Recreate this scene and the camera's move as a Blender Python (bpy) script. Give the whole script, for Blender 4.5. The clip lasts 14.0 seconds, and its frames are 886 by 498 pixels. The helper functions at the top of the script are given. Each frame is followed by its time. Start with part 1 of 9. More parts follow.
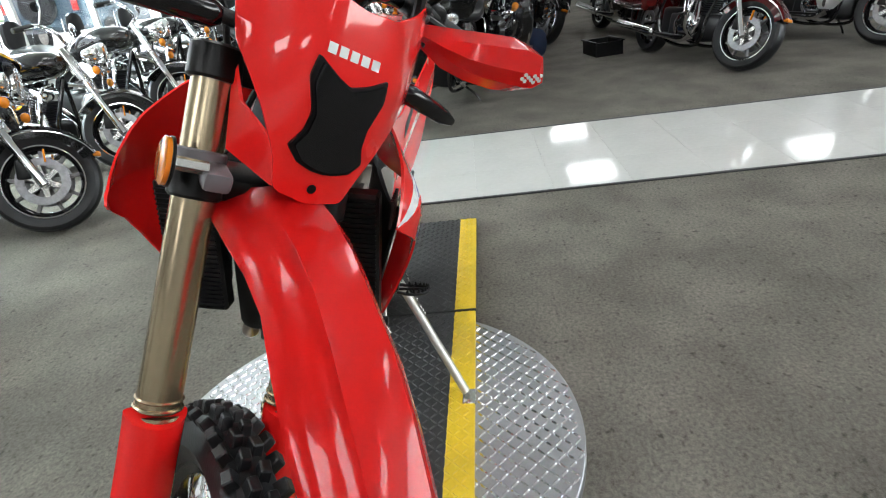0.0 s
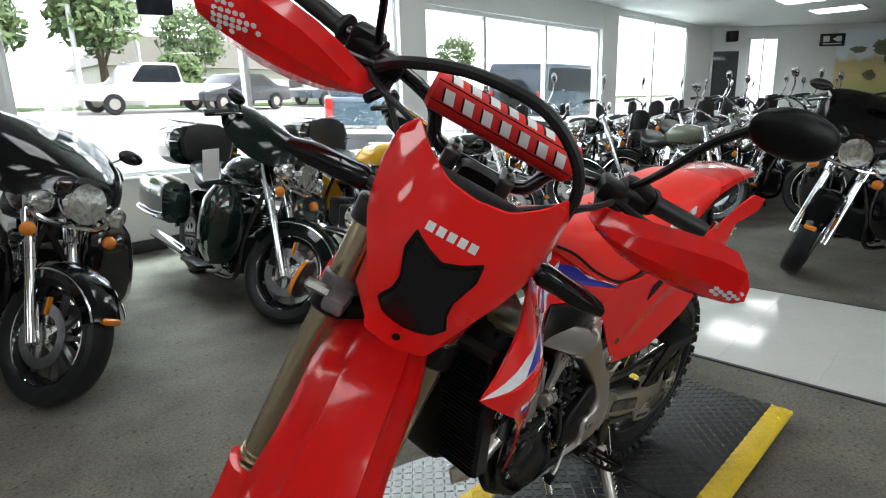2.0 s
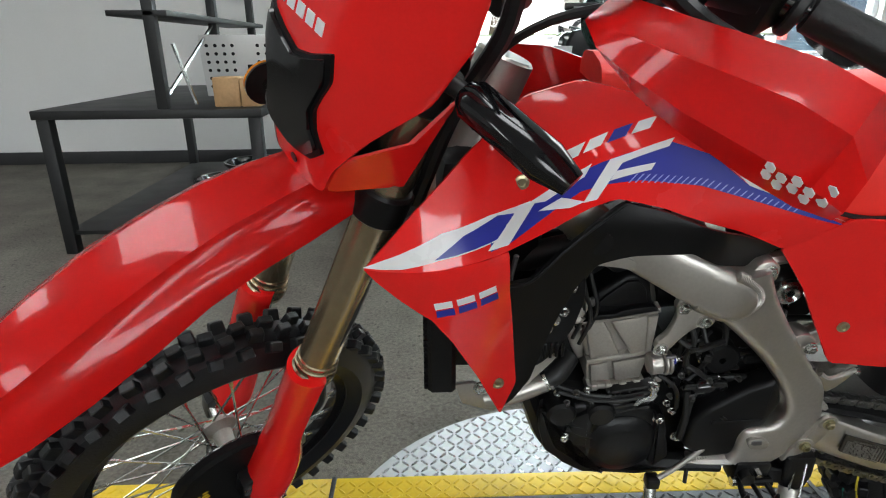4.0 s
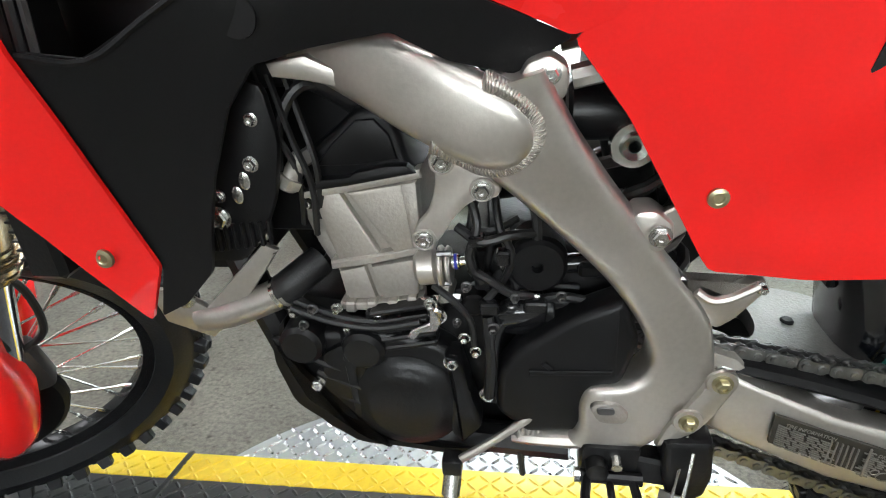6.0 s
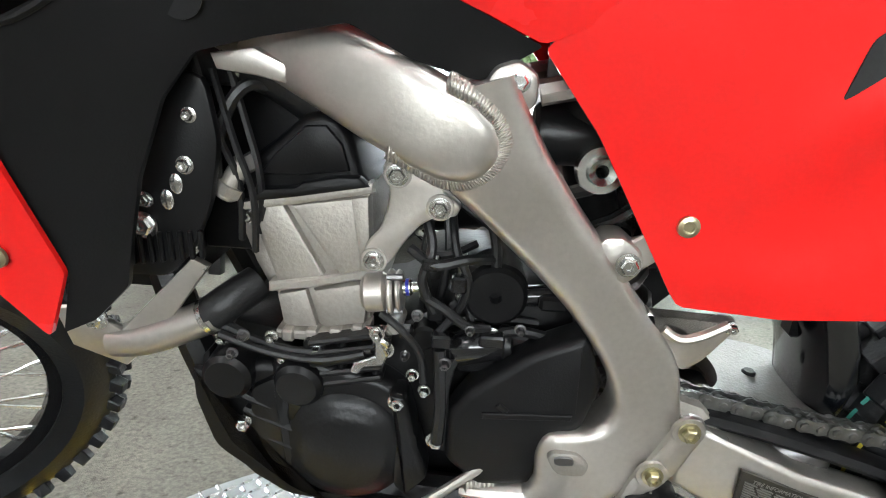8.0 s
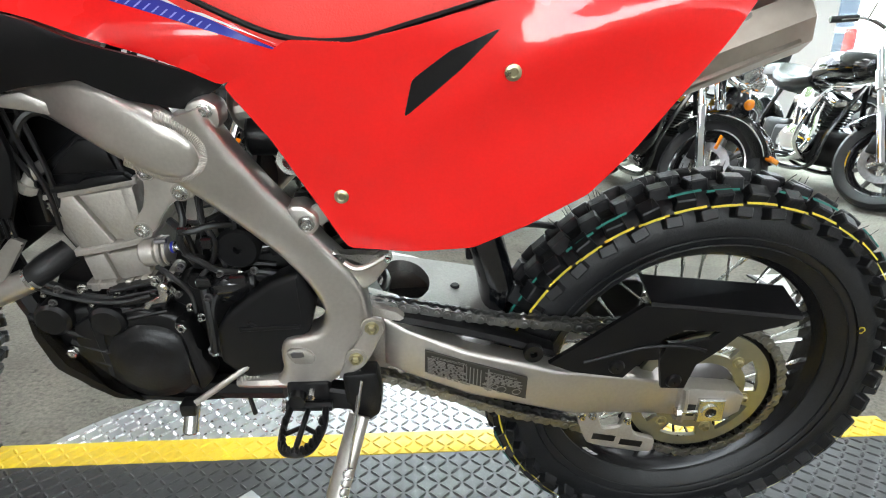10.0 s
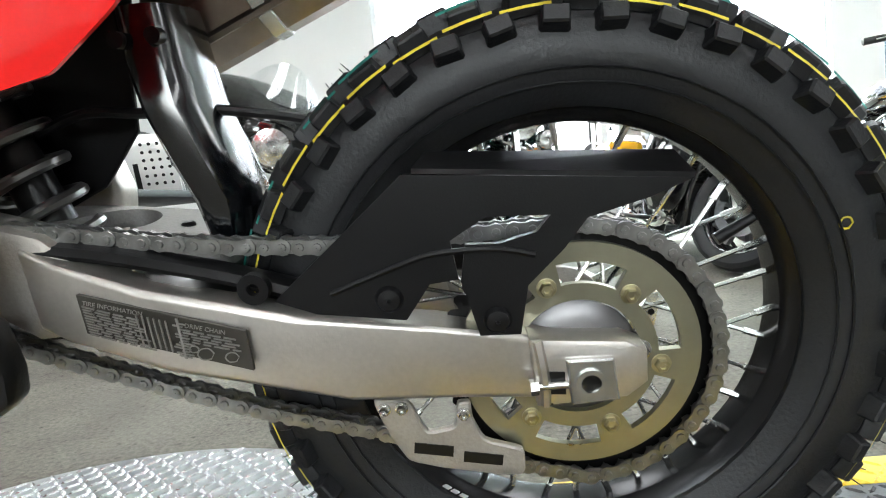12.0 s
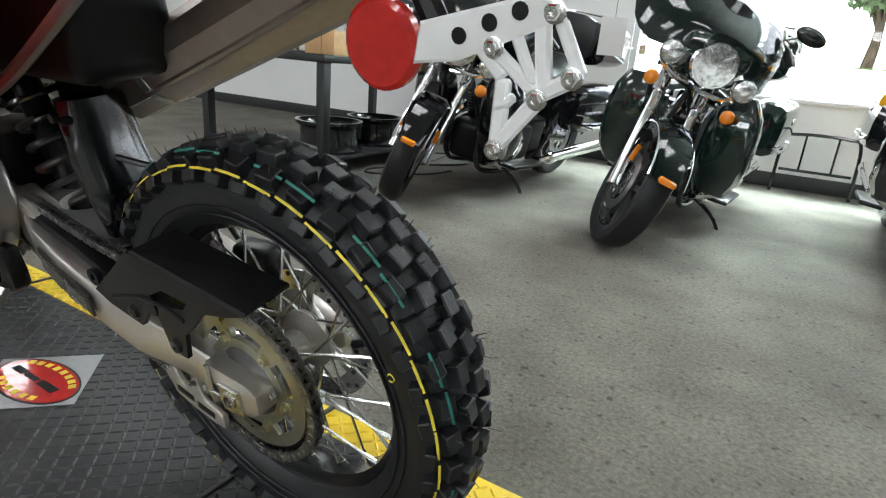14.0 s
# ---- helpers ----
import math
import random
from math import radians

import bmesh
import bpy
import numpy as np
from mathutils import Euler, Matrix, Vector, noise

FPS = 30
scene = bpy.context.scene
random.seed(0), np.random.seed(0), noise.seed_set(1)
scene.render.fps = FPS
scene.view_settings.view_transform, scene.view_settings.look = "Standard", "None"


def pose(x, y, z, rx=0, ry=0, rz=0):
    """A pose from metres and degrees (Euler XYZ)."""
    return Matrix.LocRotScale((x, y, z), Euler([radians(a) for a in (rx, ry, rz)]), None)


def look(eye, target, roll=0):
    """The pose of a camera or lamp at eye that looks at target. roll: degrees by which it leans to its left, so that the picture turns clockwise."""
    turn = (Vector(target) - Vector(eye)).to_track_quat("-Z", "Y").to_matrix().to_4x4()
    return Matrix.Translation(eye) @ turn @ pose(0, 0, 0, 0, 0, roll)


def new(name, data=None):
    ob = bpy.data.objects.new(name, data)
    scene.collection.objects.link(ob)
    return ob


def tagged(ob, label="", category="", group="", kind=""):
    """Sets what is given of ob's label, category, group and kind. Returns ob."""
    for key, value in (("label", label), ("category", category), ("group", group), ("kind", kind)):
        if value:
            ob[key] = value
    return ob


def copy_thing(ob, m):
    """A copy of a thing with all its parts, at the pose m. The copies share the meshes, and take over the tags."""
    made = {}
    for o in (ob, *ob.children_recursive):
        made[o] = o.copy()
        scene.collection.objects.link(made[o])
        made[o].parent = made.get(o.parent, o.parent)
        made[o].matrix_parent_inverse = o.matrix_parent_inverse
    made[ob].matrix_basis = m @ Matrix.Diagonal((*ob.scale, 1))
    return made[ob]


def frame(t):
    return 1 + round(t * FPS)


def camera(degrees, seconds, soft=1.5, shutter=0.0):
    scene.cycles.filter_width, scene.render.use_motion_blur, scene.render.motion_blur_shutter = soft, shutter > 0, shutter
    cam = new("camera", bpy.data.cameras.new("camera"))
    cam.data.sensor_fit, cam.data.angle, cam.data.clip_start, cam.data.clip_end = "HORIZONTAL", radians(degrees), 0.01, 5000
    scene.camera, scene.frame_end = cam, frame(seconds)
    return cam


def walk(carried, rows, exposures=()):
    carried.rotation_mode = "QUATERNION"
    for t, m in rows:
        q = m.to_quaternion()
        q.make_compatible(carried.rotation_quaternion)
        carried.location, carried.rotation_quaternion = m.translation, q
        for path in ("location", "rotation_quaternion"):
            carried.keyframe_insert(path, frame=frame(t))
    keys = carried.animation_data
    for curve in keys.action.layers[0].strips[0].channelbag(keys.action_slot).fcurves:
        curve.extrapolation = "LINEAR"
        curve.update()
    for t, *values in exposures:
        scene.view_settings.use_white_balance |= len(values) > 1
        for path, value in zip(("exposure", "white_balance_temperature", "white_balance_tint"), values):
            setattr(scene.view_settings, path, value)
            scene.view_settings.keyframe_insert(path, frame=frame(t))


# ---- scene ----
cam = camera(75.3, 14.0, soft=1.1)
PATH = [
    (0, (-0.569, -0.485, 1.314), (1.22, -0.315, 0.435), -8.1),
    (0.5, (-0.573, -0.614, 1.409), (1.227, -0.066, 0.73), -7.7),
    (1, (-0.579, -0.768, 1.481), (1.123, 0.164, 0.996), -6.0),
    (1.5, (-0.534, -0.848, 1.458), (1.056, 0.282, 1.016), -4.9),
    (2, (-0.357, -0.881, 1.406), (1.045, 0.46, 0.92), -1.7),
    (2.2, (-0.284, -0.917, 1.415), (1.001, 0.528, 0.904), -0.1),
    (2.5, (-0.157, -0.929, 1.395), (1.009, 0.614, 0.885), 0.7),
    (2.6, (-0.117, -0.952, 1.392), (0.979, 0.64, 0.878), 1.3),
    (3, (0.056, -0.984, 1.349), (0.874, 0.76, 0.813), 0.9),
    (3.2, (0.124, -1.006, 1.326), (0.78, 0.799, 0.769), 0.8),
    (5.3, (0.711, -0.845, 0.986), (0.478, 0.985, 0.215), -2.6),
    (5.5, (0.771, -0.83, 0.981), (0.559, 1.015, 0.238), -2.0),
    (6, (0.814, -0.722, 0.887), (0.621, 1.177, 0.289), -1.2),
    (6.5, (0.816, -0.629, 0.809), (0.695, 1.31, 0.334), 0.8),
    (7, (0.811, -0.588, 0.79), (0.734, 1.378, 0.434), 2.0),
    (7.2, (0.808, -0.585, 0.791), (0.737, 1.383, 0.441), 2.4),
    (9.3, (0.87, -1.019, 0.999), (0.963, 0.896, 0.43), 2.6),
    (9.4, (0.896, -1.033, 1.007), (1.01, 0.877, 0.427), 2.5),
    (9.5, (0.92, -1.031, 1.006), (1.065, 0.878, 0.427), 2.0),
    (10, (1.06, -0.931, 0.929), (1.241, 0.969, 0.332), 0.5),
    (10.5, (1.223, -0.793, 0.837), (1.303, 1.123, 0.267), -1.6),
    (11, (1.389, -0.71, 0.72), (1.352, 1.245, 0.299), -3.0),
    (11.5, (1.448, -0.675, 0.606), (1.341, 1.301, 0.32), -4.5),
    (12, (1.467, -0.687, 0.582), (1.409, 1.304, 0.411), -6.2),
    (12.5, (1.587, -0.717, 0.633), (1.416, 1.244, 0.277), -4.5),
    (13, (1.75, -0.715, 0.696), (1.356, 1.19, 0.232), 0.5),
    (13.5, (1.97, -0.661, 0.767), (1.355, 1.165, 0.229), 2.1),
    (14, (2.192, -0.657, 0.91), (1.289, 1.01, 0.272), 4.7),
]

EXPOSURES = [(0.0, 0.75), (0.5, 0.7), (1.0, 0.4), (1.5, 0.15), (2.0, 0.0), (3.0, 0.05), (5.5, 1.08), (6.5, 1.42), (7.0, 1.53), (9.5, 1.36), (10.0, 1.24), (10.5, 1.28), (11.0, 1.32), (12.0, 1.34), (12.5, 1.3), (13.5, 0.85), (14.0, 0.75)]
U = 0.92        # metres to one unit of the plan below; applied to every top-level object at the end
walk(cam, [(t, look(Vector(e) * U, Vector(g) * U, r)) for t, e, g, r in PATH], EXPOSURES)

# ---- light: bright overcast day through the shop windows, fluorescent panels in the ceiling ----
world = bpy.data.worlds.new("sky")
scene.world = world
world.use_nodes = True
_wn = world.node_tree.nodes
_sky = _wn.new("ShaderNodeTexSky")
_sky.sky_type, _sky.sun_disc = "NISHITA", False
_sky.dust_density = 0.2
_sky.sun_elevation, _sky.sun_rotation = radians(58), radians(20)
_cloud = _wn.new("ShaderNodeHueSaturation")      # thin high cloud pales the blue
_cloud.inputs["Saturation"].default_value, _cloud.inputs["Value"].default_value = 0.3, 2.8
world.node_tree.links.new(_sky.outputs[0], _cloud.inputs["Color"])
world.node_tree.links.new(_cloud.outputs[0], _wn["Background"].inputs[0])
_wn["Background"].inputs[1].default_value = 0.15
_sun = bpy.data.lights.new("sun", "SUN")
_sun.energy, _sun.angle, _sun.color = 5.0, radians(1.0), (1.0, 0.96, 0.9)
_so = new("sun", _sun)
_so.matrix_basis = look((0, 0, 20), (-6, 6.5, 10.5))


def sky_lamp(ww, wh, watts, eye, target, color=(0.80, 0.97, 0.97)):
    """Skylight falling in through a window."""
    d = bpy.data.lights.new("window_light", "AREA")
    d.shape, d.size, d.size_y, d.energy, d.color = "RECTANGLE", ww, wh, watts, color
    o = new("window_light", d)
    o.matrix_basis = look(eye, target)


for wx, ww in ((3.1, 4.6), (8.5, 5.0), (13.8, 3.9)):
    sky_lamp(ww, 1.3, 165 * ww, (wx, 6.9, 4.35), (wx, 1.2, 0.2))
sky_lamp(9.8, 1.8, 160, (1.0, -12.1, 1.75), (1.0, 0.0, 1.2), (0.86, 0.95, 1.0))


# ---- materials ----
def mat(name, color, rough=0.5, metal=0.0, var=0.12, scale=6.0, bump=0.0, bscale=60.0, coat=0.0, fine=None,
        trans=0.0, emit=None, rvar=0.1, spec=0.5):
    """Principled material with colour variation at two scales, roughness variation and a fine bump."""
    m = bpy.data.materials.new(name)
    m.use_nodes = True
    nt = m.node_tree
    n, lk = nt.nodes, nt.links
    p = n["Principled BSDF"]
    p.inputs["Metallic"].default_value = metal
    p.inputs["Roughness"].default_value = rough
    p.inputs["Coat Weight"].default_value = coat
    p.inputs["Coat Roughness"].default_value = 0.04
    p.inputs["Transmission Weight"].default_value = trans
    p.inputs["Specular IOR Level"].default_value = spec
    tc = n.new("ShaderNodeTexCoord")
    n1 = n.new("ShaderNodeTexNoise")
    n1.inputs["Scale"].default_value, n1.inputs["Detail"].default_value = scale, 6
    n2 = n.new("ShaderNodeTexNoise")
    n2.inputs["Scale"].default_value, n2.inputs["Detail"].default_value = fine or bscale, 4
    for k in (n1, n2):
        lk.new(tc.outputs["Object"], k.inputs["Vector"])
    mx = n.new("ShaderNodeMath")
    mx.operation = "MULTIPLY_ADD"
    lk.new(n2.outputs[0], mx.inputs[0])
    mx.inputs[1].default_value = 0.6
    lk.new(n1.outputs[0], mx.inputs[2])
    ramp = n.new("ShaderNodeMapRange")
    ramp.inputs[1].default_value, ramp.inputs[2].default_value = 0.5, 1.1
    ramp.inputs[3].default_value, ramp.inputs[4].default_value = 1 - var, 1 + var
    lk.new(mx.outputs[0], ramp.inputs[0])
    hs = n.new("ShaderNodeHueSaturation")
    hs.inputs["Color"].default_value = (*color, 1)
    lk.new(ramp.outputs[0], hs.inputs["Value"])
    lk.new(hs.outputs[0], p.inputs["Base Color"])
    if rvar:
        rr = n.new("ShaderNodeMapRange")
        rr.inputs[1].default_value, rr.inputs[2].default_value = 0.3, 0.7
        rr.inputs[3].default_value, rr.inputs[4].default_value = max(0.02, rough * (1 - rvar)), min(1, rough * (1 + rvar))
        lk.new(n1.outputs[0], rr.inputs[0])
        lk.new(rr.outputs[0], p.inputs["Roughness"])
    if bump:
        b = n.new("ShaderNodeBump")
        b.inputs["Strength"].default_value = bump
        b.inputs["Distance"].default_value = 0.002
        n3 = n.new("ShaderNodeTexNoise")
        n3.inputs["Scale"].default_value, n3.inputs["Detail"].default_value = bscale, 5
        lk.new(tc.outputs["Object"], n3.inputs["Vector"])
        lk.new(n3.outputs[0], b.inputs["Height"])
        lk.new(b.outputs[0], p.inputs["Normal"])
    if emit:
        p.inputs["Emission Color"].default_value = (*emit[0], 1)
        p.inputs["Emission Strength"].default_value = emit[1]
    return m


def glass(name, color=(1, 1, 1), rough=0.0):
    m = bpy.data.materials.new(name)
    m.use_nodes = True
    p = m.node_tree.nodes["Principled BSDF"]
    p.inputs["Base Color"].default_value = (*color, 1)
    p.inputs["Roughness"].default_value = rough
    p.inputs["Transmission Weight"].default_value = 1.0
    p.inputs["IOR"].default_value = 1.45
    return m


def thin_glass(name, tint, gloss):
    """Clear thin sheet: mostly see-through, with a weak mirror gloss."""
    m = bpy.data.materials.new(name)
    m.use_nodes = True
    n, lk = m.node_tree.nodes, m.node_tree.links
    tr, gl, mx = n.new("ShaderNodeBsdfTransparent"), n.new("ShaderNodeBsdfGlossy"), n.new("ShaderNodeMixShader")
    tr.inputs["Color"].default_value = (*tint, 1)
    gl.inputs["Roughness"].default_value = 0.03
    mx.inputs["Fac"].default_value = gloss
    lk.new(tr.outputs[0], mx.inputs[1])
    lk.new(gl.outputs[0], mx.inputs[2])
    lk.new(mx.outputs[0], n["Material Output"].inputs["Surface"])
    return m


M_RED = mat("red_plastic", (0.86, 0.014, 0.013), 0.26, var=0.05, scale=3, bump=0.012, bscale=300, coat=0.9, spec=0.2)
M_REDS = mat("red_seat_vinyl", (0.88, 0.022, 0.012), 0.42, var=0.08, scale=5, bump=0.25, bscale=420)
M_REDP = mat("red_pad_cover", (0.72, 0.015, 0.012), 0.5, var=0.1, bump=0.1, bscale=200)
M_BLKP = mat("black_plastic", (0.005, 0.005, 0.0055), 0.40, spec=0.22, var=0.2, scale=9, bump=0.12, bscale=500)
M_BLKG = mat("black_gloss_plastic", (0.010, 0.010, 0.011), 0.12, var=0.1, coat=0.4)
M_BLKM = mat("black_engine_paint", (0.006, 0.006, 0.0065), 0.32, spec=0.30, var=0.25, scale=14, bump=0.15, bscale=220)
M_BLUE = mat("blue_decal", (0.02, 0.028, 0.30), 0.3, var=0.04)
M_HATCH = mat("pale_blue_print", (0.30, 0.34, 0.70), 0.3, var=0.03)
M_WHITE = mat("white_decal", (0.78, 0.78, 0.78), 0.3, var=0.03)
M_ALU = mat("satin_aluminium", (0.52, 0.492, 0.455), 0.35, 0.88, var=0.10, scale=7, bump=0.12, bscale=180, rvar=0.25)
M_CAST = mat("cast_aluminium", (0.40, 0.375, 0.34), 0.52, 0.75, var=0.14, scale=10, bump=0.35, bscale=260)
M_DARKC = mat("dark_cast_metal", (0.16, 0.155, 0.155), 0.34, 0.9, var=0.15, scale=9)
M_STEEL = mat("zinc_steel", (0.62, 0.62, 0.60), 0.25, 1.0, var=0.12, scale=30)
M_DISC = mat("brake_disc_steel", (0.30, 0.30, 0.31), 0.32, 1.0, var=0.25, scale=25)
M_CHROME = mat("chrome", (0.85, 0.85, 0.86), 0.06, 1.0, var=0.04, scale=8)
M_GOLDF = mat("gold_anodised_fork", (0.48, 0.39, 0.26), 0.24, 0.9, var=0.08, scale=10)
M_GOLDS = mat("yellow_zinc_bolt", (0.46, 0.42, 0.27), 0.3, 1.0, var=0.12, scale=30)
M_SPROC = mat("gold_anodised_sprocket", (0.35, 0.342, 0.26), 0.30, 0.9, var=0.1, scale=12)
M_RUB = mat("tyre_rubber", (0.008, 0.0085, 0.0098), 0.44, spec=0.42, var=0.3, scale=12, bump=0.3, bscale=240)
M_RUBS = mat("soft_rubber", (0.008, 0.008, 0.0085), 0.45, var=0.2, bump=0.2, bscale=300)
M_RIM = mat("black_anodised_rim", (0.014, 0.014, 0.015), 0.22, 0.6, var=0.1)
M_YLINE = mat("yellow_tyre_paint", (0.62, 0.50, 0.04), 0.6, var=0.2, scale=40)
M_GLINE = mat("green_tyre_paint", (0.01, 0.15, 0.12), 0.6, var=0.2, scale=40)
M_AMBER = mat("amber_lens", (0.75, 0.22, 0.01), 0.15, coat=0.6, var=0.06)
M_REDL = mat("red_reflector", (0.42, 0.015, 0.012), 0.2, coat=0.7, var=0.15, scale=90)
M_SMOKE = mat("smoked_lens", (0.006, 0.006, 0.007), 0.10, coat=0.0, spec=0.55, var=0.1)
M_TITAN = mat("titanium_silencer", (0.34, 0.29, 0.25), 0.35, 0.9, var=0.15, scale=8)
M_LABEL = mat("grey_label", (0.055, 0.05, 0.042), 0.4, 0.4, var=0.1)
M_LABELT = mat("label_print", (0.26, 0.25, 0.23), 0.4, 0.5, var=0.05)
M_CHAIN = mat("oiled_chain_steel", (0.27, 0.27, 0.265), 0.34, 1.0, var=0.25, scale=50)
M_CARPET = None
M_MATB = mat("black_tread_rubber", (0.028, 0.028, 0.029), 0.45, var=0.25, scale=5, bump=0.2, bscale=120)
M_MATY = mat("yellow_tread_edge", (0.74, 0.50, 0.02), 0.42, var=0.14, scale=8, bump=0.1, bscale=90)
M_PLATE = mat("tread_plate_aluminium", (0.40, 0.41, 0.42), 0.42, 0.85, var=0.10, scale=4, bump=0.05, bscale=80)
# same plate metal, coloured paler to stand in for glints on the bars' slopes
M_TREAD = mat("polished_tread_bars", (0.66, 0.67, 0.68), 0.20, 0.95, var=0.08, scale=30)
M_WALL = mat("white_painted_wall", (0.74, 0.74, 0.73), 0.7, var=0.04, scale=1.2, bump=0.1, bscale=120)
M_CEIL = mat("white_ceiling_plaster", (0.72, 0.73, 0.72), 0.8, var=0.04, scale=1.0, bump=0.1, bscale=60)
M_TRIM = mat("white_window_frame", (0.72, 0.73, 0.74), 0.4, 0.2, var=0.04)
M_BASE = mat("dark_baseboard", (0.03, 0.03, 0.032), 0.5, var=0.15)
M_TILE = mat("glossy_white_floor_tile", (0.60, 0.60, 0.575), 0.08, var=0.06, scale=2.0, bump=0.02, bscale=30)
M_PAINTK = mat("black_motorcycle_paint", (0.006, 0.006, 0.007), 0.1, var=0.05, coat=1.0)
M_PAINTG = mat("dark_green_motorcycle_paint", (0.004, 0.015, 0.012), 0.1, var=0.05, coat=1.0)
M_PAINTY = mat("yellow_motorcycle_paint", (0.80, 0.40, 0.01), 0.14, var=0.05, coat=1.0)
M_PAINTR = mat("maroon_motorcycle_paint", (0.10, 0.005, 0.006), 0.12, var=0.05, coat=1.0)
M_PAINTW = mat("pearl_white_paint", (0.72, 0.72, 0.72), 0.14, var=0.04, coat=1.0)
M_PAINTO = mat("olive_motorcycle_paint", (0.11, 0.12, 0.08), 0.2, var=0.06, coat=0.8)
M_VINYL = mat("black_seat_vinyl", (0.012, 0.012, 0.013), 0.38, var=0.15, scale=10, bump=0.25, bscale=200)
M_LENS = mat("headlamp_reflector", (0.80, 0.80, 0.80), 0.12, 0.9, var=0.45, scale=45, bump=0.5, bscale=45, coat=1.0)
M_SHIELD = thin_glass("clear_windshield", (0.94, 0.96, 0.96), 0.10)
M_PANE = glass("window_glass", (1, 1, 1))
M_STEELD = mat("dark_steel_bench", (0.009, 0.0095, 0.010), 0.5, 0.0, var=0.2, scale=5, bump=0.1)
M_WOOD = mat("pine_block", (0.46, 0.28, 0.13), 0.6, var=0.18, scale=14, bump=0.15, bscale=60)
M_CARD = mat("printed_card", (0.55, 0.55, 0.56), 0.6, var=0.08)
M_FABB = mat("navy_bag_cloth", (0.015, 0.03, 0.075), 0.85, var=0.2, scale=12, bump=0.5, bscale=160)
M_FABK = mat("black_shirt_cloth", (0.012, 0.014, 0.022), 0.9, var=0.2, scale=8, bump=0.4, bscale=300)
M_ASPH = mat("pale_concrete_lot", (0.66, 0.65, 0.62), 0.85, var=0.14, scale=0.4, bump=0.3, bscale=20)
M_LEAF = mat("tree_leaves", (0.19, 0.28, 0.12), 0.6, var=0.4, scale=2.5)
M_BARK = mat("bark", (0.10, 0.075, 0.05), 0.9, var=0.3, scale=8, bump=0.6, bscale=30)
M_GRASS = mat("grass_verge", (0.09, 0.16, 0.05), 0.9, var=0.3, scale=3, bump=0.5, bscale=40)
M_CARB = mat("blue_grey_car_paint", (0.05, 0.075, 0.10), 0.25, var=0.05, coat=0.8)
M_CARW = mat("white_car_paint", (0.70, 0.70, 0.69), 0.25, var=0.03, coat=0.8)
M_CARK = mat("dark_car_paint", (0.03, 0.035, 0.045), 0.25, var=0.05, coat=0.8)
M_CARG = mat("dark_car_glass", (0.02, 0.025, 0.03), 0.08, coat=0.5)
M_BRICK = mat("pale_siding", (0.72, 0.70, 0.66), 0.8, var=0.08, scale=2)
M_ROOF = mat("grey_roof", (0.42, 0.40, 0.38), 0.85, var=0.15, scale=3)
M_LAMPP = mat("lit_diffuser", (0.9, 0.9, 0.9), 0.5, var=0.0, emit=((0.95, 0.98, 1.0), 6.0), rvar=0)


def carpet():
    """Grey-brown loop-pile carpet: mottled at hand size, speckled at fibre size."""
    m = mat("grey_loop_carpet", (0.150, 0.140, 0.120), 0.95, var=0.20, scale=1.1, bump=0.9, bscale=230, fine=95, spec=0.15)
    nt = m.node_tree
    n, lk = nt.nodes, nt.links
    hs = [k for k in n if k.type == "HUE_SAT"][0]
    tc = [k for k in n if k.type == "TEX_COORD"][0]
    v = n.new("ShaderNodeTexNoise")
    v.inputs["Scale"].default_value, v.inputs["Detail"].default_value = 70, 8
    v.inputs["Roughness"].default_value = 0.75
    lk.new(tc.outputs["Object"], v.inputs["Vector"])
    r = n.new("ShaderNodeMapRange")
    r.inputs[1].default_value, r.inputs[2].default_value = 0.36, 0.64
    r.inputs[3].default_value, r.inputs[4].default_value = 0.66, 1.30
    lk.new(v.outputs[0], r.inputs[0])
    h2 = n.new("ShaderNodeHueSaturation")
    lk.new(hs.outputs[0], h2.inputs["Color"])
    lk.new(r.outputs[0], h2.inputs["Value"])
    # rare dark flecks and trodden lighter patches
    v2 = n.new("ShaderNodeTexNoise")
    v2.inputs["Scale"].default_value, v2.inputs["Detail"].default_value = 30, 3
    v3 = n.new("ShaderNodeTexNoise")
    v3.inputs["Scale"].default_value, v3.inputs["Detail"].default_value = 2.6, 6
    for k in (v2, v3):
        lk.new(tc.outputs["Object"], k.inputs["Vector"])
    r2 = n.new("ShaderNodeMapRange")
    r2.inputs[1].default_value, r2.inputs[2].default_value = 0.61, 0.72
    r2.inputs[3].default_value, r2.inputs[4].default_value = 1.0, 0.5
    lk.new(v2.outputs[0], r2.inputs[0])
    r3 = n.new("ShaderNodeMapRange")
    r3.inputs[1].default_value, r3.inputs[2].default_value = 0.35, 0.65
    r3.inputs[3].default_value, r3.inputs[4].default_value = 0.80, 1.14
    lk.new(v3.outputs[0], r3.inputs[0])
    mm = n.new("ShaderNodeMath")
    mm.operation = "MULTIPLY"
    lk.new(r2.outputs[0], mm.inputs[0])
    lk.new(r3.outputs[0], mm.inputs[1])
    h3 = n.new("ShaderNodeHueSaturation")
    lk.new(h2.outputs[0], h3.inputs["Color"])
    lk.new(mm.outputs[0], h3.inputs["Value"])
    lk.new(h3.outputs[0], n["Principled BSDF"].inputs["Base Color"])
    return m


M_CARPET = carpet()


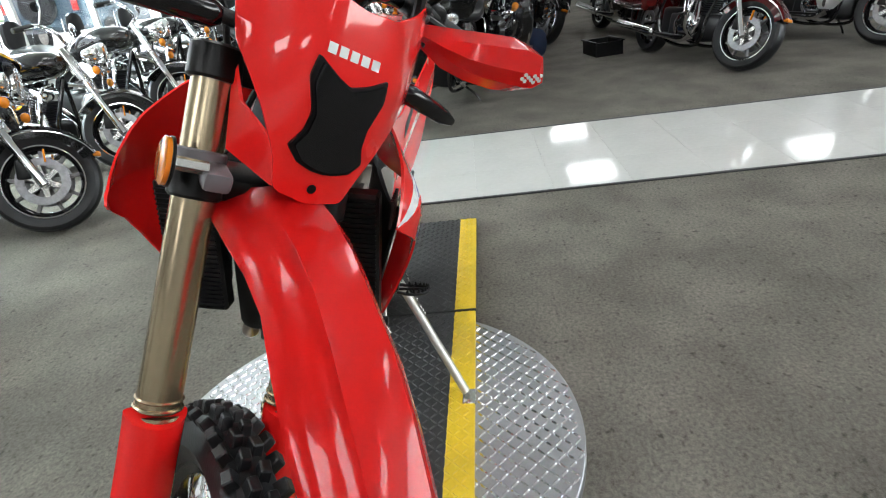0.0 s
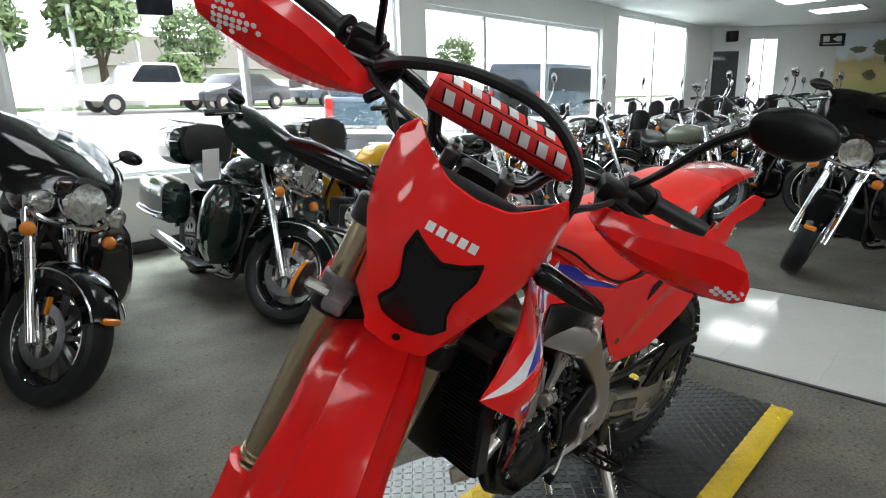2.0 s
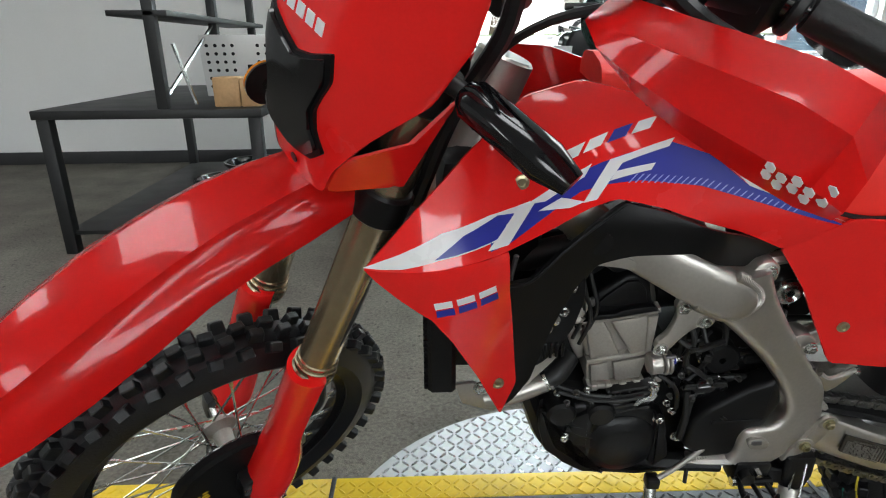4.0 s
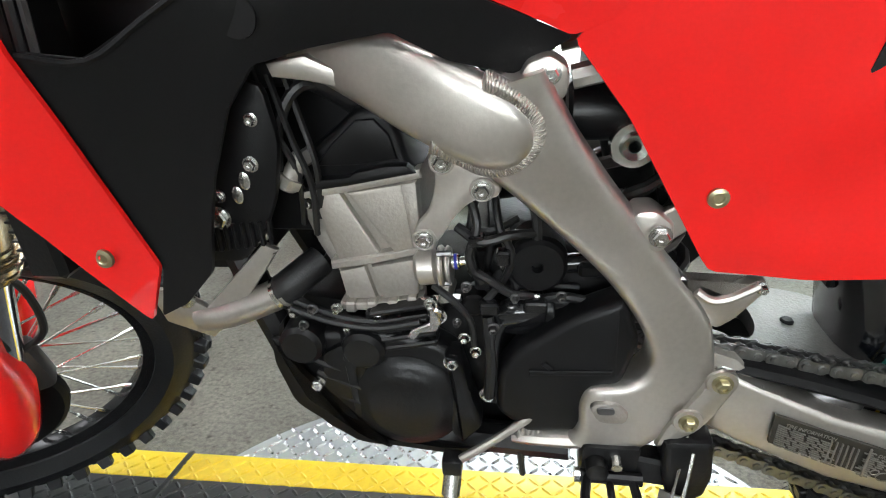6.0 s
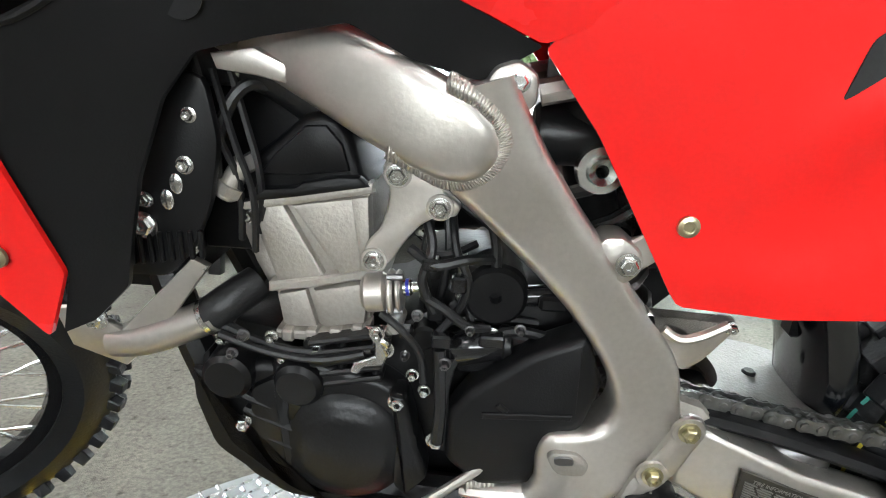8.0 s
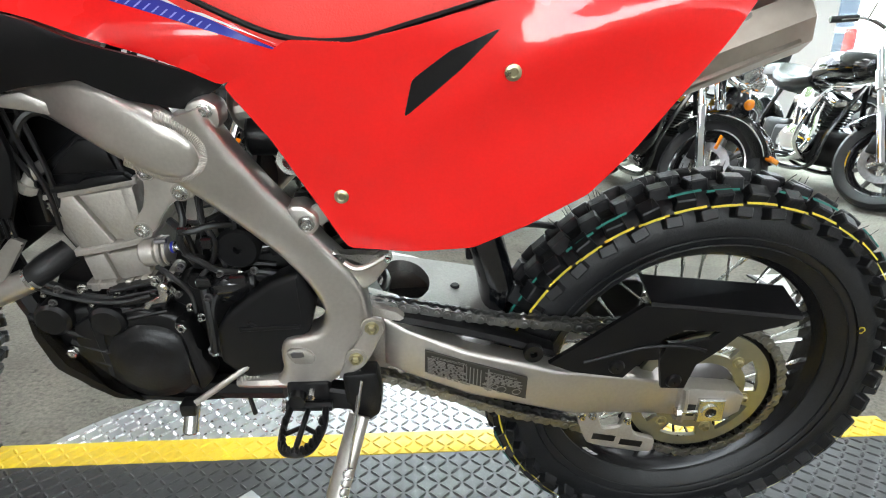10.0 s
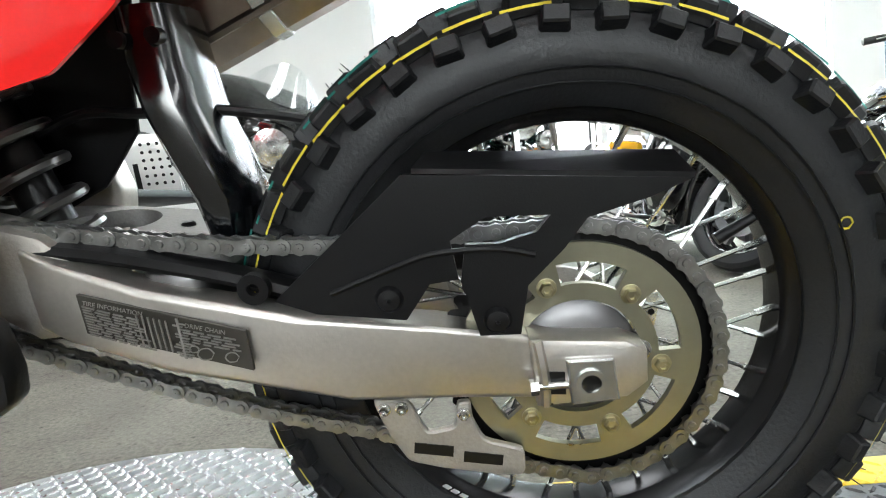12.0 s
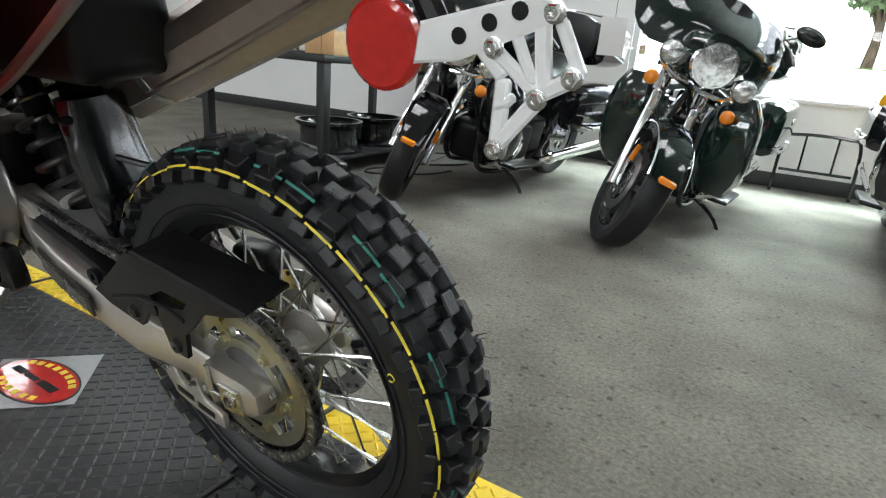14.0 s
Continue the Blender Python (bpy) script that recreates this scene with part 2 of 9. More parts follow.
# ---- mesh helpers ----
def mesh_of(name, bm, material, smooth=35):
    me = bpy.data.meshes.new(name)
    bmesh.ops.recalc_face_normals(bm, faces=bm.faces)
    bm.to_mesh(me)
    bm.free()
    me.materials.append(material)
    if smooth and len(me.polygons):
        me.polygons.foreach_set("use_smooth", [True] * len(me.polygons))
        me.set_sharp_from_angle(angle=radians(smooth))
    return me


def part(name, bm, material, parent=None, label="", smooth=35):
    ob = new(name, mesh_of(name, bm, material, smooth))
    ob.parent = parent
    if label:
        ob["label"] = label
    return ob


def thing(name, label, category, m=None, group="", kind=""):
    ob = new(name)
    ob.empty_display_size = 0.1
    if m is not None:
        ob.matrix_basis = m
    return tagged(ob, label, category, group, kind)


def join(*bms):
    """Joins several bmeshes into the first."""
    out = bms[0]
    for b in bms[1:]:
        me = bpy.data.meshes.new("tmp")
        b.to_mesh(me)
        b.free()
        out.from_mesh(me)
        bpy.data.meshes.remove(me)
    return out


def moved(bm, m):
    bm.transform(m)
    return bm


def box(x0, x1, y0, y1, z0, z1, bevel=0.0, seg=2):
    bm = bmesh.new()
    bmesh.ops.create_cube(bm, size=1.0)
    bm.transform(Matrix.Translation(((x0 + x1) / 2, (y0 + y1) / 2, (z0 + z1) / 2)) @ Matrix.Diagonal((x1 - x0, y1 - y0, z1 - z0, 1)))
    if bevel:
        bmesh.ops.bevel(bm, geom=bm.edges[:], offset=bevel, segments=seg, affect="EDGES", profile=0.5)
    return bm


def rounded(pts, n=3, k=0.25):
    """Corner-cut closed outline: every corner becomes a short arc."""
    out = []
    N = len(pts)
    for i in range(N):
        a, b, c = (Vector(pts[i - 1]), Vector(pts[i]), Vector(pts[(i + 1) % N]))
        p, q = b.lerp(a, k), b.lerp(c, k)
        for j in range(n + 1):
            t = j / n
            out.append((1 - t) ** 2 * p + 2 * t * (1 - t) * b + t * t * q)
    return out


def prism(pts, y0, y1, bevel=0.0, seg=2, n=0, k=0.2, lat=None):
    """Plate with the outline pts (x, z) from y0 to y1. lat(x, z): extra sideways offset."""
    if n:
        pts = rounded(pts, n, k)
    bm = bmesh.new()
    f = bm.faces.new([bm.verts.new((p[0], y0, p[1])) for p in pts])
    g = bmesh.ops.extrude_face_region(bm, geom=[f])
    for v in g["geom"]:
        if isinstance(v, bmesh.types.BMVert):
            v.co.y = y1
    if bevel:
        es = [e for e in bm.edges if abs(e.verts[0].co.y - e.verts[1].co.y) < 1e-6]
        bmesh.ops.bevel(bm, geom=es, offset=bevel, segments=seg, affect="EDGES", profile=0.5)
    if lat:
        big = [fc for fc in bm.faces if len(fc.verts) > 4]
        bmesh.ops.triangulate(bm, faces=big)
        for v in bm.verts:
            v.co.y += lat(v.co.x, v.co.z)
    return bm


def panel(pts, lat, t=0.006, step=0.02, bevel=0.004, n=3, k=0.2):
    """Curved body panel: outline pts (x, z) cut on a fine grid, bent sideways by lat(x, z), with thickness t inwards."""
    pts = rounded(pts, n, k) if n else [Vector(p) for p in pts]
    bm = bmesh.new()
    bm.faces.new([bm.verts.new((p[0], 0, p[1])) for p in pts])
    xs = [p[0] for p in pts]
    zs = [p[1] for p in pts]
    x = min(xs) + step
    while x < max(xs):
        bmesh.ops.bisect_plane(bm, geom=bm.verts[:] + bm.edges[:] + bm.faces[:], plane_co=(x, 0, 0), plane_no=(1, 0, 0))
        x += step
    z = min(zs) + step
    while z < max(zs):
        bmesh.ops.bisect_plane(bm, geom=bm.verts[:] + bm.edges[:] + bm.faces[:], plane_co=(0, 0, z), plane_no=(0, 0, 1))
        z += step
    sgn = -1 if lat(sum(xs) / len(xs), sum(zs) / len(zs)) < 0 else 1
    if t:
        g = bmesh.ops.extrude_face_region(bm, geom=bm.faces[:])
        up = {v for v in g["geom"] if isinstance(v, bmesh.types.BMVert)}
    else:
        up = set(bm.verts)
    for v in bm.verts:
        v.co.y = lat(v.co.x, v.co.z) - (0 if v in up else sgn * t)
    return bm


def mirrored(bm):
    """The same part on the other side of the bike."""
    b2 = bm.copy()
    for v in b2.verts:
        v.co.y = -v.co.y
    return b2


def smooth_path(pts, n=6):
    """Catmull-Rom through the points."""
    P = [Vector(p) for p in pts]
    if len(P) < 3:
        return P
    out = []
    for i in range(len(P) - 1):
        a, b, c, d = P[max(0, i - 1)], P[i], P[i + 1], P[min(len(P) - 1, i + 2)]
        for j in range(n):
            t = j / n
            out.append(0.5 * ((2 * b) + (c - a) * t + (2 * a - 5 * b + 4 * c - d) * t * t + (3 * b - a - 3 * c + d) * t ** 3))
    out.append(P[-1])
    return out


def tube(pts, r, seg=8, n=6, closed=False, caps=True, flat=None):
    """Round bar along a smooth path; r a number or one radius per point given. flat: (w, h) squash."""
    P = smooth_path(pts, n) if n else [Vector(p) for p in pts]
    m = len(P)
    rs = [r] * m if not isinstance(r, (list, tuple)) else [
        r[min(len(r) - 1, int(i / (m - 1) * (len(r) - 1)))] * (1 - (i / (m - 1) * (len(r) - 1)) % 1)
        + r[min(len(r) - 1, int(i / (m - 1) * (len(r) - 1)) + 1)] * ((i / (m - 1) * (len(r) - 1)) % 1) for i in range(m)]
    bm = bmesh.new()
    rings = []
    up = Vector((0, 0, 1))
    t0 = (P[1] - P[0]).normalized()
    if abs(t0.z) > 0.9:
        up = Vector((0, 1, 0))
    side = t0.cross(up).normalized()
    for i, p in enumerate(P):
        t = (P[min(i + 1, m - 1)] - P[max(i - 1, 0)]).normalized()
        side = (side - t * side.dot(t)).normalized()
        nn = side.cross(t)
        w, h = flat or (1, 1)
        rings.append([bm.verts.new(p + rs[i] * (w * math.cos(a) * side + h * math.sin(a) * nn))
                      for a in (2 * math.pi * k / seg for k in range(seg))])
    for a, b in zip(rings, rings[1:]):
        for k in range(seg):
            bm.faces.new((a[k], a[(k + 1) % seg], b[(k + 1) % seg], b[k]))
    if closed:
        for k in range(seg):
            bm.faces.new((rings[-1][k], rings[-1][(k + 1) % seg], rings[0][(k + 1) % seg], rings[0][k]))
    elif caps:
        bm.faces.new(rings[0])
        bm.faces.new(rings[-1][::-1])
    return bm


def rod(a, b, r, r2=None, seg=12, bevel=0.0):
    """Straight round bar from a to b."""
    a, b = Vector(a), Vector(b)
    r2 = r if r2 is None else r2
    d = b - a
    q = d.to_track_quat("Z", "Y").to_matrix().to_4x4()
    prof = [(r, 0), (r2, d.length)]
    if bevel:
        prof = [(r - bevel, 0), (r, bevel), (r2, d.length - bevel), (r2 - bevel, d.length)]
    bm = spin(prof, seg)
    bm.transform(Matrix.Translation(a) @ q)
    return bm


def spin(prof, seg=24, caps=True):
    """Turned part: profile (radius, height) about z."""
    bm = bmesh.new()
    rings = [[bm.verts.new((r * math.cos(2 * math.pi * k / seg), r * math.sin(2 * math.pi * k / seg), z)) for k in range(seg)] if r > 1e-6
             else [bm.verts.new((0, 0, z))] for r, z in prof]
    for a, b in zip(rings, rings[1:]):
        for k in range(seg):
            k2 = (k + 1) % seg
            if len(a) == 1 and len(b) > 1:
                bm.faces.new((a[0], b[k2], b[k]))
            elif len(b) == 1 and len(a) > 1:
                bm.faces.new((a[k], a[k2], b[0]))
            elif len(a) > 1:
                bm.faces.new((a[k], a[k2], b[k2], b[k]))
    if caps:
        if len(rings[0]) > 2:
            bm.faces.new(rings[0][::-1])
        if len(rings[-1]) > 2:
            bm.faces.new(rings[-1])
    return bm


def wheel_spin(prof, seg=48):
    """Turned ring about the y axis from a closed profile of (radius, y)."""
    bm = bmesh.new()
    n = len(prof)
    rings = [[bm.verts.new((r * math.cos(a), y, r * math.sin(a))) for r, y in prof] for a in (2 * math.pi * k / seg for k in range(seg))]
    for k in range(seg):
        a, b = rings[k], rings[(k + 1) % seg]
        for i in range(n):
            j = (i + 1) % n
            bm.faces.new((a[i], a[j], b[j], b[i]))
    return bm


def loft(sections, caps=True, closed=True):
    """Skin over sections, each a list of the same number of points."""
    bm = bmesh.new()
    rs = [[bm.verts.new(p) for p in s] for s in sections]
    n = len(rs[0])
    for a, b in zip(rs, rs[1:]):
        for k in range(n if closed else n - 1):
            bm.faces.new((a[k], a[(k + 1) % n], b[(k + 1) % n], b[k]))
    if caps and closed:
        bm.faces.new(rs[0][::-1])
        bm.faces.new(rs[-1])
    return bm


def oval(cx, cy, cz, w, h, n=14, power=2.5, axis="x"):
    """Superellipse section across x (in y, z) or across z (in x, y)."""
    out = []
    for k in range(n):
        a = 2 * math.pi * k / n
        c, s = math.cos(a), math.sin(a)
        u = w * abs(c) ** (2 / power) * (1 if c > 0 else -1)
        v = h * abs(s) ** (2 / power) * (1 if s > 0 else -1)
        out.append((cx, cy + u, cz + v) if axis == "x" else (cx + u, cy + v, cz))
    return out


def blob(cx, cy, cz, rx, ry, rz, seg=16, rings=10):
    bm = bmesh.new()
    bmesh.ops.create_uvsphere(bm, u_segments=seg, v_segments=rings, radius=1.0)
    bm.transform(Matrix.Translation((cx, cy, cz)) @ Matrix.Diagonal((rx, ry, rz, 1)))
    return bm


def hexbolt(p, r=0.008, side=-1, washer=1.35):
    """Flanged hex bolt head on a side face."""
    a = spin([(r * washer, 0), (r * washer, 0.002), (r, 0.0025)], 16)
    b = spin([(r, 0.002), (r, 0.007), (r * 0.8, 0.0085), (r * 0.45, 0.0085), (r * 0.4, 0.006), (0, 0.006)], 6)
    bm = join(a, b)
    bm.transform(Matrix.Translation(p) @ Matrix.Rotation(radians(-90 * side), 4, "X"))
    return bm

# ---- the showroom ----
CEIL = 3.32
WY = 5.42


def wall_box(name, x0, x1, y0, y1, z0, z1, material=None, label="", category="wall", parent=None):
    ob = part(name, box(x0, x1, y0, y1, z0, z1), material or M_WALL, parent, smooth=0)
    if parent is None:
        tagged(ob, label, category, kind="structure")
    return ob


floor = part("floor", box(-9, 26, -12, WY + 0.2, -0.08, 0.0), M_CARPET, smooth=0)
tagged(floor, "grey-brown loop carpet laid through the whole showroom", "carpet", kind="structure")
ceil = part("ceiling", box(-9, 26, -12, WY + 0.2, CEIL, CEIL + 0.12), M_CEIL, smooth=0)
tagged(ceil, "plain white plastered showroom ceiling", "ceiling", kind="structure")

# window wall: low wall, posts, headers
WALLN = thing("wall_north", "white painted wall with low sill wall under shop windows", "wall", kind="structure")
WINS = [(0.80, 5.43, 0.79, 3.18, (3.1,)), (5.95, 11.17, 0.79, 2.84, (7.4, 9.2)), (11.85, 15.85, 0.79, 3.24, (13.85,))]
wall_box("solid_end", -9, 0.80, WY, WY + 0.18, 0, CEIL, parent=WALLN)
edges = [0.80, 5.43, 5.95, 11.17, 11.85, 15.85]
wall_box("sill_wall", 0.80, 15.85, WY, WY + 0.18, 0, 0.76, parent=WALLN)
for a, b in ((5.43, 5.95), (11.17, 11.85)):
    wall_box("post", a, b, WY - 0.06, WY + 0.18, 0.76, CEIL, parent=WALLN)
for x0, x1, z0, z1, mull in WINS:
    wall_box("header", x0, x1, WY - (0.05 if z1 < 3 else 0), WY + 0.18, z1, CEIL, parent=WALLN)
wall_box("far_end", 15.85, 18.2, WY, WY + 0.18, 0, CEIL, parent=WALLN)
for i, (x0, x1, z0, z1, mull) in enumerate(WINS):
    w = thing("window_%d" % (i + 1), "large white-framed shop window with clear panes", "window", kind="structure")
    fr = part("window_frame", join(box(x0, x0 + 0.06, WY + 0.02, WY + 0.12, z0, z1, 0.006), box(x1 - 0.06, x1, WY + 0.02, WY + 0.12, z0, z1, 0.006),
              box(x0 + 0.06, x1 - 0.06, WY + 0.02, WY + 0.12, z1 - 0.06, z1, 0.006), box(x0 + 0.06, x1 - 0.06, WY + 0.02, WY + 0.12, z0, z0 + 0.05, 0.006)), M_TRIM, w)
    part("window_sill", box(x0 - 0.02, x1 + 0.02, WY - 0.05, WY + 0.02, z0 - 0.035, z0, 0.005), M_TRIM, w)
    xs = [x0, *mull, x1]
    for x in mull:
        part("mullion", box(x - 0.035, x + 0.035, WY + 0.02, WY + 0.12, z0 + 0.05, z1 - 0.06, 0.006), M_TRIM, w)
    for a, b in zip(xs, xs[1:]):
        o = part("pane", box(a + 0.04, b - 0.04, WY + 0.066, WY + 0.074, z0 + 0.03, z1 - 0.04), M_PANE, w, smooth=0)
        o.visible_shadow = False
bb = part("baseboard", box(-9, 18, WY - 0.025, WY - 0.002, 0, 0.13, 0.004), M_BASE)
tagged(bb, "dark vinyl baseboard along the window wall", "baseboard", kind="structure")

# far wall runs away at an angle from the end of the window wall
FW0, FW1 = Vector((17.6, 5.42, 0)), Vector((25.5, -3.05, 0))
fdir = (FW1 - FW0).normalized()
fang = math.degrees(math.atan2(fdir.y, fdir.x))
FWM = pose(FW0.x, FW0.y, 0, 0, 0, fang)          # local x along the wall, local -y into the room
wf = part("wall_east", moved(box(0, 14, 0.0, 0.16, 0, CEIL), FWM), M_WALL, smooth=0)
tagged(wf, "white painted far showroom wall hung with large posters", "wall", kind="structure")
for nm, x0, x1, y0, y1 in (("wall_west", -9.2, -9, -12, WY + 0.2), ("wall_back", 26, 26.2, -12, WY)):
    o = part(nm, box(x0, x1, y0, y1, 0, CEIL), M_WALL, smooth=0)
    tagged(o, "plain white painted showroom wall", "wall", kind="structure")

o = part("wall_south", join(box(-9, -4, -12.2, -12, 0, CEIL), box(6, 26, -12.2, -12, 0, CEIL), box(-4, 6, -12.2, -12, 0, 0.80), box(-4, 6, -12.2, -12, 2.70, CEIL)), M_WALL, smooth=0)
tagged(o, "plain white painted showroom wall with a long shop window", "wall", kind="structure")

# glossy tile walkway across the carpet, in square tiles with fine joints
tw = thing("walkway", "glossy off-white tiled walkway crossing the carpet", "tile floor", kind="structure")
part("joint_bed", box(2.77, 4.21, -12, 1.5, 0.0, 0.004), mat("pale_grout", (0.57, 0.57, 0.545), 0.5, var=0.08), tw, smooth=0)
part("edge_strip", join(box(2.745, 2.77, -12, 1.5, 0, 0.009, 0.002), box(4.21, 4.235, -12, 1.5, 0, 0.009, 0.002)), M_BASE, tw)
tile_me = mesh_of("tile", box(-0.2394, 0.2394, -0.2394, 0.2394, 0.002, 0.0055, 0.0006, 1), M_TILE, 0)
for i in range(3):
    for j in range(28):
        o = new("tile", tile_me)
        o.parent = tw
        o.matrix_basis = pose(3.01 + i * 0.48, 1.26 - j * 0.48, 0)

# ceiling light panels; the y=-7.8 row is unseen, added for low light from the south
for i, (lx, ly) in enumerate([(-4.4, -0.4), (-1.7, -0.4), (1.0, -0.4), (-5.2, 2.2), (-2.2, 2.2), (0.8, 2.2), (3.6, 2.2), (6.4, 2.2), (9.2, 2.2), (11.7, 2.4), (14.0, 2.3), (16.4, 2.2)] + [(x, y) for x in (-5.5, -2.0, 1.5, 5.0, 8.5, 12.0, 15.4) for y in (-2.9, -7.8)]):
    c = thing("ceiling_light", "square lit fluorescent panel set in the ceiling", "ceiling light", pose(lx, ly, CEIL), group="ceiling panels")
    part("frame", join(box(-0.54, 0.54, -0.54, -0.50, -0.03, 0.0), box(-0.54, 0.54, 0.50, 0.54, -0.03, 0), box(-0.54, -0.50, -0.50, 0.50, -0.03, 0), box(0.50, 0.54, -0.50, 0.50, -0.03, 0)), M_TRIM, c)
    part("diffuser", box(-0.50, 0.50, -0.50, 0.50, -0.018, -0.008), M_LAMPP, c, smooth=0)

# ---- platform: round tread-plate turntable with a rubber runway on top ----
PZ = 0.045


def lozenges(w, pitch, rise, length, width, inside, z):
    """Raised tread bars, turned alternately left and right, as plain ridge meshes."""
    verts, faces = [], []
    x0, x1, y0, y1 = w
    i = 0
    x = x0
    while x < x1:
        j = 0
        y = y0
        while y < y1:
            if inside(x, y):
                a = radians(45 if (i + j) % 2 else -45)
                c, s = math.cos(a), math.sin(a)
                b = len(verts)
                for u, v, h in ((-length, 0, 0), (-length * 0.45, -width, 0), (length * 0.45, -width, 0), (length, 0, 0), (length * 0.45, width, 0), (-length * 0.45, width, 0),
                                (-length * 0.55, 0, rise), (length * 0.55, 0, rise)):
                    verts.append((x + c * u - s * v, y + s * u + c * v, z + h))
                faces += [(b, b + 1, b + 6), (b + 1, b + 2, b + 7, b + 6), (b + 2, b + 3, b + 7), (b + 3, b + 4, b + 7), (b + 4, b + 5, b + 6, b + 7), (b + 5, b, b + 6)]
            y += pitch
            j += 1
        x += pitch
        i += 1
    me = bpy.data.meshes.new("tread_pattern")
    me.from_pydata(verts, [], faces)
    return me


DX, DY, DR = 0.77, -0.03, 0.675
tt = thing("turntable", "round bright aluminium tread-plate turntable on the carpet", "turntable", pose(DX, DY, 0))
part("disc", spin([(DR, 0.0), (DR, PZ - 0.004), (DR - 0.004, PZ), (0, PZ)], 96), M_PLATE, tt, smooth=30)
me = lozenges((-0.7, 0.7, -0.7, 0.7), 0.0275, 0.0036, 0.0165, 0.0046, lambda x, y: x * x + y * y < (DR - 0.012) ** 2, PZ)
me.materials.append(M_TREAD)
o = new("tread_pattern", me)
o.parent = tt
o["kind"] = "stuff"

MX = 1.2
rw = thing("runway", "black rubber tread runway with yellow edges lying over the turntable", "ramp mat", pose(MX, -0.045, PZ, 0, 0, -1.3))
MW, MT = 0.345, 0.022        # half width and thickness
for a, b in ((-1.75, -1.085), (-1.08, 0.195), (0.2, 1.12)):
    part("board", box(a, b, -MW + 0.085, MW - 0.085, 0.0, MT, 0.003), M_MATB, rw)
    for s in (-1, 1):
        y0, y1 = (MW - 0.085, MW) if s > 0 else (-MW, -MW + 0.085)
        part("yellow_edge", box(a, b, y0, y1, 0.0, MT, 0.004), M_MATY, rw, "bright yellow tread edge")
for nm, ins, mm in (("black_tread", lambda x, y: abs(y) < MW - 0.092, M_MATB), ("yellow_tread", lambda x, y: MW - 0.078 < abs(y) < MW - 0.008, M_MATY)):
    me = lozenges((-1.745, 1.115, -MW, MW), 0.0255, 0.0028, 0.0150, 0.0040, ins, MT)
    me.materials.append(mm)
    o = new(nm, me)
    o.parent = rw
    o["kind"] = "stuff"
for x in (-1.0825, 0.1975):
    part("seam_strip", box(x - 0.006, x + 0.006, -MW - 0.002, MW + 0.002, 0.001, MT + 0.005, 0.002), M_RUBS, rw, "thin black joint strip")
# packing under the overhanging ends of the runway
for a, b in ((-1.72, -1.2), (0.3, 1.1)):
    part("bearer", box(a, b, -MW + 0.06, MW - 0.06, -PZ, 0.0), M_MATB, rw, smooth=0)


# ---- touring motorcycles in the showroom rows ----
def steer_matrix(rake, x_ground, degrees):
    ax = Vector((math.sin(radians(rake)), 0, math.cos(radians(rake))))
    p = Vector((x_ground, 0, 0))
    return Matrix.Translation(p) @ Matrix.Rotation(radians(degrees), 4, ax) @ Matrix.Translation(-p)


def street_wheel(parent, name, x, R, w, st, cast=9, disc=True):
    """Street wheel: tyre, rim with cast spokes, brake disc."""
    c = Matrix.Translation((x, 0, R))
    h = w / 2
    tyre = part(name, moved(wheel_spin([(R * 0.70, -h * 0.62), (R * 0.80, -h * 0.96), (R * 0.90, -h), (R * 0.965, -h * 0.8), (R * 0.995, -h * 0.4), (R, 0),
                                  (R * 0.995, h * 0.4), (R * 0.965, h * 0.8), (R * 0.90, h), (R * 0.80, h * 0.96), (R * 0.70, h * 0.62)], 40), st @ c), M_RUB, parent)
    rim = wheel_spin([(R * 0.71, -h * 0.7), (R * 0.735, -h * 0.66), (R * 0.69, -h * 0.3), (R * 0.66, 0), (R * 0.69, h * 0.3), (R * 0.735, h * 0.66), (R * 0.71, h * 0.7), (R * 0.63, h * 0.3), (R * 0.61, 0), (R * 0.63, -h * 0.3)], 40)
    rm = part("rim", moved(rim, st @ c), M_BLKG, tyre, "black rim with a polished lip")
    for s in (-1, 1):
        part("rim_lip", moved(wheel_spin([(R * 0.705, s * h * 0.67), (R * 0.74, s * h * 0.67), (R * 0.742, s * h * 0.72), (R * 0.705, s * h * 0.72)], 40), st @ c), M_CHROME, rm)
    sp = rod((0, -h * 0.8, 0), (0, h * 0.8, 0), R * 0.16, seg=16, bevel=0.006)
    for k in range(cast):
        b = prism([(-0.014, R * 0.12), (0.014, R * 0.12), (0.009, R * 0.66), (-0.009, R * 0.66)], -h * 0.22, h * 0.22)
        sp = join(sp, moved(b, Matrix.Rotation(2 * math.pi * k / cast, 4, "Y")))
    part("spokes", moved(sp, st @ c), M_DARKC, tyre)
    if disc:
        for s in (-1, 1):
            d = wheel_spin([(R * 0.31, s * h * 0.92), (R * 0.47, s * h * 0.92), (R * 0.47, s * h * 0.98), (R * 0.31, s * h * 0.98)], 32)
            dk = part("brake_disc", moved(d, st @ c), M_DISC, tyre)
            star = [(R * q * math.sin(math.pi * k / 12), R * q * math.cos(math.pi * k / 12)) for k in range(24) for q in ((0.32, 0.32, 0.15, 0.15)[k % 4],)]
            cr = prism(star, s * h * 0.95 - 0.004, s * h * 0.95 + 0.004)
            part("disc_carrier", moved(cr, st @ c), M_STEEL, dk)
    return tyre


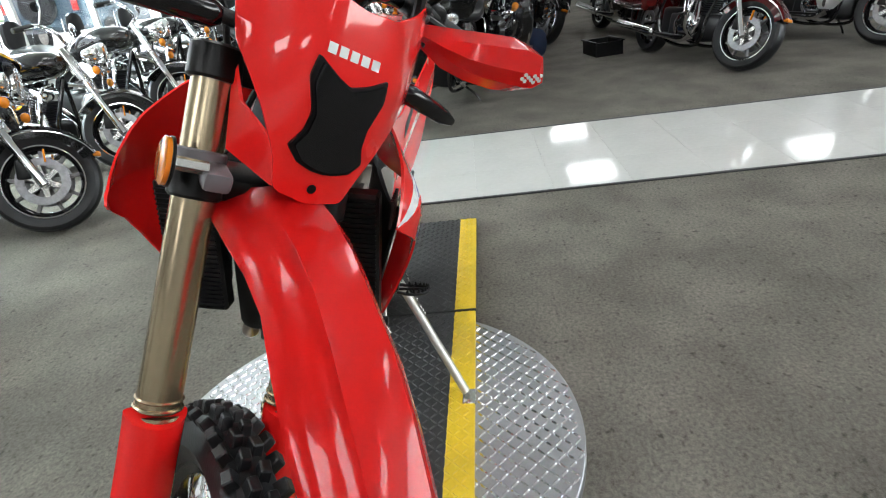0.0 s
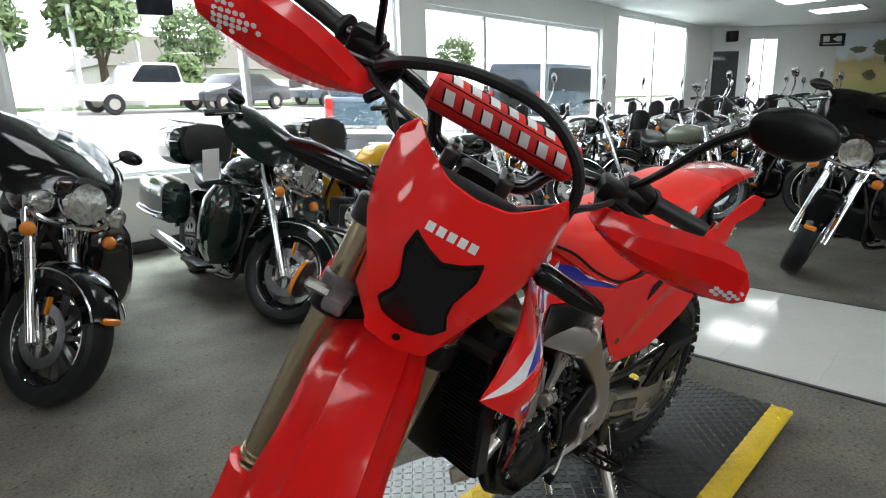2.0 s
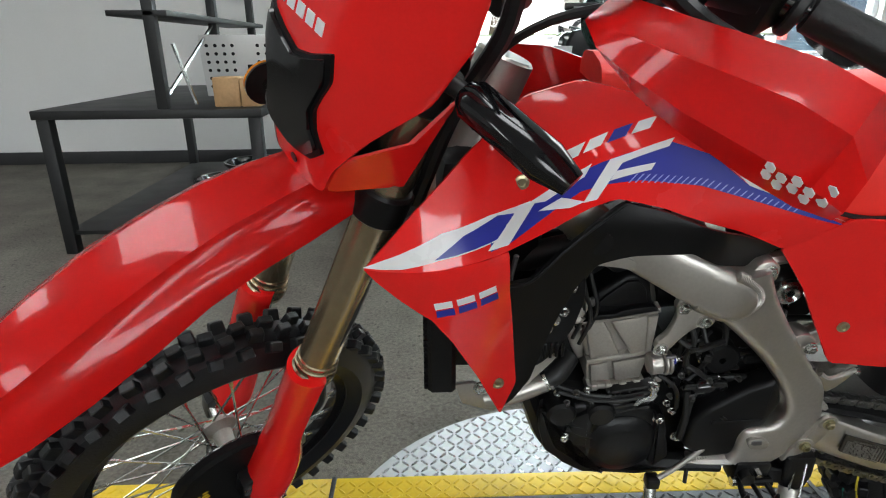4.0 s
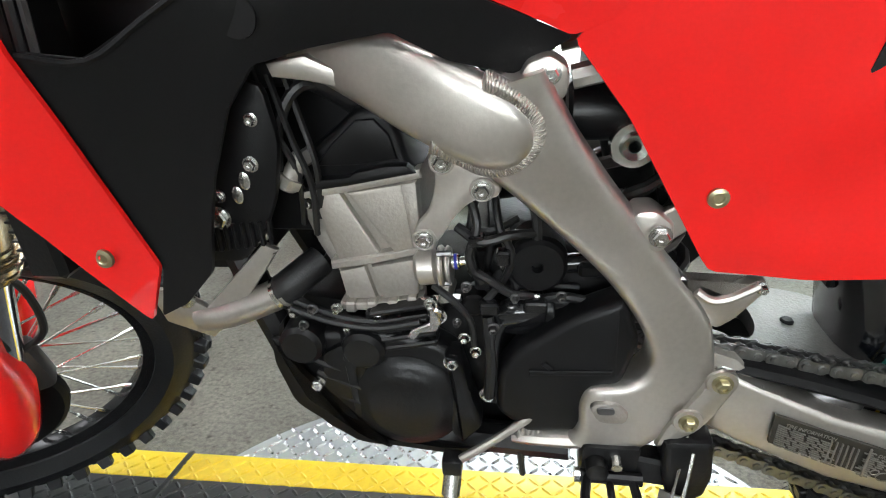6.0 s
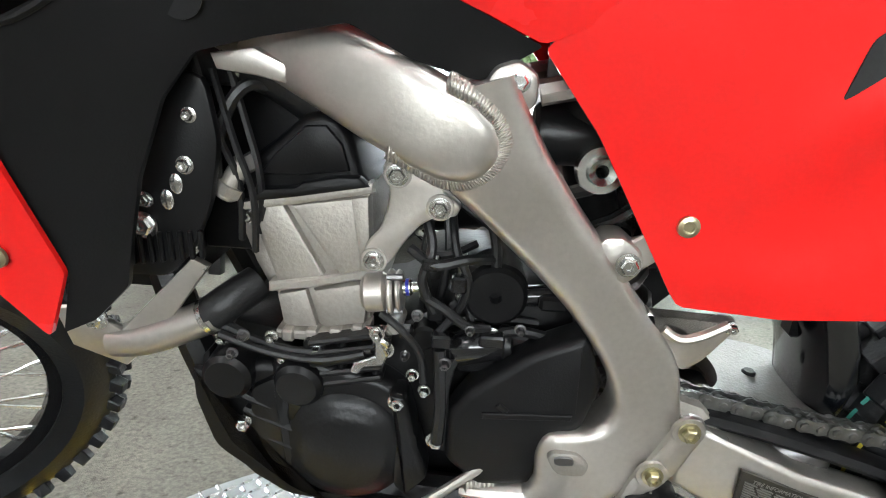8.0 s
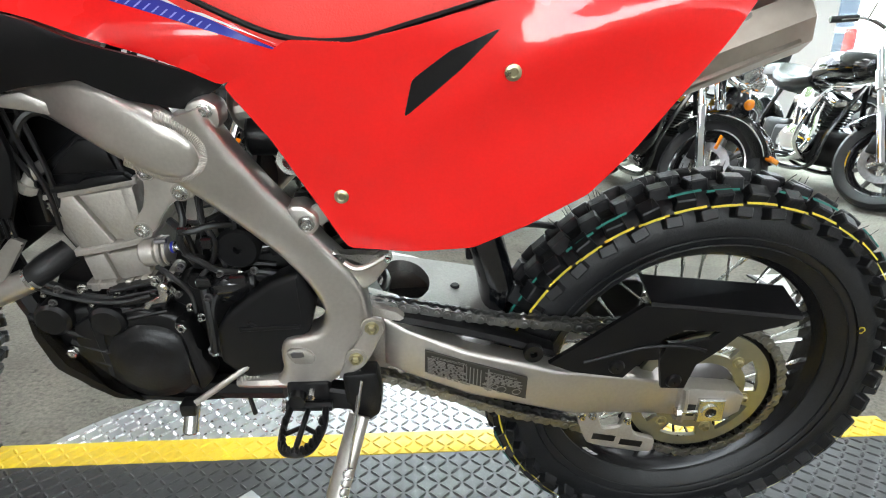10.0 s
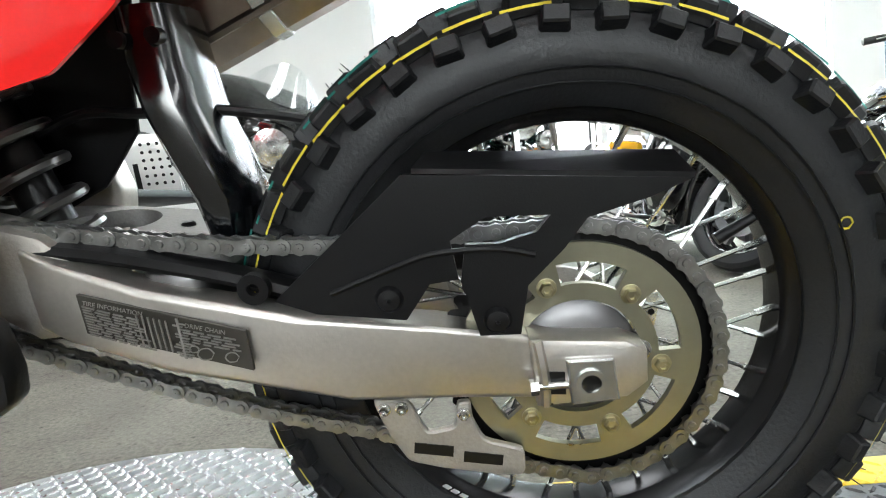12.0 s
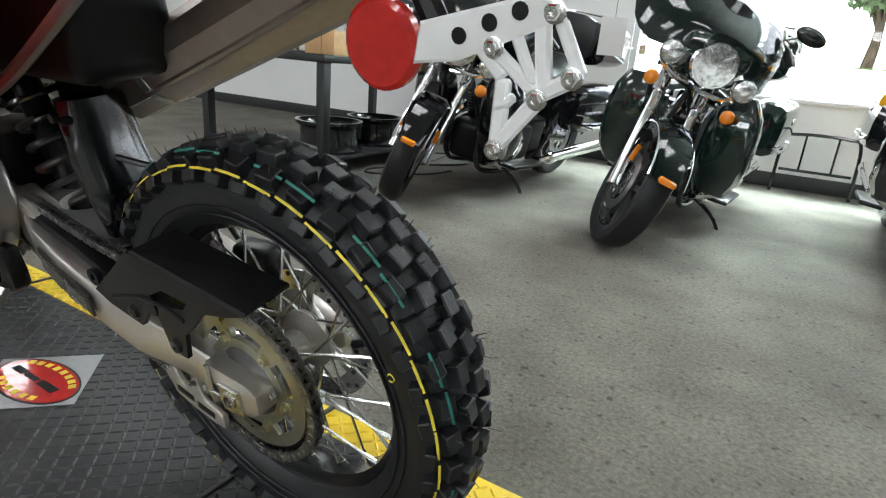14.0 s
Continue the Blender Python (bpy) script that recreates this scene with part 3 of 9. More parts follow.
def touring_bike(m, paint, label, psi=30, lean=9, fairing=True, shield=False, bags=True, top=True, lowers=True, tank=None, accent=None, cowl=None, bag_paint=None, group="touring motorcycles"):
    tank = tank or paint
    base = m @ Matrix.Rotation(radians(lean), 4, "X")
    t = thing("touring_motorcycle", label, "motorcycle", base, group=group)
    st = steer_matrix(27, -0.14, psi)
    R = 0.315
    I = Matrix.Identity(4)
    street_wheel(t, "front_tyre", 0, R, 0.13, st)
    street_wheel(t, "rear_tyre", 1.66, R, 0.15, I)
    ax = Vector((math.sin(radians(27)), 0, math.cos(radians(27))))

    def S(name, bm, material, parent=t, lb=""):
        return part(name, moved(bm, st), material, parent, lb)

    # front end
    for s in (-1, 1):
        a = Vector((0.0, s * 0.105, R))
        S("fork_slider", rod(a - ax * 0.04, a + ax * 0.36, 0.030, 0.026, 14, 0.006), M_CHROME)
        S("fork_tube", rod(a + ax * 0.36, a + ax * 0.74, 0.0245), M_CHROME)
        S("fork_cover", rod(a + ax * 0.46, a + ax * 0.60, 0.034, 0.034, 14, 0.004), M_CHROME)
        S("brake_caliper", moved(box(0.05, 0.13, s * 0.062 - 0.02, s * 0.062 + 0.02, R + 0.02, R + 0.14, 0.012), I), M_BLKM)
        S("fork_reflector", box(-0.045, -0.035, s * 0.105 - 0.012, s * 0.105 + 0.012, R + 0.11, R + 0.19, 0.003), M_AMBER)
    secs = []
    for k in range(19):
        a = radians(26 + k * 6.8)
        w = 0.088 if 2 < k < 16 else 0.076
        cx, cz, rr = -math.cos(a), math.sin(a), R + 0.035
        sec = []
        for u in (-1, -0.96, -0.7, 0, 0.7, 0.96, 1):
            d = rr - (0.085 if abs(u) == 1 else 0.03 if abs(u) > 0.9 else 0.008 if abs(u) > 0.5 else 0)
            sec.append((cx * d, u * w, R + cz * d))
        secs.append(sec)
    fb = loft(secs, caps=False, closed=False)
    bmesh.ops.solidify(fb, geom=fb.faces[:], thickness=0.004)
    S("front_fender", fb, paint)
    S("fender_trim", tube([(-(R + 0.03) * math.cos(radians(a)), 0.088, R + (R - 0.01) * math.sin(radians(a))) for a in range(28, 150, 12)], 0.005, 6, 2), M_CHROME)
    S("fender_trim", tube([(-(R + 0.03) * math.cos(radians(a)), -0.088, R + (R - 0.01) * math.sin(radians(a))) for a in range(28, 150, 12)], 0.005, 6, 2), M_CHROME)
    S("fender_tip", box(-R - 0.015, -R + 0.03, -0.04, 0.04, R + 0.135, R + 0.165, 0.01), M_AMBER, lb="amber fender tip lamp")
    S("headlamp_nacelle", moved(spin([(0.05, -0.12), (0.075, -0.06), (0.100, 0.0), (0.107, 0.035), (0.099, 0.05)], 24), Matrix.Translation((0.095, 0, 0.94)) @ Matrix.Rotation(radians(-90), 4, "Y")), M_CHROME)
    S("headlamp", moved(spin([(0.099, 0.040), (0.094, 0.050), (0.05, 0.055), (0, 0.057)], 24), Matrix.Translation((0.095, 0, 0.94)) @ Matrix.Rotation(radians(-90), 4, "Y")), M_LENS)
    S("lamp_bar", tube([(0.14, -0.20, 0.86), (0.12, -0.12, 0.825), (0.11, 0, 0.82), (0.12, 0.12, 0.825), (0.14, 0.20, 0.86)], 0.013), M_CHROME)
    for s in (-1, 1):
        S("spot_lamp", moved(spin([(0.02, -0.09), (0.045, -0.05), (0.055, 0.0), (0.049, 0.015), (0.03, 0.022), (0, 0.025)], 20), Matrix.Translation((0.08, s * 0.190, 0.905)) @ Matrix.Rotation(radians(-90), 4, "Y")), M_LENS)
        S("turn_signal", blob(0.09, s * 0.205, 0.775, 0.028, 0.034, 0.034), M_AMBER)
        S("signal_stalk", rod((0.16, s * 0.12, 0.86), (0.13, s * 0.20, 0.84), 0.010), M_CHROME)
    up, out = (0.09, 1.06) if fairing else (0.0, 1.0)
    bar = [(x, y * out, z + up) for x, y, z in ((0.52, -0.44, 1.02), (0.42, -0.30, 1.10), (0.34, -0.12, 1.09), (0.33, 0, 1.06), (0.34, 0.12, 1.09), (0.42, 0.30, 1.10), (0.52, 0.44, 1.02))]
    S("handlebar", tube(bar, 0.014), M_CHROME)
    for s in (-1, 1):
        S("grip", rod((0.44, s * 0.33 * out, 1.085 + up), (0.53, s * 0.455 * out, 1.015 + up), 0.021, seg=14, bevel=0.004), M_RUBS)
        S("lever", tube([(0.40, s * 0.28 * out, 1.09 + up), (0.40, s * 0.36 * out, 1.07 + up), (0.46, s * 0.45 * out, 1.02 + up)], 0.006, 6), M_CHROME)
        if fairing:
            S("mirror_stalk", tube([(0.41, s * 0.33, 1.18), (0.40, s * 0.37, 1.215), (0.39, s * 0.40, 1.23)], 0.007, 6), M_CHROME)
            S("mirror", moved(blob(0, 0, 0, 0.026, 0.080, 0.040), Matrix.Translation((0.39, s * 0.425, 1.245))), M_BLKG)
        else:
            S("mirror_stalk", tube([(0.40, s * 0.30, 1.10), (0.36, s * 0.36, 1.20), (0.36, s * 0.42, 1.27)], 0.007, 6), M_CHROME)
            S("mirror", moved(blob(0, 0, 0, 0.022, 0.085, 0.05), Matrix.Translation((0.36, s * 0.43, 1.30))), M_CHROME)
    if fairing:
        # bat-wing fork fairing: deep arched shell rising backwards from the lamp, hollow behind
        secs, tops = [], []
        for x, w, zt, zb in ((0.030, 0.105, 1.065, 0.985), (0.055, 0.160, 1.085, 0.945), (0.10, 0.225, 1.112, 0.915), (0.16, 0.285, 1.147, 0.905), (0.24, 0.340, 1.190, 0.925),
                             (0.32, 0.372, 1.228, 0.965), (0.39, 0.388, 1.255, 1.020), (0.44, 0.392, 1.268, 1.085), (0.470, 0.388, 1.268, 1.150)):
            sec = []
            for j in range(25):
                q = math.pi * j / 24
                c, h = math.cos(q), math.sin(q)
                sec.append((x + 0.03 * abs(c) ** 3, w * math.copysign(abs(c) ** 0.7, c), zb + (zt - zb) * h ** 0.62))
            secs.append(sec)
            tops.append([(p[0] - 0.004, p[1] * 1.01, p[2] + 0.005) for p in sec[6:19]])
        fb = loft(secs, caps=False, closed=False)
        bmesh.ops.solidify(fb, geom=fb.faces[:], thickness=0.008)
        S("fairing", fb, paint)
        S("fairing_face", loft([oval(x, 0, 1.005, w, h, 16, 2.6) for x, w, h in ((0.045, 0.10, 0.06), (0.075, 0.15, 0.085), (0.12, 0.17, 0.08))]), paint)
        if cowl:
            fc = loft(tops, caps=False, closed=False)
            bmesh.ops.solidify(fc, geom=fc.faces[:], thickness=0.004)
            S("fairing_top", fc, cowl)
        S("instrument_panel", loft([oval(0.27, 0, 1.06, 0.28, 0.09, 14), oval(0.40, 0, 1.09, 0.30, 0.10, 14)]), M_BLKP)
        hh = 0.24 if shield else 0.06
        secs = []
        for k in range(5):
            u = k / 4
            secs.append([(0.185 + 0.6 * u * hh + 0.13 * abs(a) ** 2, a * (0.27 - 0.07 * u), 1.155 - 0.075 * a * a + hh * u * (1 - 0.25 * a * a)) for a in (-1, -0.75, -0.5, -0.25, 0, 0.25, 0.5, 0.75, 1)])
        wb = loft(secs, caps=False, closed=False)
        bmesh.ops.solidify(wb, geom=wb.faces[:], thickness=0.004)
        S("windshield", wb, M_SHIELD if shield else M_SMOKE)
    # engine
    part("crankcase", join(box(0.52, 1.10, -0.15, 0.15, 0.20, 0.46, 0.05, 3), box(0.95, 1.28, -0.13, 0.13, 0.24, 0.50, 0.04, 3)), M_BLKM, t)
    for s in (-1, 1):
        part("engine_cover", moved(spin([(0.15, 0), (0.15, 0.02), (0.13, 0.04), (0.06, 0.05), (0, 0.05)], 24), Matrix.Translation((0.74, s * 0.15, 0.34)) @ Matrix.Rotation(radians(-90 * s), 4, "X") @ Matrix.Diagonal((1.4, 0.9, 1, 1))), M_CHROME, t)
    for ang, x in ((-22, 0.70), (22, 0.86)):
        rings = []
        for k in range(10):
            for zz, q in ((0.0, 0.058), (0.003, 0.078), (0.012, 0.078), (0.015, 0.058)):
                z = k * 0.021 + zz
                rings.append([(-q, -q - 0.008, z), (q, -q - 0.008, z), (q, q + 0.008, z), (-q, q + 0.008, z)])
        cyl = loft(rings)
        c = part("cylinder", moved(cyl, Matrix.Translation((x, 0, 0.46)) @ Matrix.Rotation(radians(ang), 4, "Y")), M_BLKM, t)
        part("rocker_cover", moved(box(-0.085, 0.085, -0.095, 0.095, 0.20, 0.27, 0.02, 2), Matrix.Translation((x, 0, 0.46)) @ Matrix.Rotation(radians(ang), 4, "Y")), M_CHROME, c)
        part("pushrod_tube", join(rod((x - 0.02, 0.10, 0.40), (x - 0.03 + 0.1 * math.sin(radians(ang)), 0.10, 0.64), 0.011), rod((x + 0.03, 0.105, 0.40), (x + 0.03 + 0.1 * math.sin(radians(ang)), 0.105, 0.64), 0.011)), M_CHROME, c)
    part("air_cleaner", moved(spin([(0.09, 0), (0.095, 0.02), (0.08, 0.055), (0, 0.06)], 24), Matrix.Translation((0.78, 0.10, 0.66)) @ Matrix.Rotation(radians(-90), 4, "X")), M_CHROME, t)
    part("frame_tube", tube([(0.42, 0.0, 0.78), (0.48, 0.11, 0.45), (0.56, 0.13, 0.18), (1.1, 0.13, 0.17), (1.35, 0.12, 0.4), (1.25, 0.08, 0.72)], 0.017), M_BLKG, t)
    part("frame_tube", tube([(0.42, 0.0, 0.78), (0.48, -0.11, 0.45), (0.56, -0.13, 0.18), (1.1, -0.13, 0.17), (1.35, -0.12, 0.4), (1.25, -0.08, 0.72)], 0.017), M_BLKG, t)
    for s in (-1, 1):
        part("exhaust_pipe", tube([(0.62, s * 0.12, 0.55), (0.52, s * 0.19, 0.38), (0.66, s * 0.22, 0.22), (1.1, s * 0.235, 0.23), (1.25, s * 0.24, 0.24)], 0.024), M_CHROME, t)
        part("silencer", rod((1.22, s * 0.24, 0.24), (2.02, s * 0.25, 0.29), 0.042, 0.048, 16, 0.01), M_CHROME, t)
        part("crash_bar", tube([(0.46, s * 0.08, 0.74), (0.42, s * 0.26, 0.70), (0.40, s * 0.36, 0.52), (0.46, s * 0.34, 0.34), (0.58, s * 0.14, 0.22)], 0.016), M_CHROME, t)
        part("floorboard", box(0.62, 0.98, s * 0.30 - 0.055, s * 0.30 + 0.055, 0.235, 0.26, 0.01), M_BLKP, t)
        if lowers:
            secs = []
            for k in range(7):
                z = 0.30 + 0.085 * k
                w = (0.07, 0.115, 0.13, 0.13, 0.125, 0.11, 0.06)[k]
                d = (0.04, 0.08, 0.10, 0.105, 0.10, 0.085, 0.05)[k]
                secs.append(oval(0.50 - 0.012 * k, s * 0.265, z, d, w, 18, 4, "z"))
            part("lower_fairing", loft(secs), paint, t)
        if bags:
            secs = [oval(x, s * 0.30, 0.60 + 0.01 * i, w, h, 14, 4) for i, (x, w, h) in enumerate(((1.24, 0.06, 0.10), (1.28, 0.10, 0.155), (1.5, 0.12, 0.17), (1.78, 0.12, 0.165), (1.90, 0.105, 0.14), (1.92, 0.08, 0.11)))]
            b = part("saddlebag", loft(secs), paint, t)
            if bag_paint:
                part("bag_lid", moved(loft([oval(x, s * 0.30, 0.735, w, h, 14, 4) for x, w, h in ((1.25, 0.07, 0.03), (1.30, 0.118, 0.045), (1.78, 0.126, 0.045), (1.91, 0.10, 0.03))]), Matrix.Identity(4)), bag_paint, b)
            part("bag_rail", tube([(1.26, s * 0.40, 0.52), (1.4, s * 0.43, 0.50), (1.8, s * 0.43, 0.51), (1.96, s * 0.38, 0.53), (1.98, s * 0.28, 0.55)], 0.012), M_CHROME, b)
            part("bag_latch", box(1.52, 1.62, s * 0.415 - 0.01, s * 0.415 + 0.01, 0.66, 0.70, 0.005), M_CHROME, b)
        part("rear_signal", blob(1.93, s * 0.17, 0.66, 0.03, 0.035, 0.035), M_AMBER, t)
    secs = [oval(x, 0, z, w, h, 16, 2.4) for x, z, w, h in ((0.40, 0.90, 0.06, 0.06), (0.45, 0.90, 0.12, 0.095), (0.60, 0.90, 0.165, 0.115), (0.80, 0.88, 0.16, 0.11), (0.95, 0.84, 0.10, 0.08), (1.02, 0.80, 0.05, 0.05))]
    part("fuel_tank", loft(secs), tank, t)
    part("tank_console", box(0.55, 0.86, -0.04, 0.04, 0.985, 1.01, 0.012), M_CHROME, t)
    secs = [oval(x, 0, z, w, h, 16, 2.6) for x, z, w, h in ((0.92, 0.80, 0.09, 0.05), (1.0, 0.775, 0.15, 0.06), (1.12, 0.765, 0.19, 0.065), (1.24, 0.80, 0.19, 0.085), (1.30, 0.86, 0.17, 0.075), (1.45, 0.865, 0.16, 0.07), (1.58, 0.86, 0.12, 0.06))]
    part("seat", loft(secs), M_VINYL, t)
    secs = []
    for k in range(13):
        a = radians(10 + k * 14)
        rr = R + 0.06
        secs.append([(1.66 - math.cos(a) * (rr - d), u * 0.1, R + math.sin(a) * (rr - d)) for u, d in ((-1, 0.09), (-0.95, 0.03), (-0.6, 0.005), (0, 0), (0.6, 0.005), (0.95, 0.03), (1, 0.09))])
    rb = loft(secs, caps=False, closed=False)
    bmesh.ops.solidify(rb, geom=rb.faces[:], thickness=0.004)
    part("rear_fender", rb, accent or paint, t)
    part("tail_lamp", box(2.03, 2.07, -0.06, 0.06, 0.52, 0.62, 0.014), M_REDL, t)
    for s in (-1, 1):
        part("swingarm", tube([(1.2, s * 0.09, 0.36), (1.66, s * 0.10, R)], 0.022, n=0), M_BLKG, t)
    if top:
        secs = [oval(x, 0, 1.03, w, h, 16, 4) for x, w, h in ((1.56, 0.22, 0.10), (1.60, 0.27, 0.15), (1.78, 0.28, 0.16), (1.96, 0.27, 0.15), (2.0, 0.22, 0.11))]
        b = part("top_case", loft(secs), paint, t)
        part("top_case_trim", box(1.57, 2.005, -0.285, 0.285, 1.05, 1.063, 0.004), M_CHROME, b)
        part("backrest", loft([oval(1.54, 0, z, 0.05, w, 12, 2.5, "z") for z, w in ((0.92, 0.14), (0.96, 0.19), (1.08, 0.21), (1.18, 0.18), (1.21, 0.10))]), M_VINYL, t)
        part("case_rack", tube([(1.6, -0.2, 1.20), (1.9, -0.22, 1.225), (1.98, 0, 1.225), (1.9, 0.22, 1.225), (1.6, 0.2, 1.20)], 0.008, 6), M_CHROME, b)
    else:
        part("backrest", loft([oval(1.60, 0, z, 0.035, w, 12, 2.5, "z") for z, w in ((0.92, 0.08), (0.96, 0.12), (1.06, 0.13), (1.14, 0.11), (1.17, 0.06))]), M_VINYL, t)
        part("sissy_bar", join(tube([(1.62, -0.11, 0.6), (1.66, -0.1, 0.95), (1.68, -0.08, 1.12)], 0.009, 6), tube([(1.62, 0.11, 0.6), (1.66, 0.1, 0.95), (1.68, 0.08, 1.12)], 0.009, 6)), M_CHROME, t)
    part("side_stand", tube([(0.75, -0.16, 0.2), (0.80, -0.30, 0.10), (0.80, -0.40, -0.055), (0.78, -0.46, -0.068)], 0.011, 8), M_BLKG, t)
    return t


def row_pose(xf, yf, rz):
    return pose(xf, yf, 0, 0, 0, rz) @ Matrix.Scale(1.087, 4)


touring_bike(row_pose(0.18, 2.42, 80), M_PAINTK, "black touring motorcycle with tall clear windshield, parked on its stand", shield=True, psi=34)
touring_bike(row_pose(1.56, 2.44, 84), M_PAINTG, "very dark green touring motorcycle with chrome rails and top case", psi=34)
touring_bike(row_pose(3.0, 2.5, 88), M_PAINTK, "black and yellow touring motorcycle with black top case", psi=32, tank=M_PAINTY, accent=M_PAINTY, cowl=M_PAINTY, bag_paint=M_PAINTY)
bike_k = touring_bike(row_pose(4.85, 0.13, -20), M_PAINTK, "large black touring motorcycle facing the tiled walkway", psi=25)
touring_bike(row_pose(5.45, -3.10, 12), M_PAINTR, "maroon touring motorcycle with chrome engine on the carpet", psi=25, top=False, lowers=False)
touring_bike(row_pose(5.85, -4.7, 14), M_PAINTW, "white touring motorcycle behind the maroon one", psi=25, top=False)
cru = touring_bike(row_pose(4.42, 2.72, 86), M_PAINTK, "black chrome-trimmed cruiser in the row under the windows", fairing=False, top=False, bags=False, lowers=False, psi=28, group="cruisers under the windows")
rng = random.Random(4)
for i, (x, y, a) in enumerate(((5.75, 2.75, 86), (7.05, 2.8, 88), (8.35, 2.85, 86), (9.7, 2.8, 90), (11.1, 2.9, 87), (12.5, 2.9, 89), (13.9, 2.9, 88))):
    copy_thing(cru, row_pose(x, y, a + rng.uniform(-2, 2)) @ Matrix.Rotation(radians(9), 4, "X"))
olive = touring_bike(row_pose(6.5, 1.35, 60), M_PAINTO, "olive cruiser with chrome forks amid the packed row", fairing=False, top=False, bags=False, lowers=False, psi=20, group="cruisers in the middle rows")
for i, (x, y, a) in enumerate(((7.15, 0.5, 64), (8.6, 0.6, 66), (10.0, 0.55, 64), (7.9, 1.5, 65), (9.3, 1.6, 70), (10.7, 1.5, 62), (12.2, 1.5, 66), (13.6, 1.3, 64), (11.6, 0.1, 55), (13.2, -0.2, 55))):
    copy_thing(cru if i % 2 else olive, row_pose(x, y, a) @ Matrix.Rotation(radians(9), 4, "X"))
for i, (x, y, a) in enumerate(((6.35, -0.55, -14), (7.9, -0.45, -12), (9.6, -0.55, -6), (8.9, -1.6, 4), (7.9, -4.6, 20), (8.2, -3.0, 8))):
    copy_thing(bike_k, row_pose(x, y, a) @ Matrix.Rotation(radians(9), 4, "X"))


# ---- the red off-road motorcycle on the runway ----
BIKE = Matrix.Translation((1.575, 0.032, 0.07)) @ Matrix.Rotation(radians(-2.1), 4, "Z") @ Matrix.Rotation(radians(10.4), 4, "X") @ Matrix.Translation((-1.62, 0, 0))
db = thing("off_road_motorcycle", "red off-road motorcycle with gold forks leaning on its side stand", "motorcycle", BIKE)
ST = steer_matrix(28.5, -0.116, 44)          # steering turned to the left stop
ST = Matrix.Translation((0.5, 0, 1.2)) @ Matrix.Rotation(radians(4.5), 4, "X") @ Matrix.Translation((-0.5, 0, -1.2)) @ ST


def P(name, bm, material, parent=db, label="", smooth=35):
    return part(name, bm, material, parent, label, smooth)


def S(name, bm, material, parent=db, label="", smooth=35):
    return part(name, moved(bm, ST), material, parent, label, smooth)


def bolts(rows, material=M_STEEL, r=0.009):
    for x, y, z in rows:
        P("bolt", hexbolt((x, y, z), r), material)


# -- rear wheel --
RC = Vector((1.626, 0, 0.3605))
RM = Matrix.Translation(RC)


def knobby(parent_name, R, w, n, cols, m, rim_r, separate, seg=60):
    """Knobbed tyre: casing plus rows of rubber blocks."""
    h = w / 2
    ca = R - 0.017
    tyre = P(parent_name, moved(wheel_spin([(rim_r, -h * 0.62), (rim_r + 0.022, -h * 0.90), (ca - 0.055, -h * 1.0), (ca - 0.028, -h * 0.93), (ca - 0.008, -h * 0.66), (ca, -h * 0.25), (ca, h * 0.25),
                                         (ca - 0.008, h * 0.66), (ca - 0.028, h * 0.93), (ca - 0.055, h), (rim_r + 0.022, h * 0.90), (rim_r, h * 0.62)], seg), m), M_RUB, db)
    joined = None
    for c, (y, tilt, lx, wy, rr, shift) in enumerate(cols):
        kb = box(-lx / 2, lx / 2, -wy / 2, wy / 2, -0.010, 0.013, 0.0022, 1)
        for v in kb.verts:
            if v.co.z > 0:
                v.co.x *= 0.86
                v.co.y *= 0.88
        me = mesh_of("knob", kb, M_RUB, 0) if separate else None
        for k in range(n):
            a = 2 * math.pi * (k + shift) / n
            t = m @ Matrix.Rotation(a, 4, "Y") @ Matrix.Translation((0, y, rr)) @ Matrix.Rotation(radians(tilt), 4, "X") @ Matrix.Rotation(radians(6 if k % 2 else -6), 4, "Z")
            if separate:
                o = new("knob", me)
                o.parent = tyre
                o.matrix_basis = t
            else:
                b = kb.copy()
                b.transform(t)
                me2 = bpy.data.meshes.new("tmp")
                b.to_mesh(me2)
                b.free()
                if joined is None:
                    joined = bmesh.new()
                joined.from_mesh(me2)
                bpy.data.meshes.remove(me2)
    if joined is not None:
        k = P("tread", joined, M_RUB, tyre, smooth=0)
        k["kind"] = "stuff"
    return tyre


COLS = [(-0.014, 0, 0.036, 0.026, 0.352, 0.0), (0.016, 0, 0.036, 0.026, 0.352, 0.5), (-0.043, 24, 0.034, 0.026, 0.344, 0.5), (0.043, -24, 0.034, 0.026, 0.344, 0.0),
        (-0.060, 66, 0.030, 0.020, 0.324, 0.0), (0.060, -66, 0.030, 0.020, 0.324, 0.5)]
rt = knobby("rear_tyre", 0.367, 0.124, 40, COLS, RM, 0.245, True)


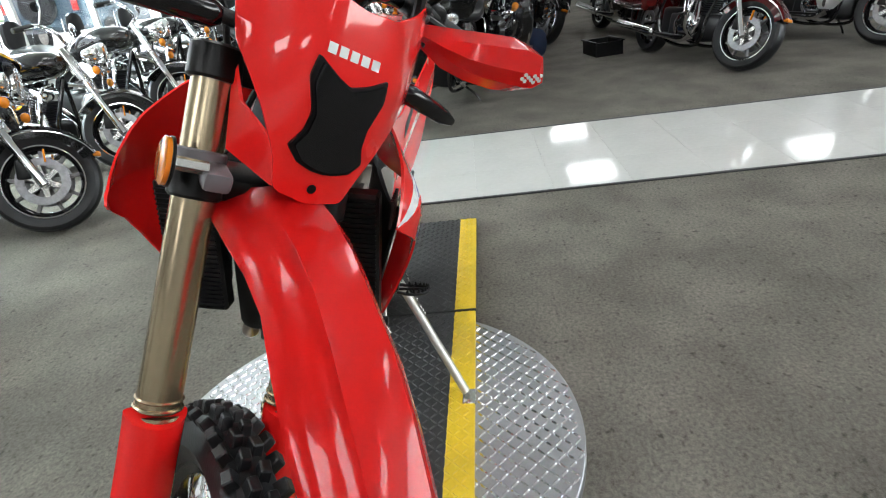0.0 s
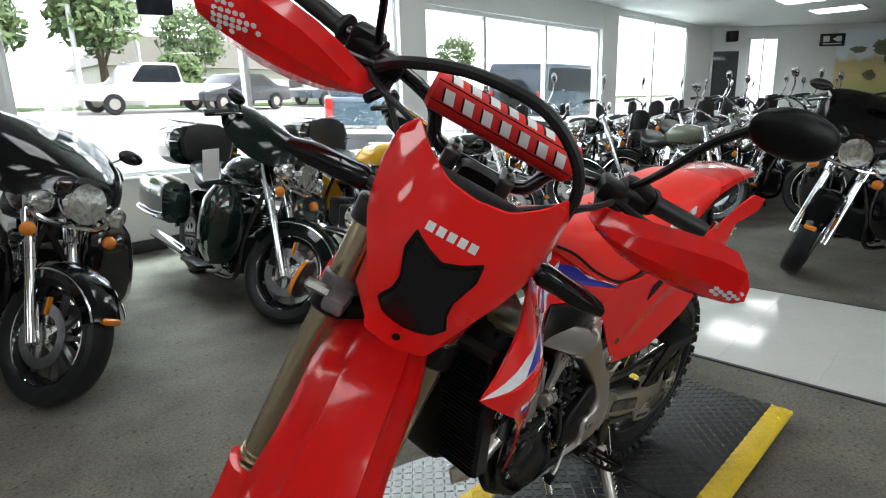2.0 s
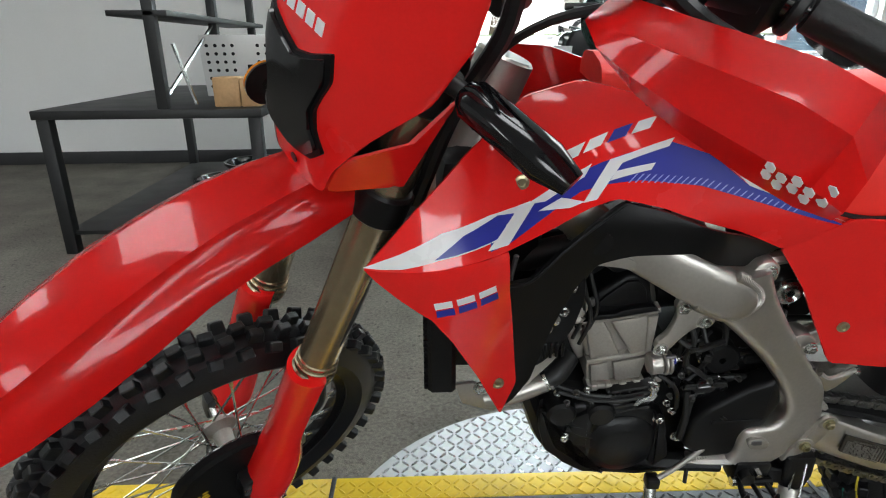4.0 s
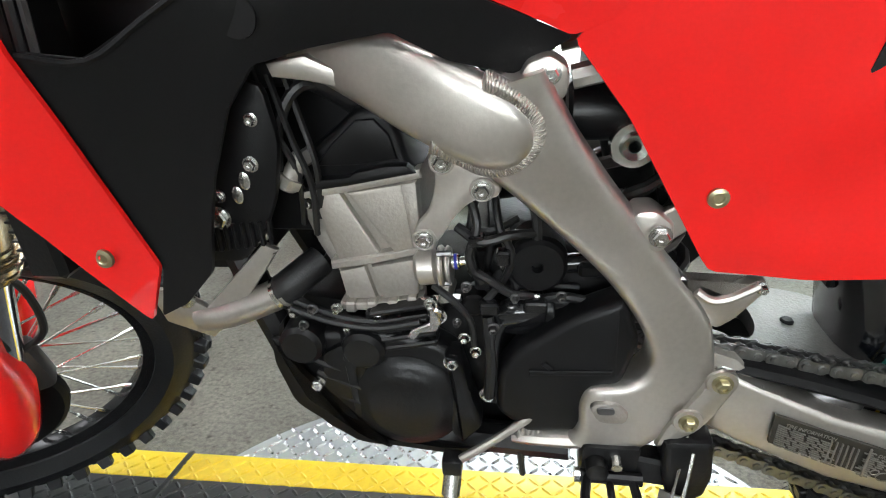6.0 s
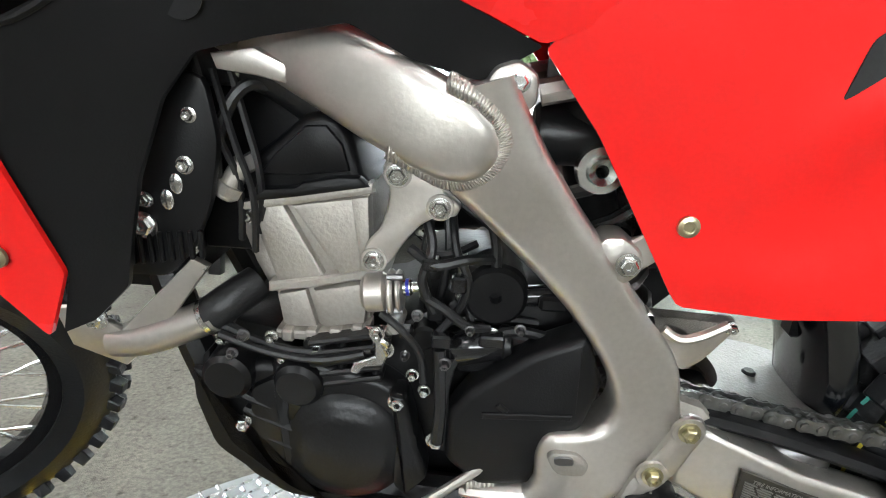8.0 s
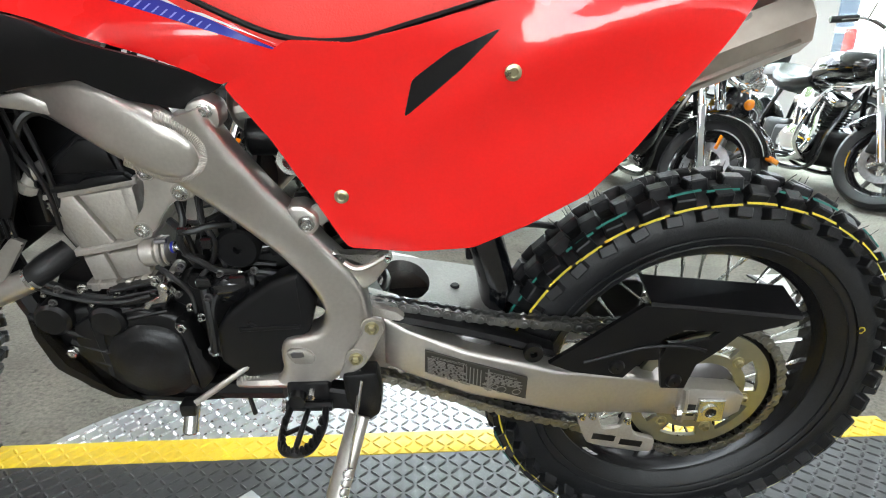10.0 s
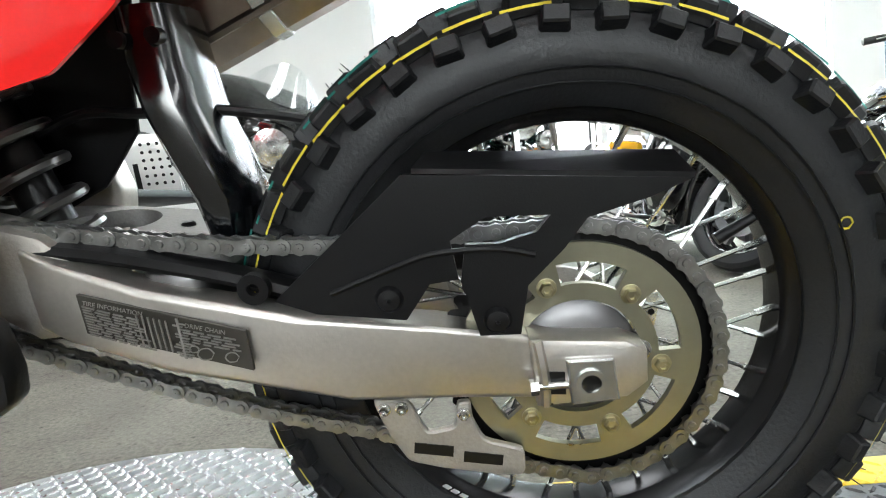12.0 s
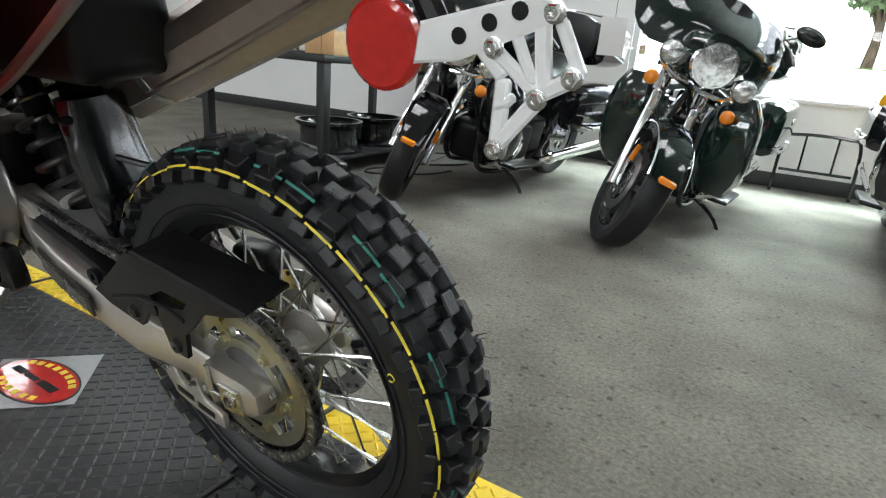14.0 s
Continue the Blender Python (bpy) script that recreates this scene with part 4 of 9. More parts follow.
def painted_line(y, r, material, name, gap):
    """Paint stripe round the tread, broken where it crosses the gaps between blocks."""
    verts, faces = [], []
    rg = random.Random(int(r * 9999) + gap)
    for k in range(40):
        a0, a1 = 2 * math.pi * (k + 0.06) / 40, 2 * math.pi * (k + 0.94) / 40
        if gap and k % 3 == 0:
            continue
        rr = r + (0.0 if k % 2 else -0.0025)
        yy = y + rg.uniform(-0.002, 0.002)
        b = len(verts)
        for a in (a0, (a0 + a1) / 2, a1):
            for dy, dr in ((-0.0012, -0.0014), (0.0012, 0.0014)):
                verts.append((RC.x + (rr + dr) * math.cos(a), yy + dy, RC.z + (rr + dr) * math.sin(a)))
        faces += [(b, b + 1, b + 3, b + 2), (b + 2, b + 3, b + 5, b + 4)]
    me = bpy.data.meshes.new(name)
    me.from_pydata(verts, [], faces)
    me.materials.append(material)
    o = new(name, me)
    o.parent = rt
    o["kind"] = "stuff"


wk = None
rgw = random.Random(8)
for k in range(150):
    a = rgw.uniform(0, 2 * math.pi)
    y = rgw.choice((-0.05, -0.03, 0.0, 0.03, 0.05)) + rgw.uniform(-0.006, 0.006)
    r0 = 0.355 - 0.25 * max(0, abs(y) - 0.03)
    d = Vector((math.cos(a + rgw.uniform(-0.25, 0.25)), rgw.uniform(-0.5, 0.3), math.sin(a + rgw.uniform(-0.25, 0.25)))).normalized()
    p = Vector((r0 * math.cos(a), y, r0 * math.sin(a)))
    b = rod(p, p + d * rgw.uniform(0.014, 0.024), 0.0008, 0.0005, 4)
    wk = b if wk is None else join(wk, b)
for k in range(3):
    bar = mesh_of("rim_bar", box(-0.0042, 0.0042, -0.0006, 0.0006, -0.006, 0.006), M_WHITE, 0)
    o = new("rim_bar", bar)
    o.parent = rt
    o.matrix_basis = RM @ Matrix.Rotation(radians(221 - k * 2.8), 4, "Y") @ Matrix.Translation((0, -0.0335, 0.2395)) @ Matrix.Rotation(radians(-35), 4, "X")
wo = P("whisker", moved(wk, RM), M_RUBS, rt, smooth=0)
wo["kind"] = "stuff"
for r_, y_ in ((0.268, -0.0585), (0.282, -0.0615)):
    P("sidewall_ridge", moved(wheel_spin([(r_ - 0.0014, y_), (r_, y_ - 0.0016), (r_ + 0.0014, y_), (r_, y_ + 0.003)], 60), RM), M_RUB, rt)
painted_line(-0.0655, 0.3405, M_YLINE, "yellow_stripe", 0)
painted_line(-0.0475, 0.3580, M_GLINE, "green_stripe", 2)
P("valve", moved(rod((0.0, -0.012, 0.0), (0, -0.012, 0.045), 0.007, 0.005), RM @ Matrix.Rotation(radians(62), 4, "Y") @ Matrix.Translation((0, 0, 0.185))), M_BLKP, rt)
P("tyre_spot", moved(tube([(0.006 * math.cos(a), 0, 0.006 * math.sin(a)) for a in (0, 1.05, 2.1, 3.14, 4.2, 5.2)], 0.0012, 5, 3, closed=True), Matrix.Translation((1.893, -0.061, 0.466))), M_YLINE, rt)


def spoked_wheel(prefix, m, rim_out, rim_in, half, hub_r, hub_half, n, sub):
    rim = P(prefix + "_rim", moved(wheel_spin([(rim_out, -half), (rim_out + 0.006, -half - 0.002), (rim_out + 0.006, -half + 0.006), (rim_in + 0.006, -half * 0.45), (rim_in + 0.004, 0), (rim_in + 0.006, half * 0.45), (rim_out + 0.006, half - 0.006),
                                            (rim_out + 0.006, half + 0.002), (rim_out, half), (rim_in, half * 0.5), (rim_in - 0.002, 0), (rim_in, -half * 0.5)], 64), m), M_RIM)
    hub = P(prefix + "_hub", moved(wheel_spin([(0.012, -hub_half - 0.012), (hub_r * 0.75, -hub_half - 0.008), (hub_r, -hub_half), (hub_r, -hub_half + 0.008), (hub_r * 0.55, -hub_half * 0.5), (hub_r * 0.5, 0), (hub_r * 0.55, hub_half * 0.5), (hub_r, hub_half - 0.008),
                                            (hub_r, hub_half), (hub_r * 0.75, hub_half + 0.008), (0.012, hub_half + 0.012)], 32), m), M_CAST)
    L = rim_in - hub_r * 0.93
    for k in range(n):
        s = 1 if k % 2 else -1
        a = 2 * math.pi * k / n
        b = a + radians(34) * (1 if (k // 2) % 2 else -1)
        p0 = Vector((hub_r * 0.94 * math.cos(b), s * hub_half * 0.9, hub_r * 0.94 * math.sin(b)))
        p1 = Vector((rim_in * math.cos(a), s * half * 0.14, rim_in * math.sin(a)))
        sp = join(rod(p0, p1, 0.0024, seg=6), rod(p1.lerp(p0, 0.12), p1, 0.0040, seg=6))
        P("spoke", moved(sp, m), M_STEEL, rim)
    return rim, hub


spoked_wheel("rear", RM, 0.248, 0.230, 0.036, 0.055, 0.052, 36, rt)
# sprocket side
teeth = bmesh.new()
prof = []
NT = 51
for k in range(NT * 4):
    a = 2 * math.pi * k / (NT * 4)
    r = (0.1405, 0.1385, 0.131, 0.1385)[k % 4]
    prof.append((r * math.cos(a), r * math.sin(a)))
outer = [teeth.verts.new((x, -0.078, z)) for x, z in prof]
inner = [teeth.verts.new((0.119 * math.cos(2 * math.pi * k / (NT * 4)), -0.078, 0.119 * math.sin(2 * math.pi * k / (NT * 4)))) for k in range(NT * 4)]
fs = [teeth.faces.new((outer[k], outer[(k + 1) % (NT * 4)], inner[(k + 1) % (NT * 4)], inner[k])) for k in range(NT * 4)]
bmesh.ops.solidify(teeth, geom=fs, thickness=0.006)
spk = P("sprocket", moved(teeth, RM), M_BLKM)
gold = bmesh.new()
NG, RG = 72, (0.062, 0.079, 0.101, 0.121)
ring = [[gold.verts.new((r * math.sin(2 * math.pi * k / NG), -0.0765, r * math.cos(2 * math.pi * k / NG))) for k in range(NG)] for r in RG]
fs = []
for j in range(3):
    for k in range(NG):
        if j == 1 and 2 <= (k - 8) % 12 <= 9:        # six windows cut through the plate
            continue
        fs.append(gold.faces.new((ring[j][k], ring[j][(k + 1) % NG], ring[j + 1][(k + 1) % NG], ring[j + 1][k])))
bmesh.ops.recalc_face_normals(gold, faces=fs)
if fs[0].normal.y > 0:
    bmesh.ops.reverse_faces(gold, faces=fs)
bmesh.ops.solidify(gold, geom=fs, thickness=0.008)
if max(v_.co.y for v_ in gold.verts) > -0.074:
    bmesh.ops.translate(gold, vec=(0, -0.008, 0), verts=gold.verts)
P("sprocket_plate", moved(gold, RM), M_SPROC, spk, "pale gold anodised plate")
for k in range(6):
    a = radians(60 * k + 40)
    P("sprocket_bolt", hexbolt((RC.x + 0.082 * math.sin(a), -0.0845, RC.z + 0.082 * math.cos(a)), 0.0075), M_GOLDS, spk)
P("hub_cover", moved(wheel_spin([(0.012, -0.088), (0.045, -0.088), (0.060, -0.080), (0.060, -0.05), (0.012, -0.05)], 40), RM), M_DARKC)
P("hub_bolt", hexbolt((1.685, -0.088, 0.365), 0.0085), M_STEEL)
disc = wheel_spin([(0.088, 0.060), (0.125, 0.060), (0.125, 0.0635), (0.088, 0.0635)], 60)
dsk = P("rear_brake_disc", moved(disc, RM), M_STEEL)
for k in range(6):
    P("disc_arm", moved(prism([(-0.007, 0.04), (0.007, 0.04), (0.012, 0.09), (-0.002, 0.09)], 0.0602, 0.0633), RM @ Matrix.Rotation(radians(60 * k), 4, "Y")), M_STEEL, dsk)
hole_me = mesh_of("drill_hole", moved(spin([(0.0042, 0), (0.0042, 0.0009), (0, 0.0009)], 10), Matrix.Rotation(radians(90), 4, "X")), M_BLKM, 0)
for k in range(36):
    a = 2 * math.pi * k / 36
    rr = (0.097, 0.107, 0.117)[k % 3]
    o = new("drill_hole", hole_me)
    o.parent = dsk
    o.matrix_basis = RM @ Matrix.Translation((rr * math.cos(a), 0.0598, rr * math.sin(a)))
P("rear_caliper", box(1.46, 1.56, 0.045, 0.10, 0.42, 0.50, 0.014, 3), M_BLKM)
P("caliper_bracket", prism([(1.50, 0.35), (1.63, 0.335), (1.66, 0.37), (1.58, 0.46), (1.48, 0.47)], 0.066, 0.078, 0.003), M_CAST)

# -- swingarm --
SW_TOP = [(1.10, 0.535), (1.14, 0.520), (1.22, 0.489), (1.36, 0.449), (1.485, 0.420), (1.585, 0.396)]
SW_BOT = [(1.59, 0.330), (1.5, 0.338), (1.40, 0.354), (1.23, 0.405), (1.13, 0.440), (1.10, 0.455)]
latw = lambda x, z: -0.024 * math.sin(min(1, max(0, (x - 1.08) / 0.42)) * math.pi)
sa = P("swingarm", prism(SW_TOP + SW_BOT, -0.108, -0.066, 0.007, 3, lat=latw), M_ALU, db, "satin aluminium swingarm arm")
P("swingarm", mirrored(prism(SW_TOP + SW_BOT, -0.108, -0.066, 0.007, 3, lat=latw)), M_ALU, db, "satin aluminium swingarm arm")
P("swingarm_cross", box(1.20, 1.27, -0.10, 0.10, 0.44, 0.505, 0.02, 3), M_DARKC)
P("pivot_block", prism([(1.045, 0.57), (1.12, 0.545), (1.145, 0.52), (1.14, 0.44), (1.09, 0.44), (1.05, 0.47)], -0.104, -0.05, 0.008, 2), M_CAST)
P("weld_bead", tube([(1.143, -0.112, 0.518), (1.140, -0.114, 0.48), (1.134, -0.112, 0.442)], 0.0045, 6), M_CAST, sa)
ab = P("axle_block", prism([(1.575, 0.400), (1.665, 0.390), (1.685, 0.378), (1.685, 0.345), (1.665, 0.330), (1.578, 0.327)], -0.118, -0.075, 0.005, 2), M_ALU)
P("axle_block", mirrored(prism([(1.575, 0.400), (1.665, 0.390), (1.685, 0.378), (1.685, 0.345), (1.665, 0.330), (1.578, 0.327)], -0.118, -0.075, 0.005, 2)), M_ALU)
P("axle_plate", prism([(1.607, 0.378), (1.652, 0.376), (1.656, 0.332), (1.610, 0.330)], -0.124, -0.116, 0.002, 1), M_STEEL, ab)
P("axle_end", moved(wheel_spin([(0.0095, -0.127), (0.0145, -0.127), (0.0145, -0.115), (0.0095, -0.115)], 24), Matrix.Translation((1.629, 0, 0.353))), M_STEEL, ab)
P("axle_bore", moved(spin([(0.0096, 0), (0.0096, 0.003), (0, 0.003)], 20), Matrix.Translation((1.629, -0.121, 0.353)) @ Matrix.Rotation(radians(90), 4, "X")), M_BLKM, ab)
P("axle_slot", prism([(1.586, 0.366), (1.606, 0.364), (1.606, 0.340), (1.586, 0.342)], -0.1190, -0.1175), M_BLKM, ab)
P("adjuster_bolt", join(rod((1.572, -0.121, 0.352), (1.608, -0.121, 0.352), 0.0042), rod((1.572, -0.121, 0.352), (1.580, -0.121, 0.352), 0.008, seg=6)), M_STEEL, ab)
P("weld_bead", tube([(1.582, -0.118, 0.398), (1.586, -0.121, 0.365), (1.586, -0.118, 0.330)], 0.005, 6), M_ALU, sa)
lb = P("swingarm_label", prism([(1.160, 0.492), (1.316, 0.444), (1.316, 0.404), (1.160, 0.453)], -0.1145, -0.1100, lat=latw), M_LABEL, sa, "dark label with fine printed text", smooth=0)
rg = random.Random(7)
for r in range(13):
    x = 1.164
    while x < 1.306:
        w = rg.uniform(0.006, 0.016)
        if x + w > 1.311 or 1.214 < x < 1.246 or (x > 1.258 and r > 6) or (r < 2 and (x < 1.225 or x > 1.258)):
            x += w
            continue
        z = 0.4880 - (x - 1.160) * 0.306 - r * 0.00278
        P("print_bar", prism([(x, z), (x + w, z - w * 0.306), (x + w, z - w * 0.306 - 0.0012), (x, z - 0.0012)], -0.1165, -0.1150, lat=latw), M_LABELT, lb, smooth=0)
        x += w + 0.003
for k in range(6):
    x = 1.2165 + 0.0054 * k
    P("table_rule", prism([(x, 0.4700 - (x - 1.2165) * 0.306), (x + 0.0012, 0.4696 - (x - 1.2165) * 0.306), (x + 0.0012, 0.4389 - (x - 1.2165) * 0.306), (x, 0.4393 - (x - 1.2165) * 0.306)], -0.1165, -0.1150, lat=latw), M_LABELT, lb, smooth=0)
P("panel_rule", prism([(1.2545, 0.4635), (1.2565, 0.4630), (1.2565, 0.4225), (1.2545, 0.4230)], -0.1165, -0.1150, lat=latw), M_LABELT, lb, smooth=0)
for cx, cz, rr in ((1.276, 0.4260, 0.0060), (1.266, 0.4318, 0.0035), (1.300, 0.4205, 0.0050)):
    P("diagram_ring", tube([(cx + rr * 1.3 * math.cos(q), -0.1170 + latw(cx, cz), cz + rr * math.sin(q)) for q in (0, 1.05, 2.1, 3.14, 4.19, 5.24)], 0.0007, 5, 3, closed=True), M_LABELT, lb)
for body, x, z in (("TIRE INFORMATION", 1.168, 0.4835), ("DRIVE CHAIN", 1.262, 0.4545)):
    fc = bpy.data.curves.new("label_text", "FONT")
    fc.body, fc.size, fc.extrude = body, 0.0062, 0.0002
    fc.materials.append(M_LABELT)
    fo = new("label_text", fc)
    fo.parent = lb
    fo.matrix_basis = Matrix.Translation((x, -0.1172 + latw(x + 0.02, z), z)) @ Matrix.Rotation(radians(17), 4, "Y") @ Matrix.Rotation(radians(90), 4, "X")
P("chain_slider", tube([(1.06, -0.082, 0.537), (1.16, -0.088, 0.522), (1.28, -0.09, 0.490), (1.36, -0.09, 0.462)], 0.013, 8, flat=(1.5, 0.7)), M_BLKP)
P("slider_bolt", moved(wheel_spin([(0.006, -0.006), (0.015, -0.006), (0.015, 0.004), (0.006, 0.004)], 20), Matrix.Translation((1.325, -0.118, 0.478))), M_BLKP)

# -- chain: alternate wide and narrow links along the run --
run = [Vector((1.0, 0, 0.562)), Vector((1.127, 0, 0.544)), Vector((1.209, 0, 0.527)), Vector((1.291, 0, 0.513)), Vector((1.40, 0, 0.502)), Vector((1.62, 0, 0.4995))]
for k in range(1, 25):
    a = radians(90 - k * 7.5)
    run.append(RC + Vector((0.1375 * math.cos(a), 0, 0.1375 * math.sin(a))))
run += [Vector((1.52, 0, 0.254)), Vector((1.411, 0, 0.296)), Vector((1.311, 0, 0.325)), Vector((1.198, 0, 0.368)), Vector((1.09, 0, 0.412)), Vector((1.0, 0, 0.455))]
for k in range(1, 9):
    a = radians(262 - k * 20)
    run.append(Vector((0.985 + 0.05 * math.cos(a), 0, 0.505 + 0.05 * math.sin(a))))
run.append(run[0])
chain = P("chain", moved(wheel_spin([(0.043, -0.084), (0.047, -0.084), (0.047, -0.072), (0.043, -0.072)], 24), Matrix.Translation((0.985, 0, 0.505))), M_CHAIN, db, "oiled steel drive chain")


def link_mesh(half):
    """One link: two waisted side plates and two pins whose heads stand proud."""
    bm = None
    for s in (-1, 1):
        pts = []
        for c0, a0 in ((0.0086, -125), (-0.0086, 55)):
            for k in range(8):
                a = radians(a0 + 250 * k / 7)
                pts.append((c0 + 0.0086 * math.cos(a), 0.0086 * math.sin(a)))
        b = prism(pts, s * half - 0.0011, s * half + 0.0011)
        bm = b if bm is None else join(bm, b)
    for x in (-0.0086, 0.0086):
        bm = join(bm, moved(wheel_spin([(0.0005, -half - 0.0032), (0.0040, -half - 0.0030), (0.0046, -half - 0.0012), (0.0046, half + 0.0012), (0.0040, half + 0.0030), (0.0005, half + 0.0032)], 8), Matrix.Translation((x, 0, 0))))
    return mesh_of("chain_link", bm, M_CHAIN, 30)


lm = [link_mesh(0.0088), link_mesh(0.0056)]
acc, k = 0.0, 0
for a, b in zip(run, run[1:]):
    d = (b - a).length
    while acc < d:
        p = a.lerp(b, acc / d)
        ang = math.atan2((b - a).z, (b - a).x)
        o = new("chain_link", lm[k % 2])
        o.parent = chain
        o.matrix_basis = Matrix.Translation((p.x, -0.081, p.z)) @ Matrix.Rotation(-ang, 4, "Y")
        acc += 0.0172
        k += 1
    acc -= d
# chain guard with folded top
CG = [(1.347, 0.468), (1.41, 0.517), (1.477, 0.570), (1.722, 0.541), (1.684, 0.528), (1.632, 0.516), (1.611, 0.491), (1.577, 0.46), (1.567, 0.414), (1.53, 0.416), (1.518, 0.470), (1.525, 0.503), (1.555, 0.501), (1.588, 0.508), (1.601, 0.522), (1.545, 0.526), (1.512, 0.508), (1.516, 0.472), (1.49, 0.470), (1.465, 0.438), (1.384, 0.452)]
cgp = P("chain_guard", prism(CG, -0.134, -0.126), M_BLKP, db, "matt black plastic chain guard")
P("guard_top", loft([[(1.486, -0.134, 0.570), (1.486, -0.130, 0.574), (1.494, -0.060, 0.580), (1.494, -0.060, 0.575)], [(1.722, -0.134, 0.541), (1.724, -0.130, 0.545), (1.730, -0.060, 0.556), (1.730, -0.060, 0.551)]]), M_BLKP, cgp)
P("guard_rib", tube([(1.40, -0.134, 0.470), (1.47, -0.135, 0.492), (1.50, -0.135, 0.498), (1.55, -0.135, 0.497), (1.585, -0.135, 0.488)], 0.003, 6), M_BLKP, cgp)
for x, z in ((1.452, 0.460), (1.547, 0.430)):
    P("guard_bolt", moved(wheel_spin([(0.002, -0.140), (0.010, -0.139), (0.013, -0.134), (0.013, -0.130), (0.002, -0.130)], 16), Matrix.Translation((x, 0, z))), M_BLKM, cgp)
gb = prism([(1.412, 0.342), (1.424, 0.304), (1.440, 0.268), (1.452, 0.262), (1.556, 0.238), (1.562, 0.246), (1.562, 0.270), (1.522, 0.284), (1.512, 0.310), (1.512, 0.330), (1.498, 0.330), (1.494, 0.302), (1.464, 0.298), (1.450, 0.336)], -0.101, -0.091, 0.002, 1, n=2, k=0.2)
cg2 = P("chain_guide", gb, M_CAST, db, "cast aluminium lower chain guide")
for x0, x1, z in ((1.450, 0.0, 0.283), (1.500, 0.0, 0.268)):
    P("guide_slot", prism([(x0, z + 0.006), (x0 + 0.040, z - 0.002), (x0 + 0.038, z - 0.014), (x0 - 0.002, z - 0.006)], -0.1022, -0.1005), M_BLKM, cg2)
bolts([(1.424, -0.101, 0.330), (1.504, -0.101, 0.318), (1.442, -0.101, 0.330)], M_STEEL, 0.005)

# -- frame: twin aluminium spars --
SPAR_R = [(0.905, 0.858), (0.919, 0.832), (0.935, 0.803), (0.952, 0.778), (0.970, 0.752), (0.990, 0.726), (1.008, 0.703), (1.025, 0.679), (1.043, 0.657), (1.060, 0.637), (1.072, 0.617), (1.078, 0.597), (1.081, 0.578), (1.084, 0.556), (1.078, 0.528), (1.066, 0.500), (1.045, 0.472), (1.015, 0.446), (0.997, 0.437)]
SPAR_L = [(0.866, 0.846), (0.850, 0.805), (0.857, 0.770), (0.872, 0.754), (0.890, 0.738), (0.911, 0.718), (0.933, 0.697), (0.957, 0.672), (0.975, 0.651), (0.991, 0.630), (1.004, 0.610), (1.014, 0.591), (1.020, 0.570), (1.014, 0.549), (0.996, 0.536), (0.964, 0.530), (0.954, 0.508), (0.955, 0.478), (0.945, 0.460)]
latf = lambda x, z: -0.022 * max(0, min(1, (z - 0.66) / 0.2)) - 0.010 * max(0, min(1, (0.62 - z) / 0.15))


def framer(side):
    secs = []
    for r, l in zip(smooth_path([(a, 0, b) for a, b in SPAR_R], 3), smooth_path([(a, 0, b) for a, b in SPAR_L], 3)):
        rx, rz, lx, lz = r.x, r.z, l.x, l.z
        cx, cz, hx, hz = (rx + lx) / 2, (rz + lz) / 2, (rx - lx) / 2, (rz - lz) / 2
        sec = []
        for q in range(32):
            g = 2 * math.pi * q / 32
            c, sn = math.cos(g), math.sin(g)
            w = abs(c) ** 0.42 * (1 if c > 0 else -1)
            x, z = cx + hx * w, cz + hz * w
            sec.append((x, side * (0.119 - latf(x, z)) + side * 0.025 * abs(sn) ** 0.42 * (1 if sn > 0 else -1), z))
        secs.append(sec)
    return loft(secs)


frm = P("frame_spar", framer(-1), M_ALU, db, "satin cast aluminium frame spar", smooth=60)
P("frame_spar", framer(1), M_ALU, smooth=60)
P("spar_foot", tube([(0.884, -0.128, 0.446), (0.91, -0.130, 0.448), (0.95, -0.130, 0.450), (0.985, -0.128, 0.452)], [0.010, 0.012, 0.014, 0.016], 10, flat=(1.3, 0.9)), M_ALU, frm)
P("weld_bead", join(*[blob(0.890 + 0.0045 * k, -0.134, 0.449, 0.004, 0.008, 0.0115, 8, 6) for k in range(7)]), M_ALU, frm, smooth=60)
P("tank_lug", prism([(0.880, 0.842), (0.890, 0.862), (0.908, 0.868), (0.924, 0.858), (0.924, 0.836), (0.912, 0.826)], -0.150, -0.112, 0.005, 2, n=2, k=0.25), M_ALU, frm)
P("lug_bolt", hexbolt((0.909, -0.150, 0.853), 0.0065), M_STEEL, frm)
P("subframe_lug", prism([(0.982, 0.722), (0.990, 0.733), (1.006, 0.734), (1.023, 0.720), (1.024, 0.702), (1.014, 0.692), (0.998, 0.688)], -0.146, -0.108, 0.006, 2, n=2, k=0.25), M_ALU, frm)
P("spar_spur", prism([(1.036, 0.668), (1.050, 0.652), (1.064, 0.645), (1.080, 0.647), (1.102, 0.661), (1.112, 0.662), (1.117, 0.653), (1.093, 0.618), (1.078, 0.606), (1.050, 0.620)], -0.138, -0.122, 0.004, 2, n=2, k=0.2), M_ALU, frm)
P("spur_rib", tube([(1.052, -0.140, 0.650), (1.066, -0.142, 0.642), (1.084, -0.141, 0.645), (1.106, -0.140, 0.658)], 0.0045, 8), M_ALU, frm)
P("spur_bolt", hexbolt((1.109, -0.138, 0.655), 0.0045), M_STEEL, frm)
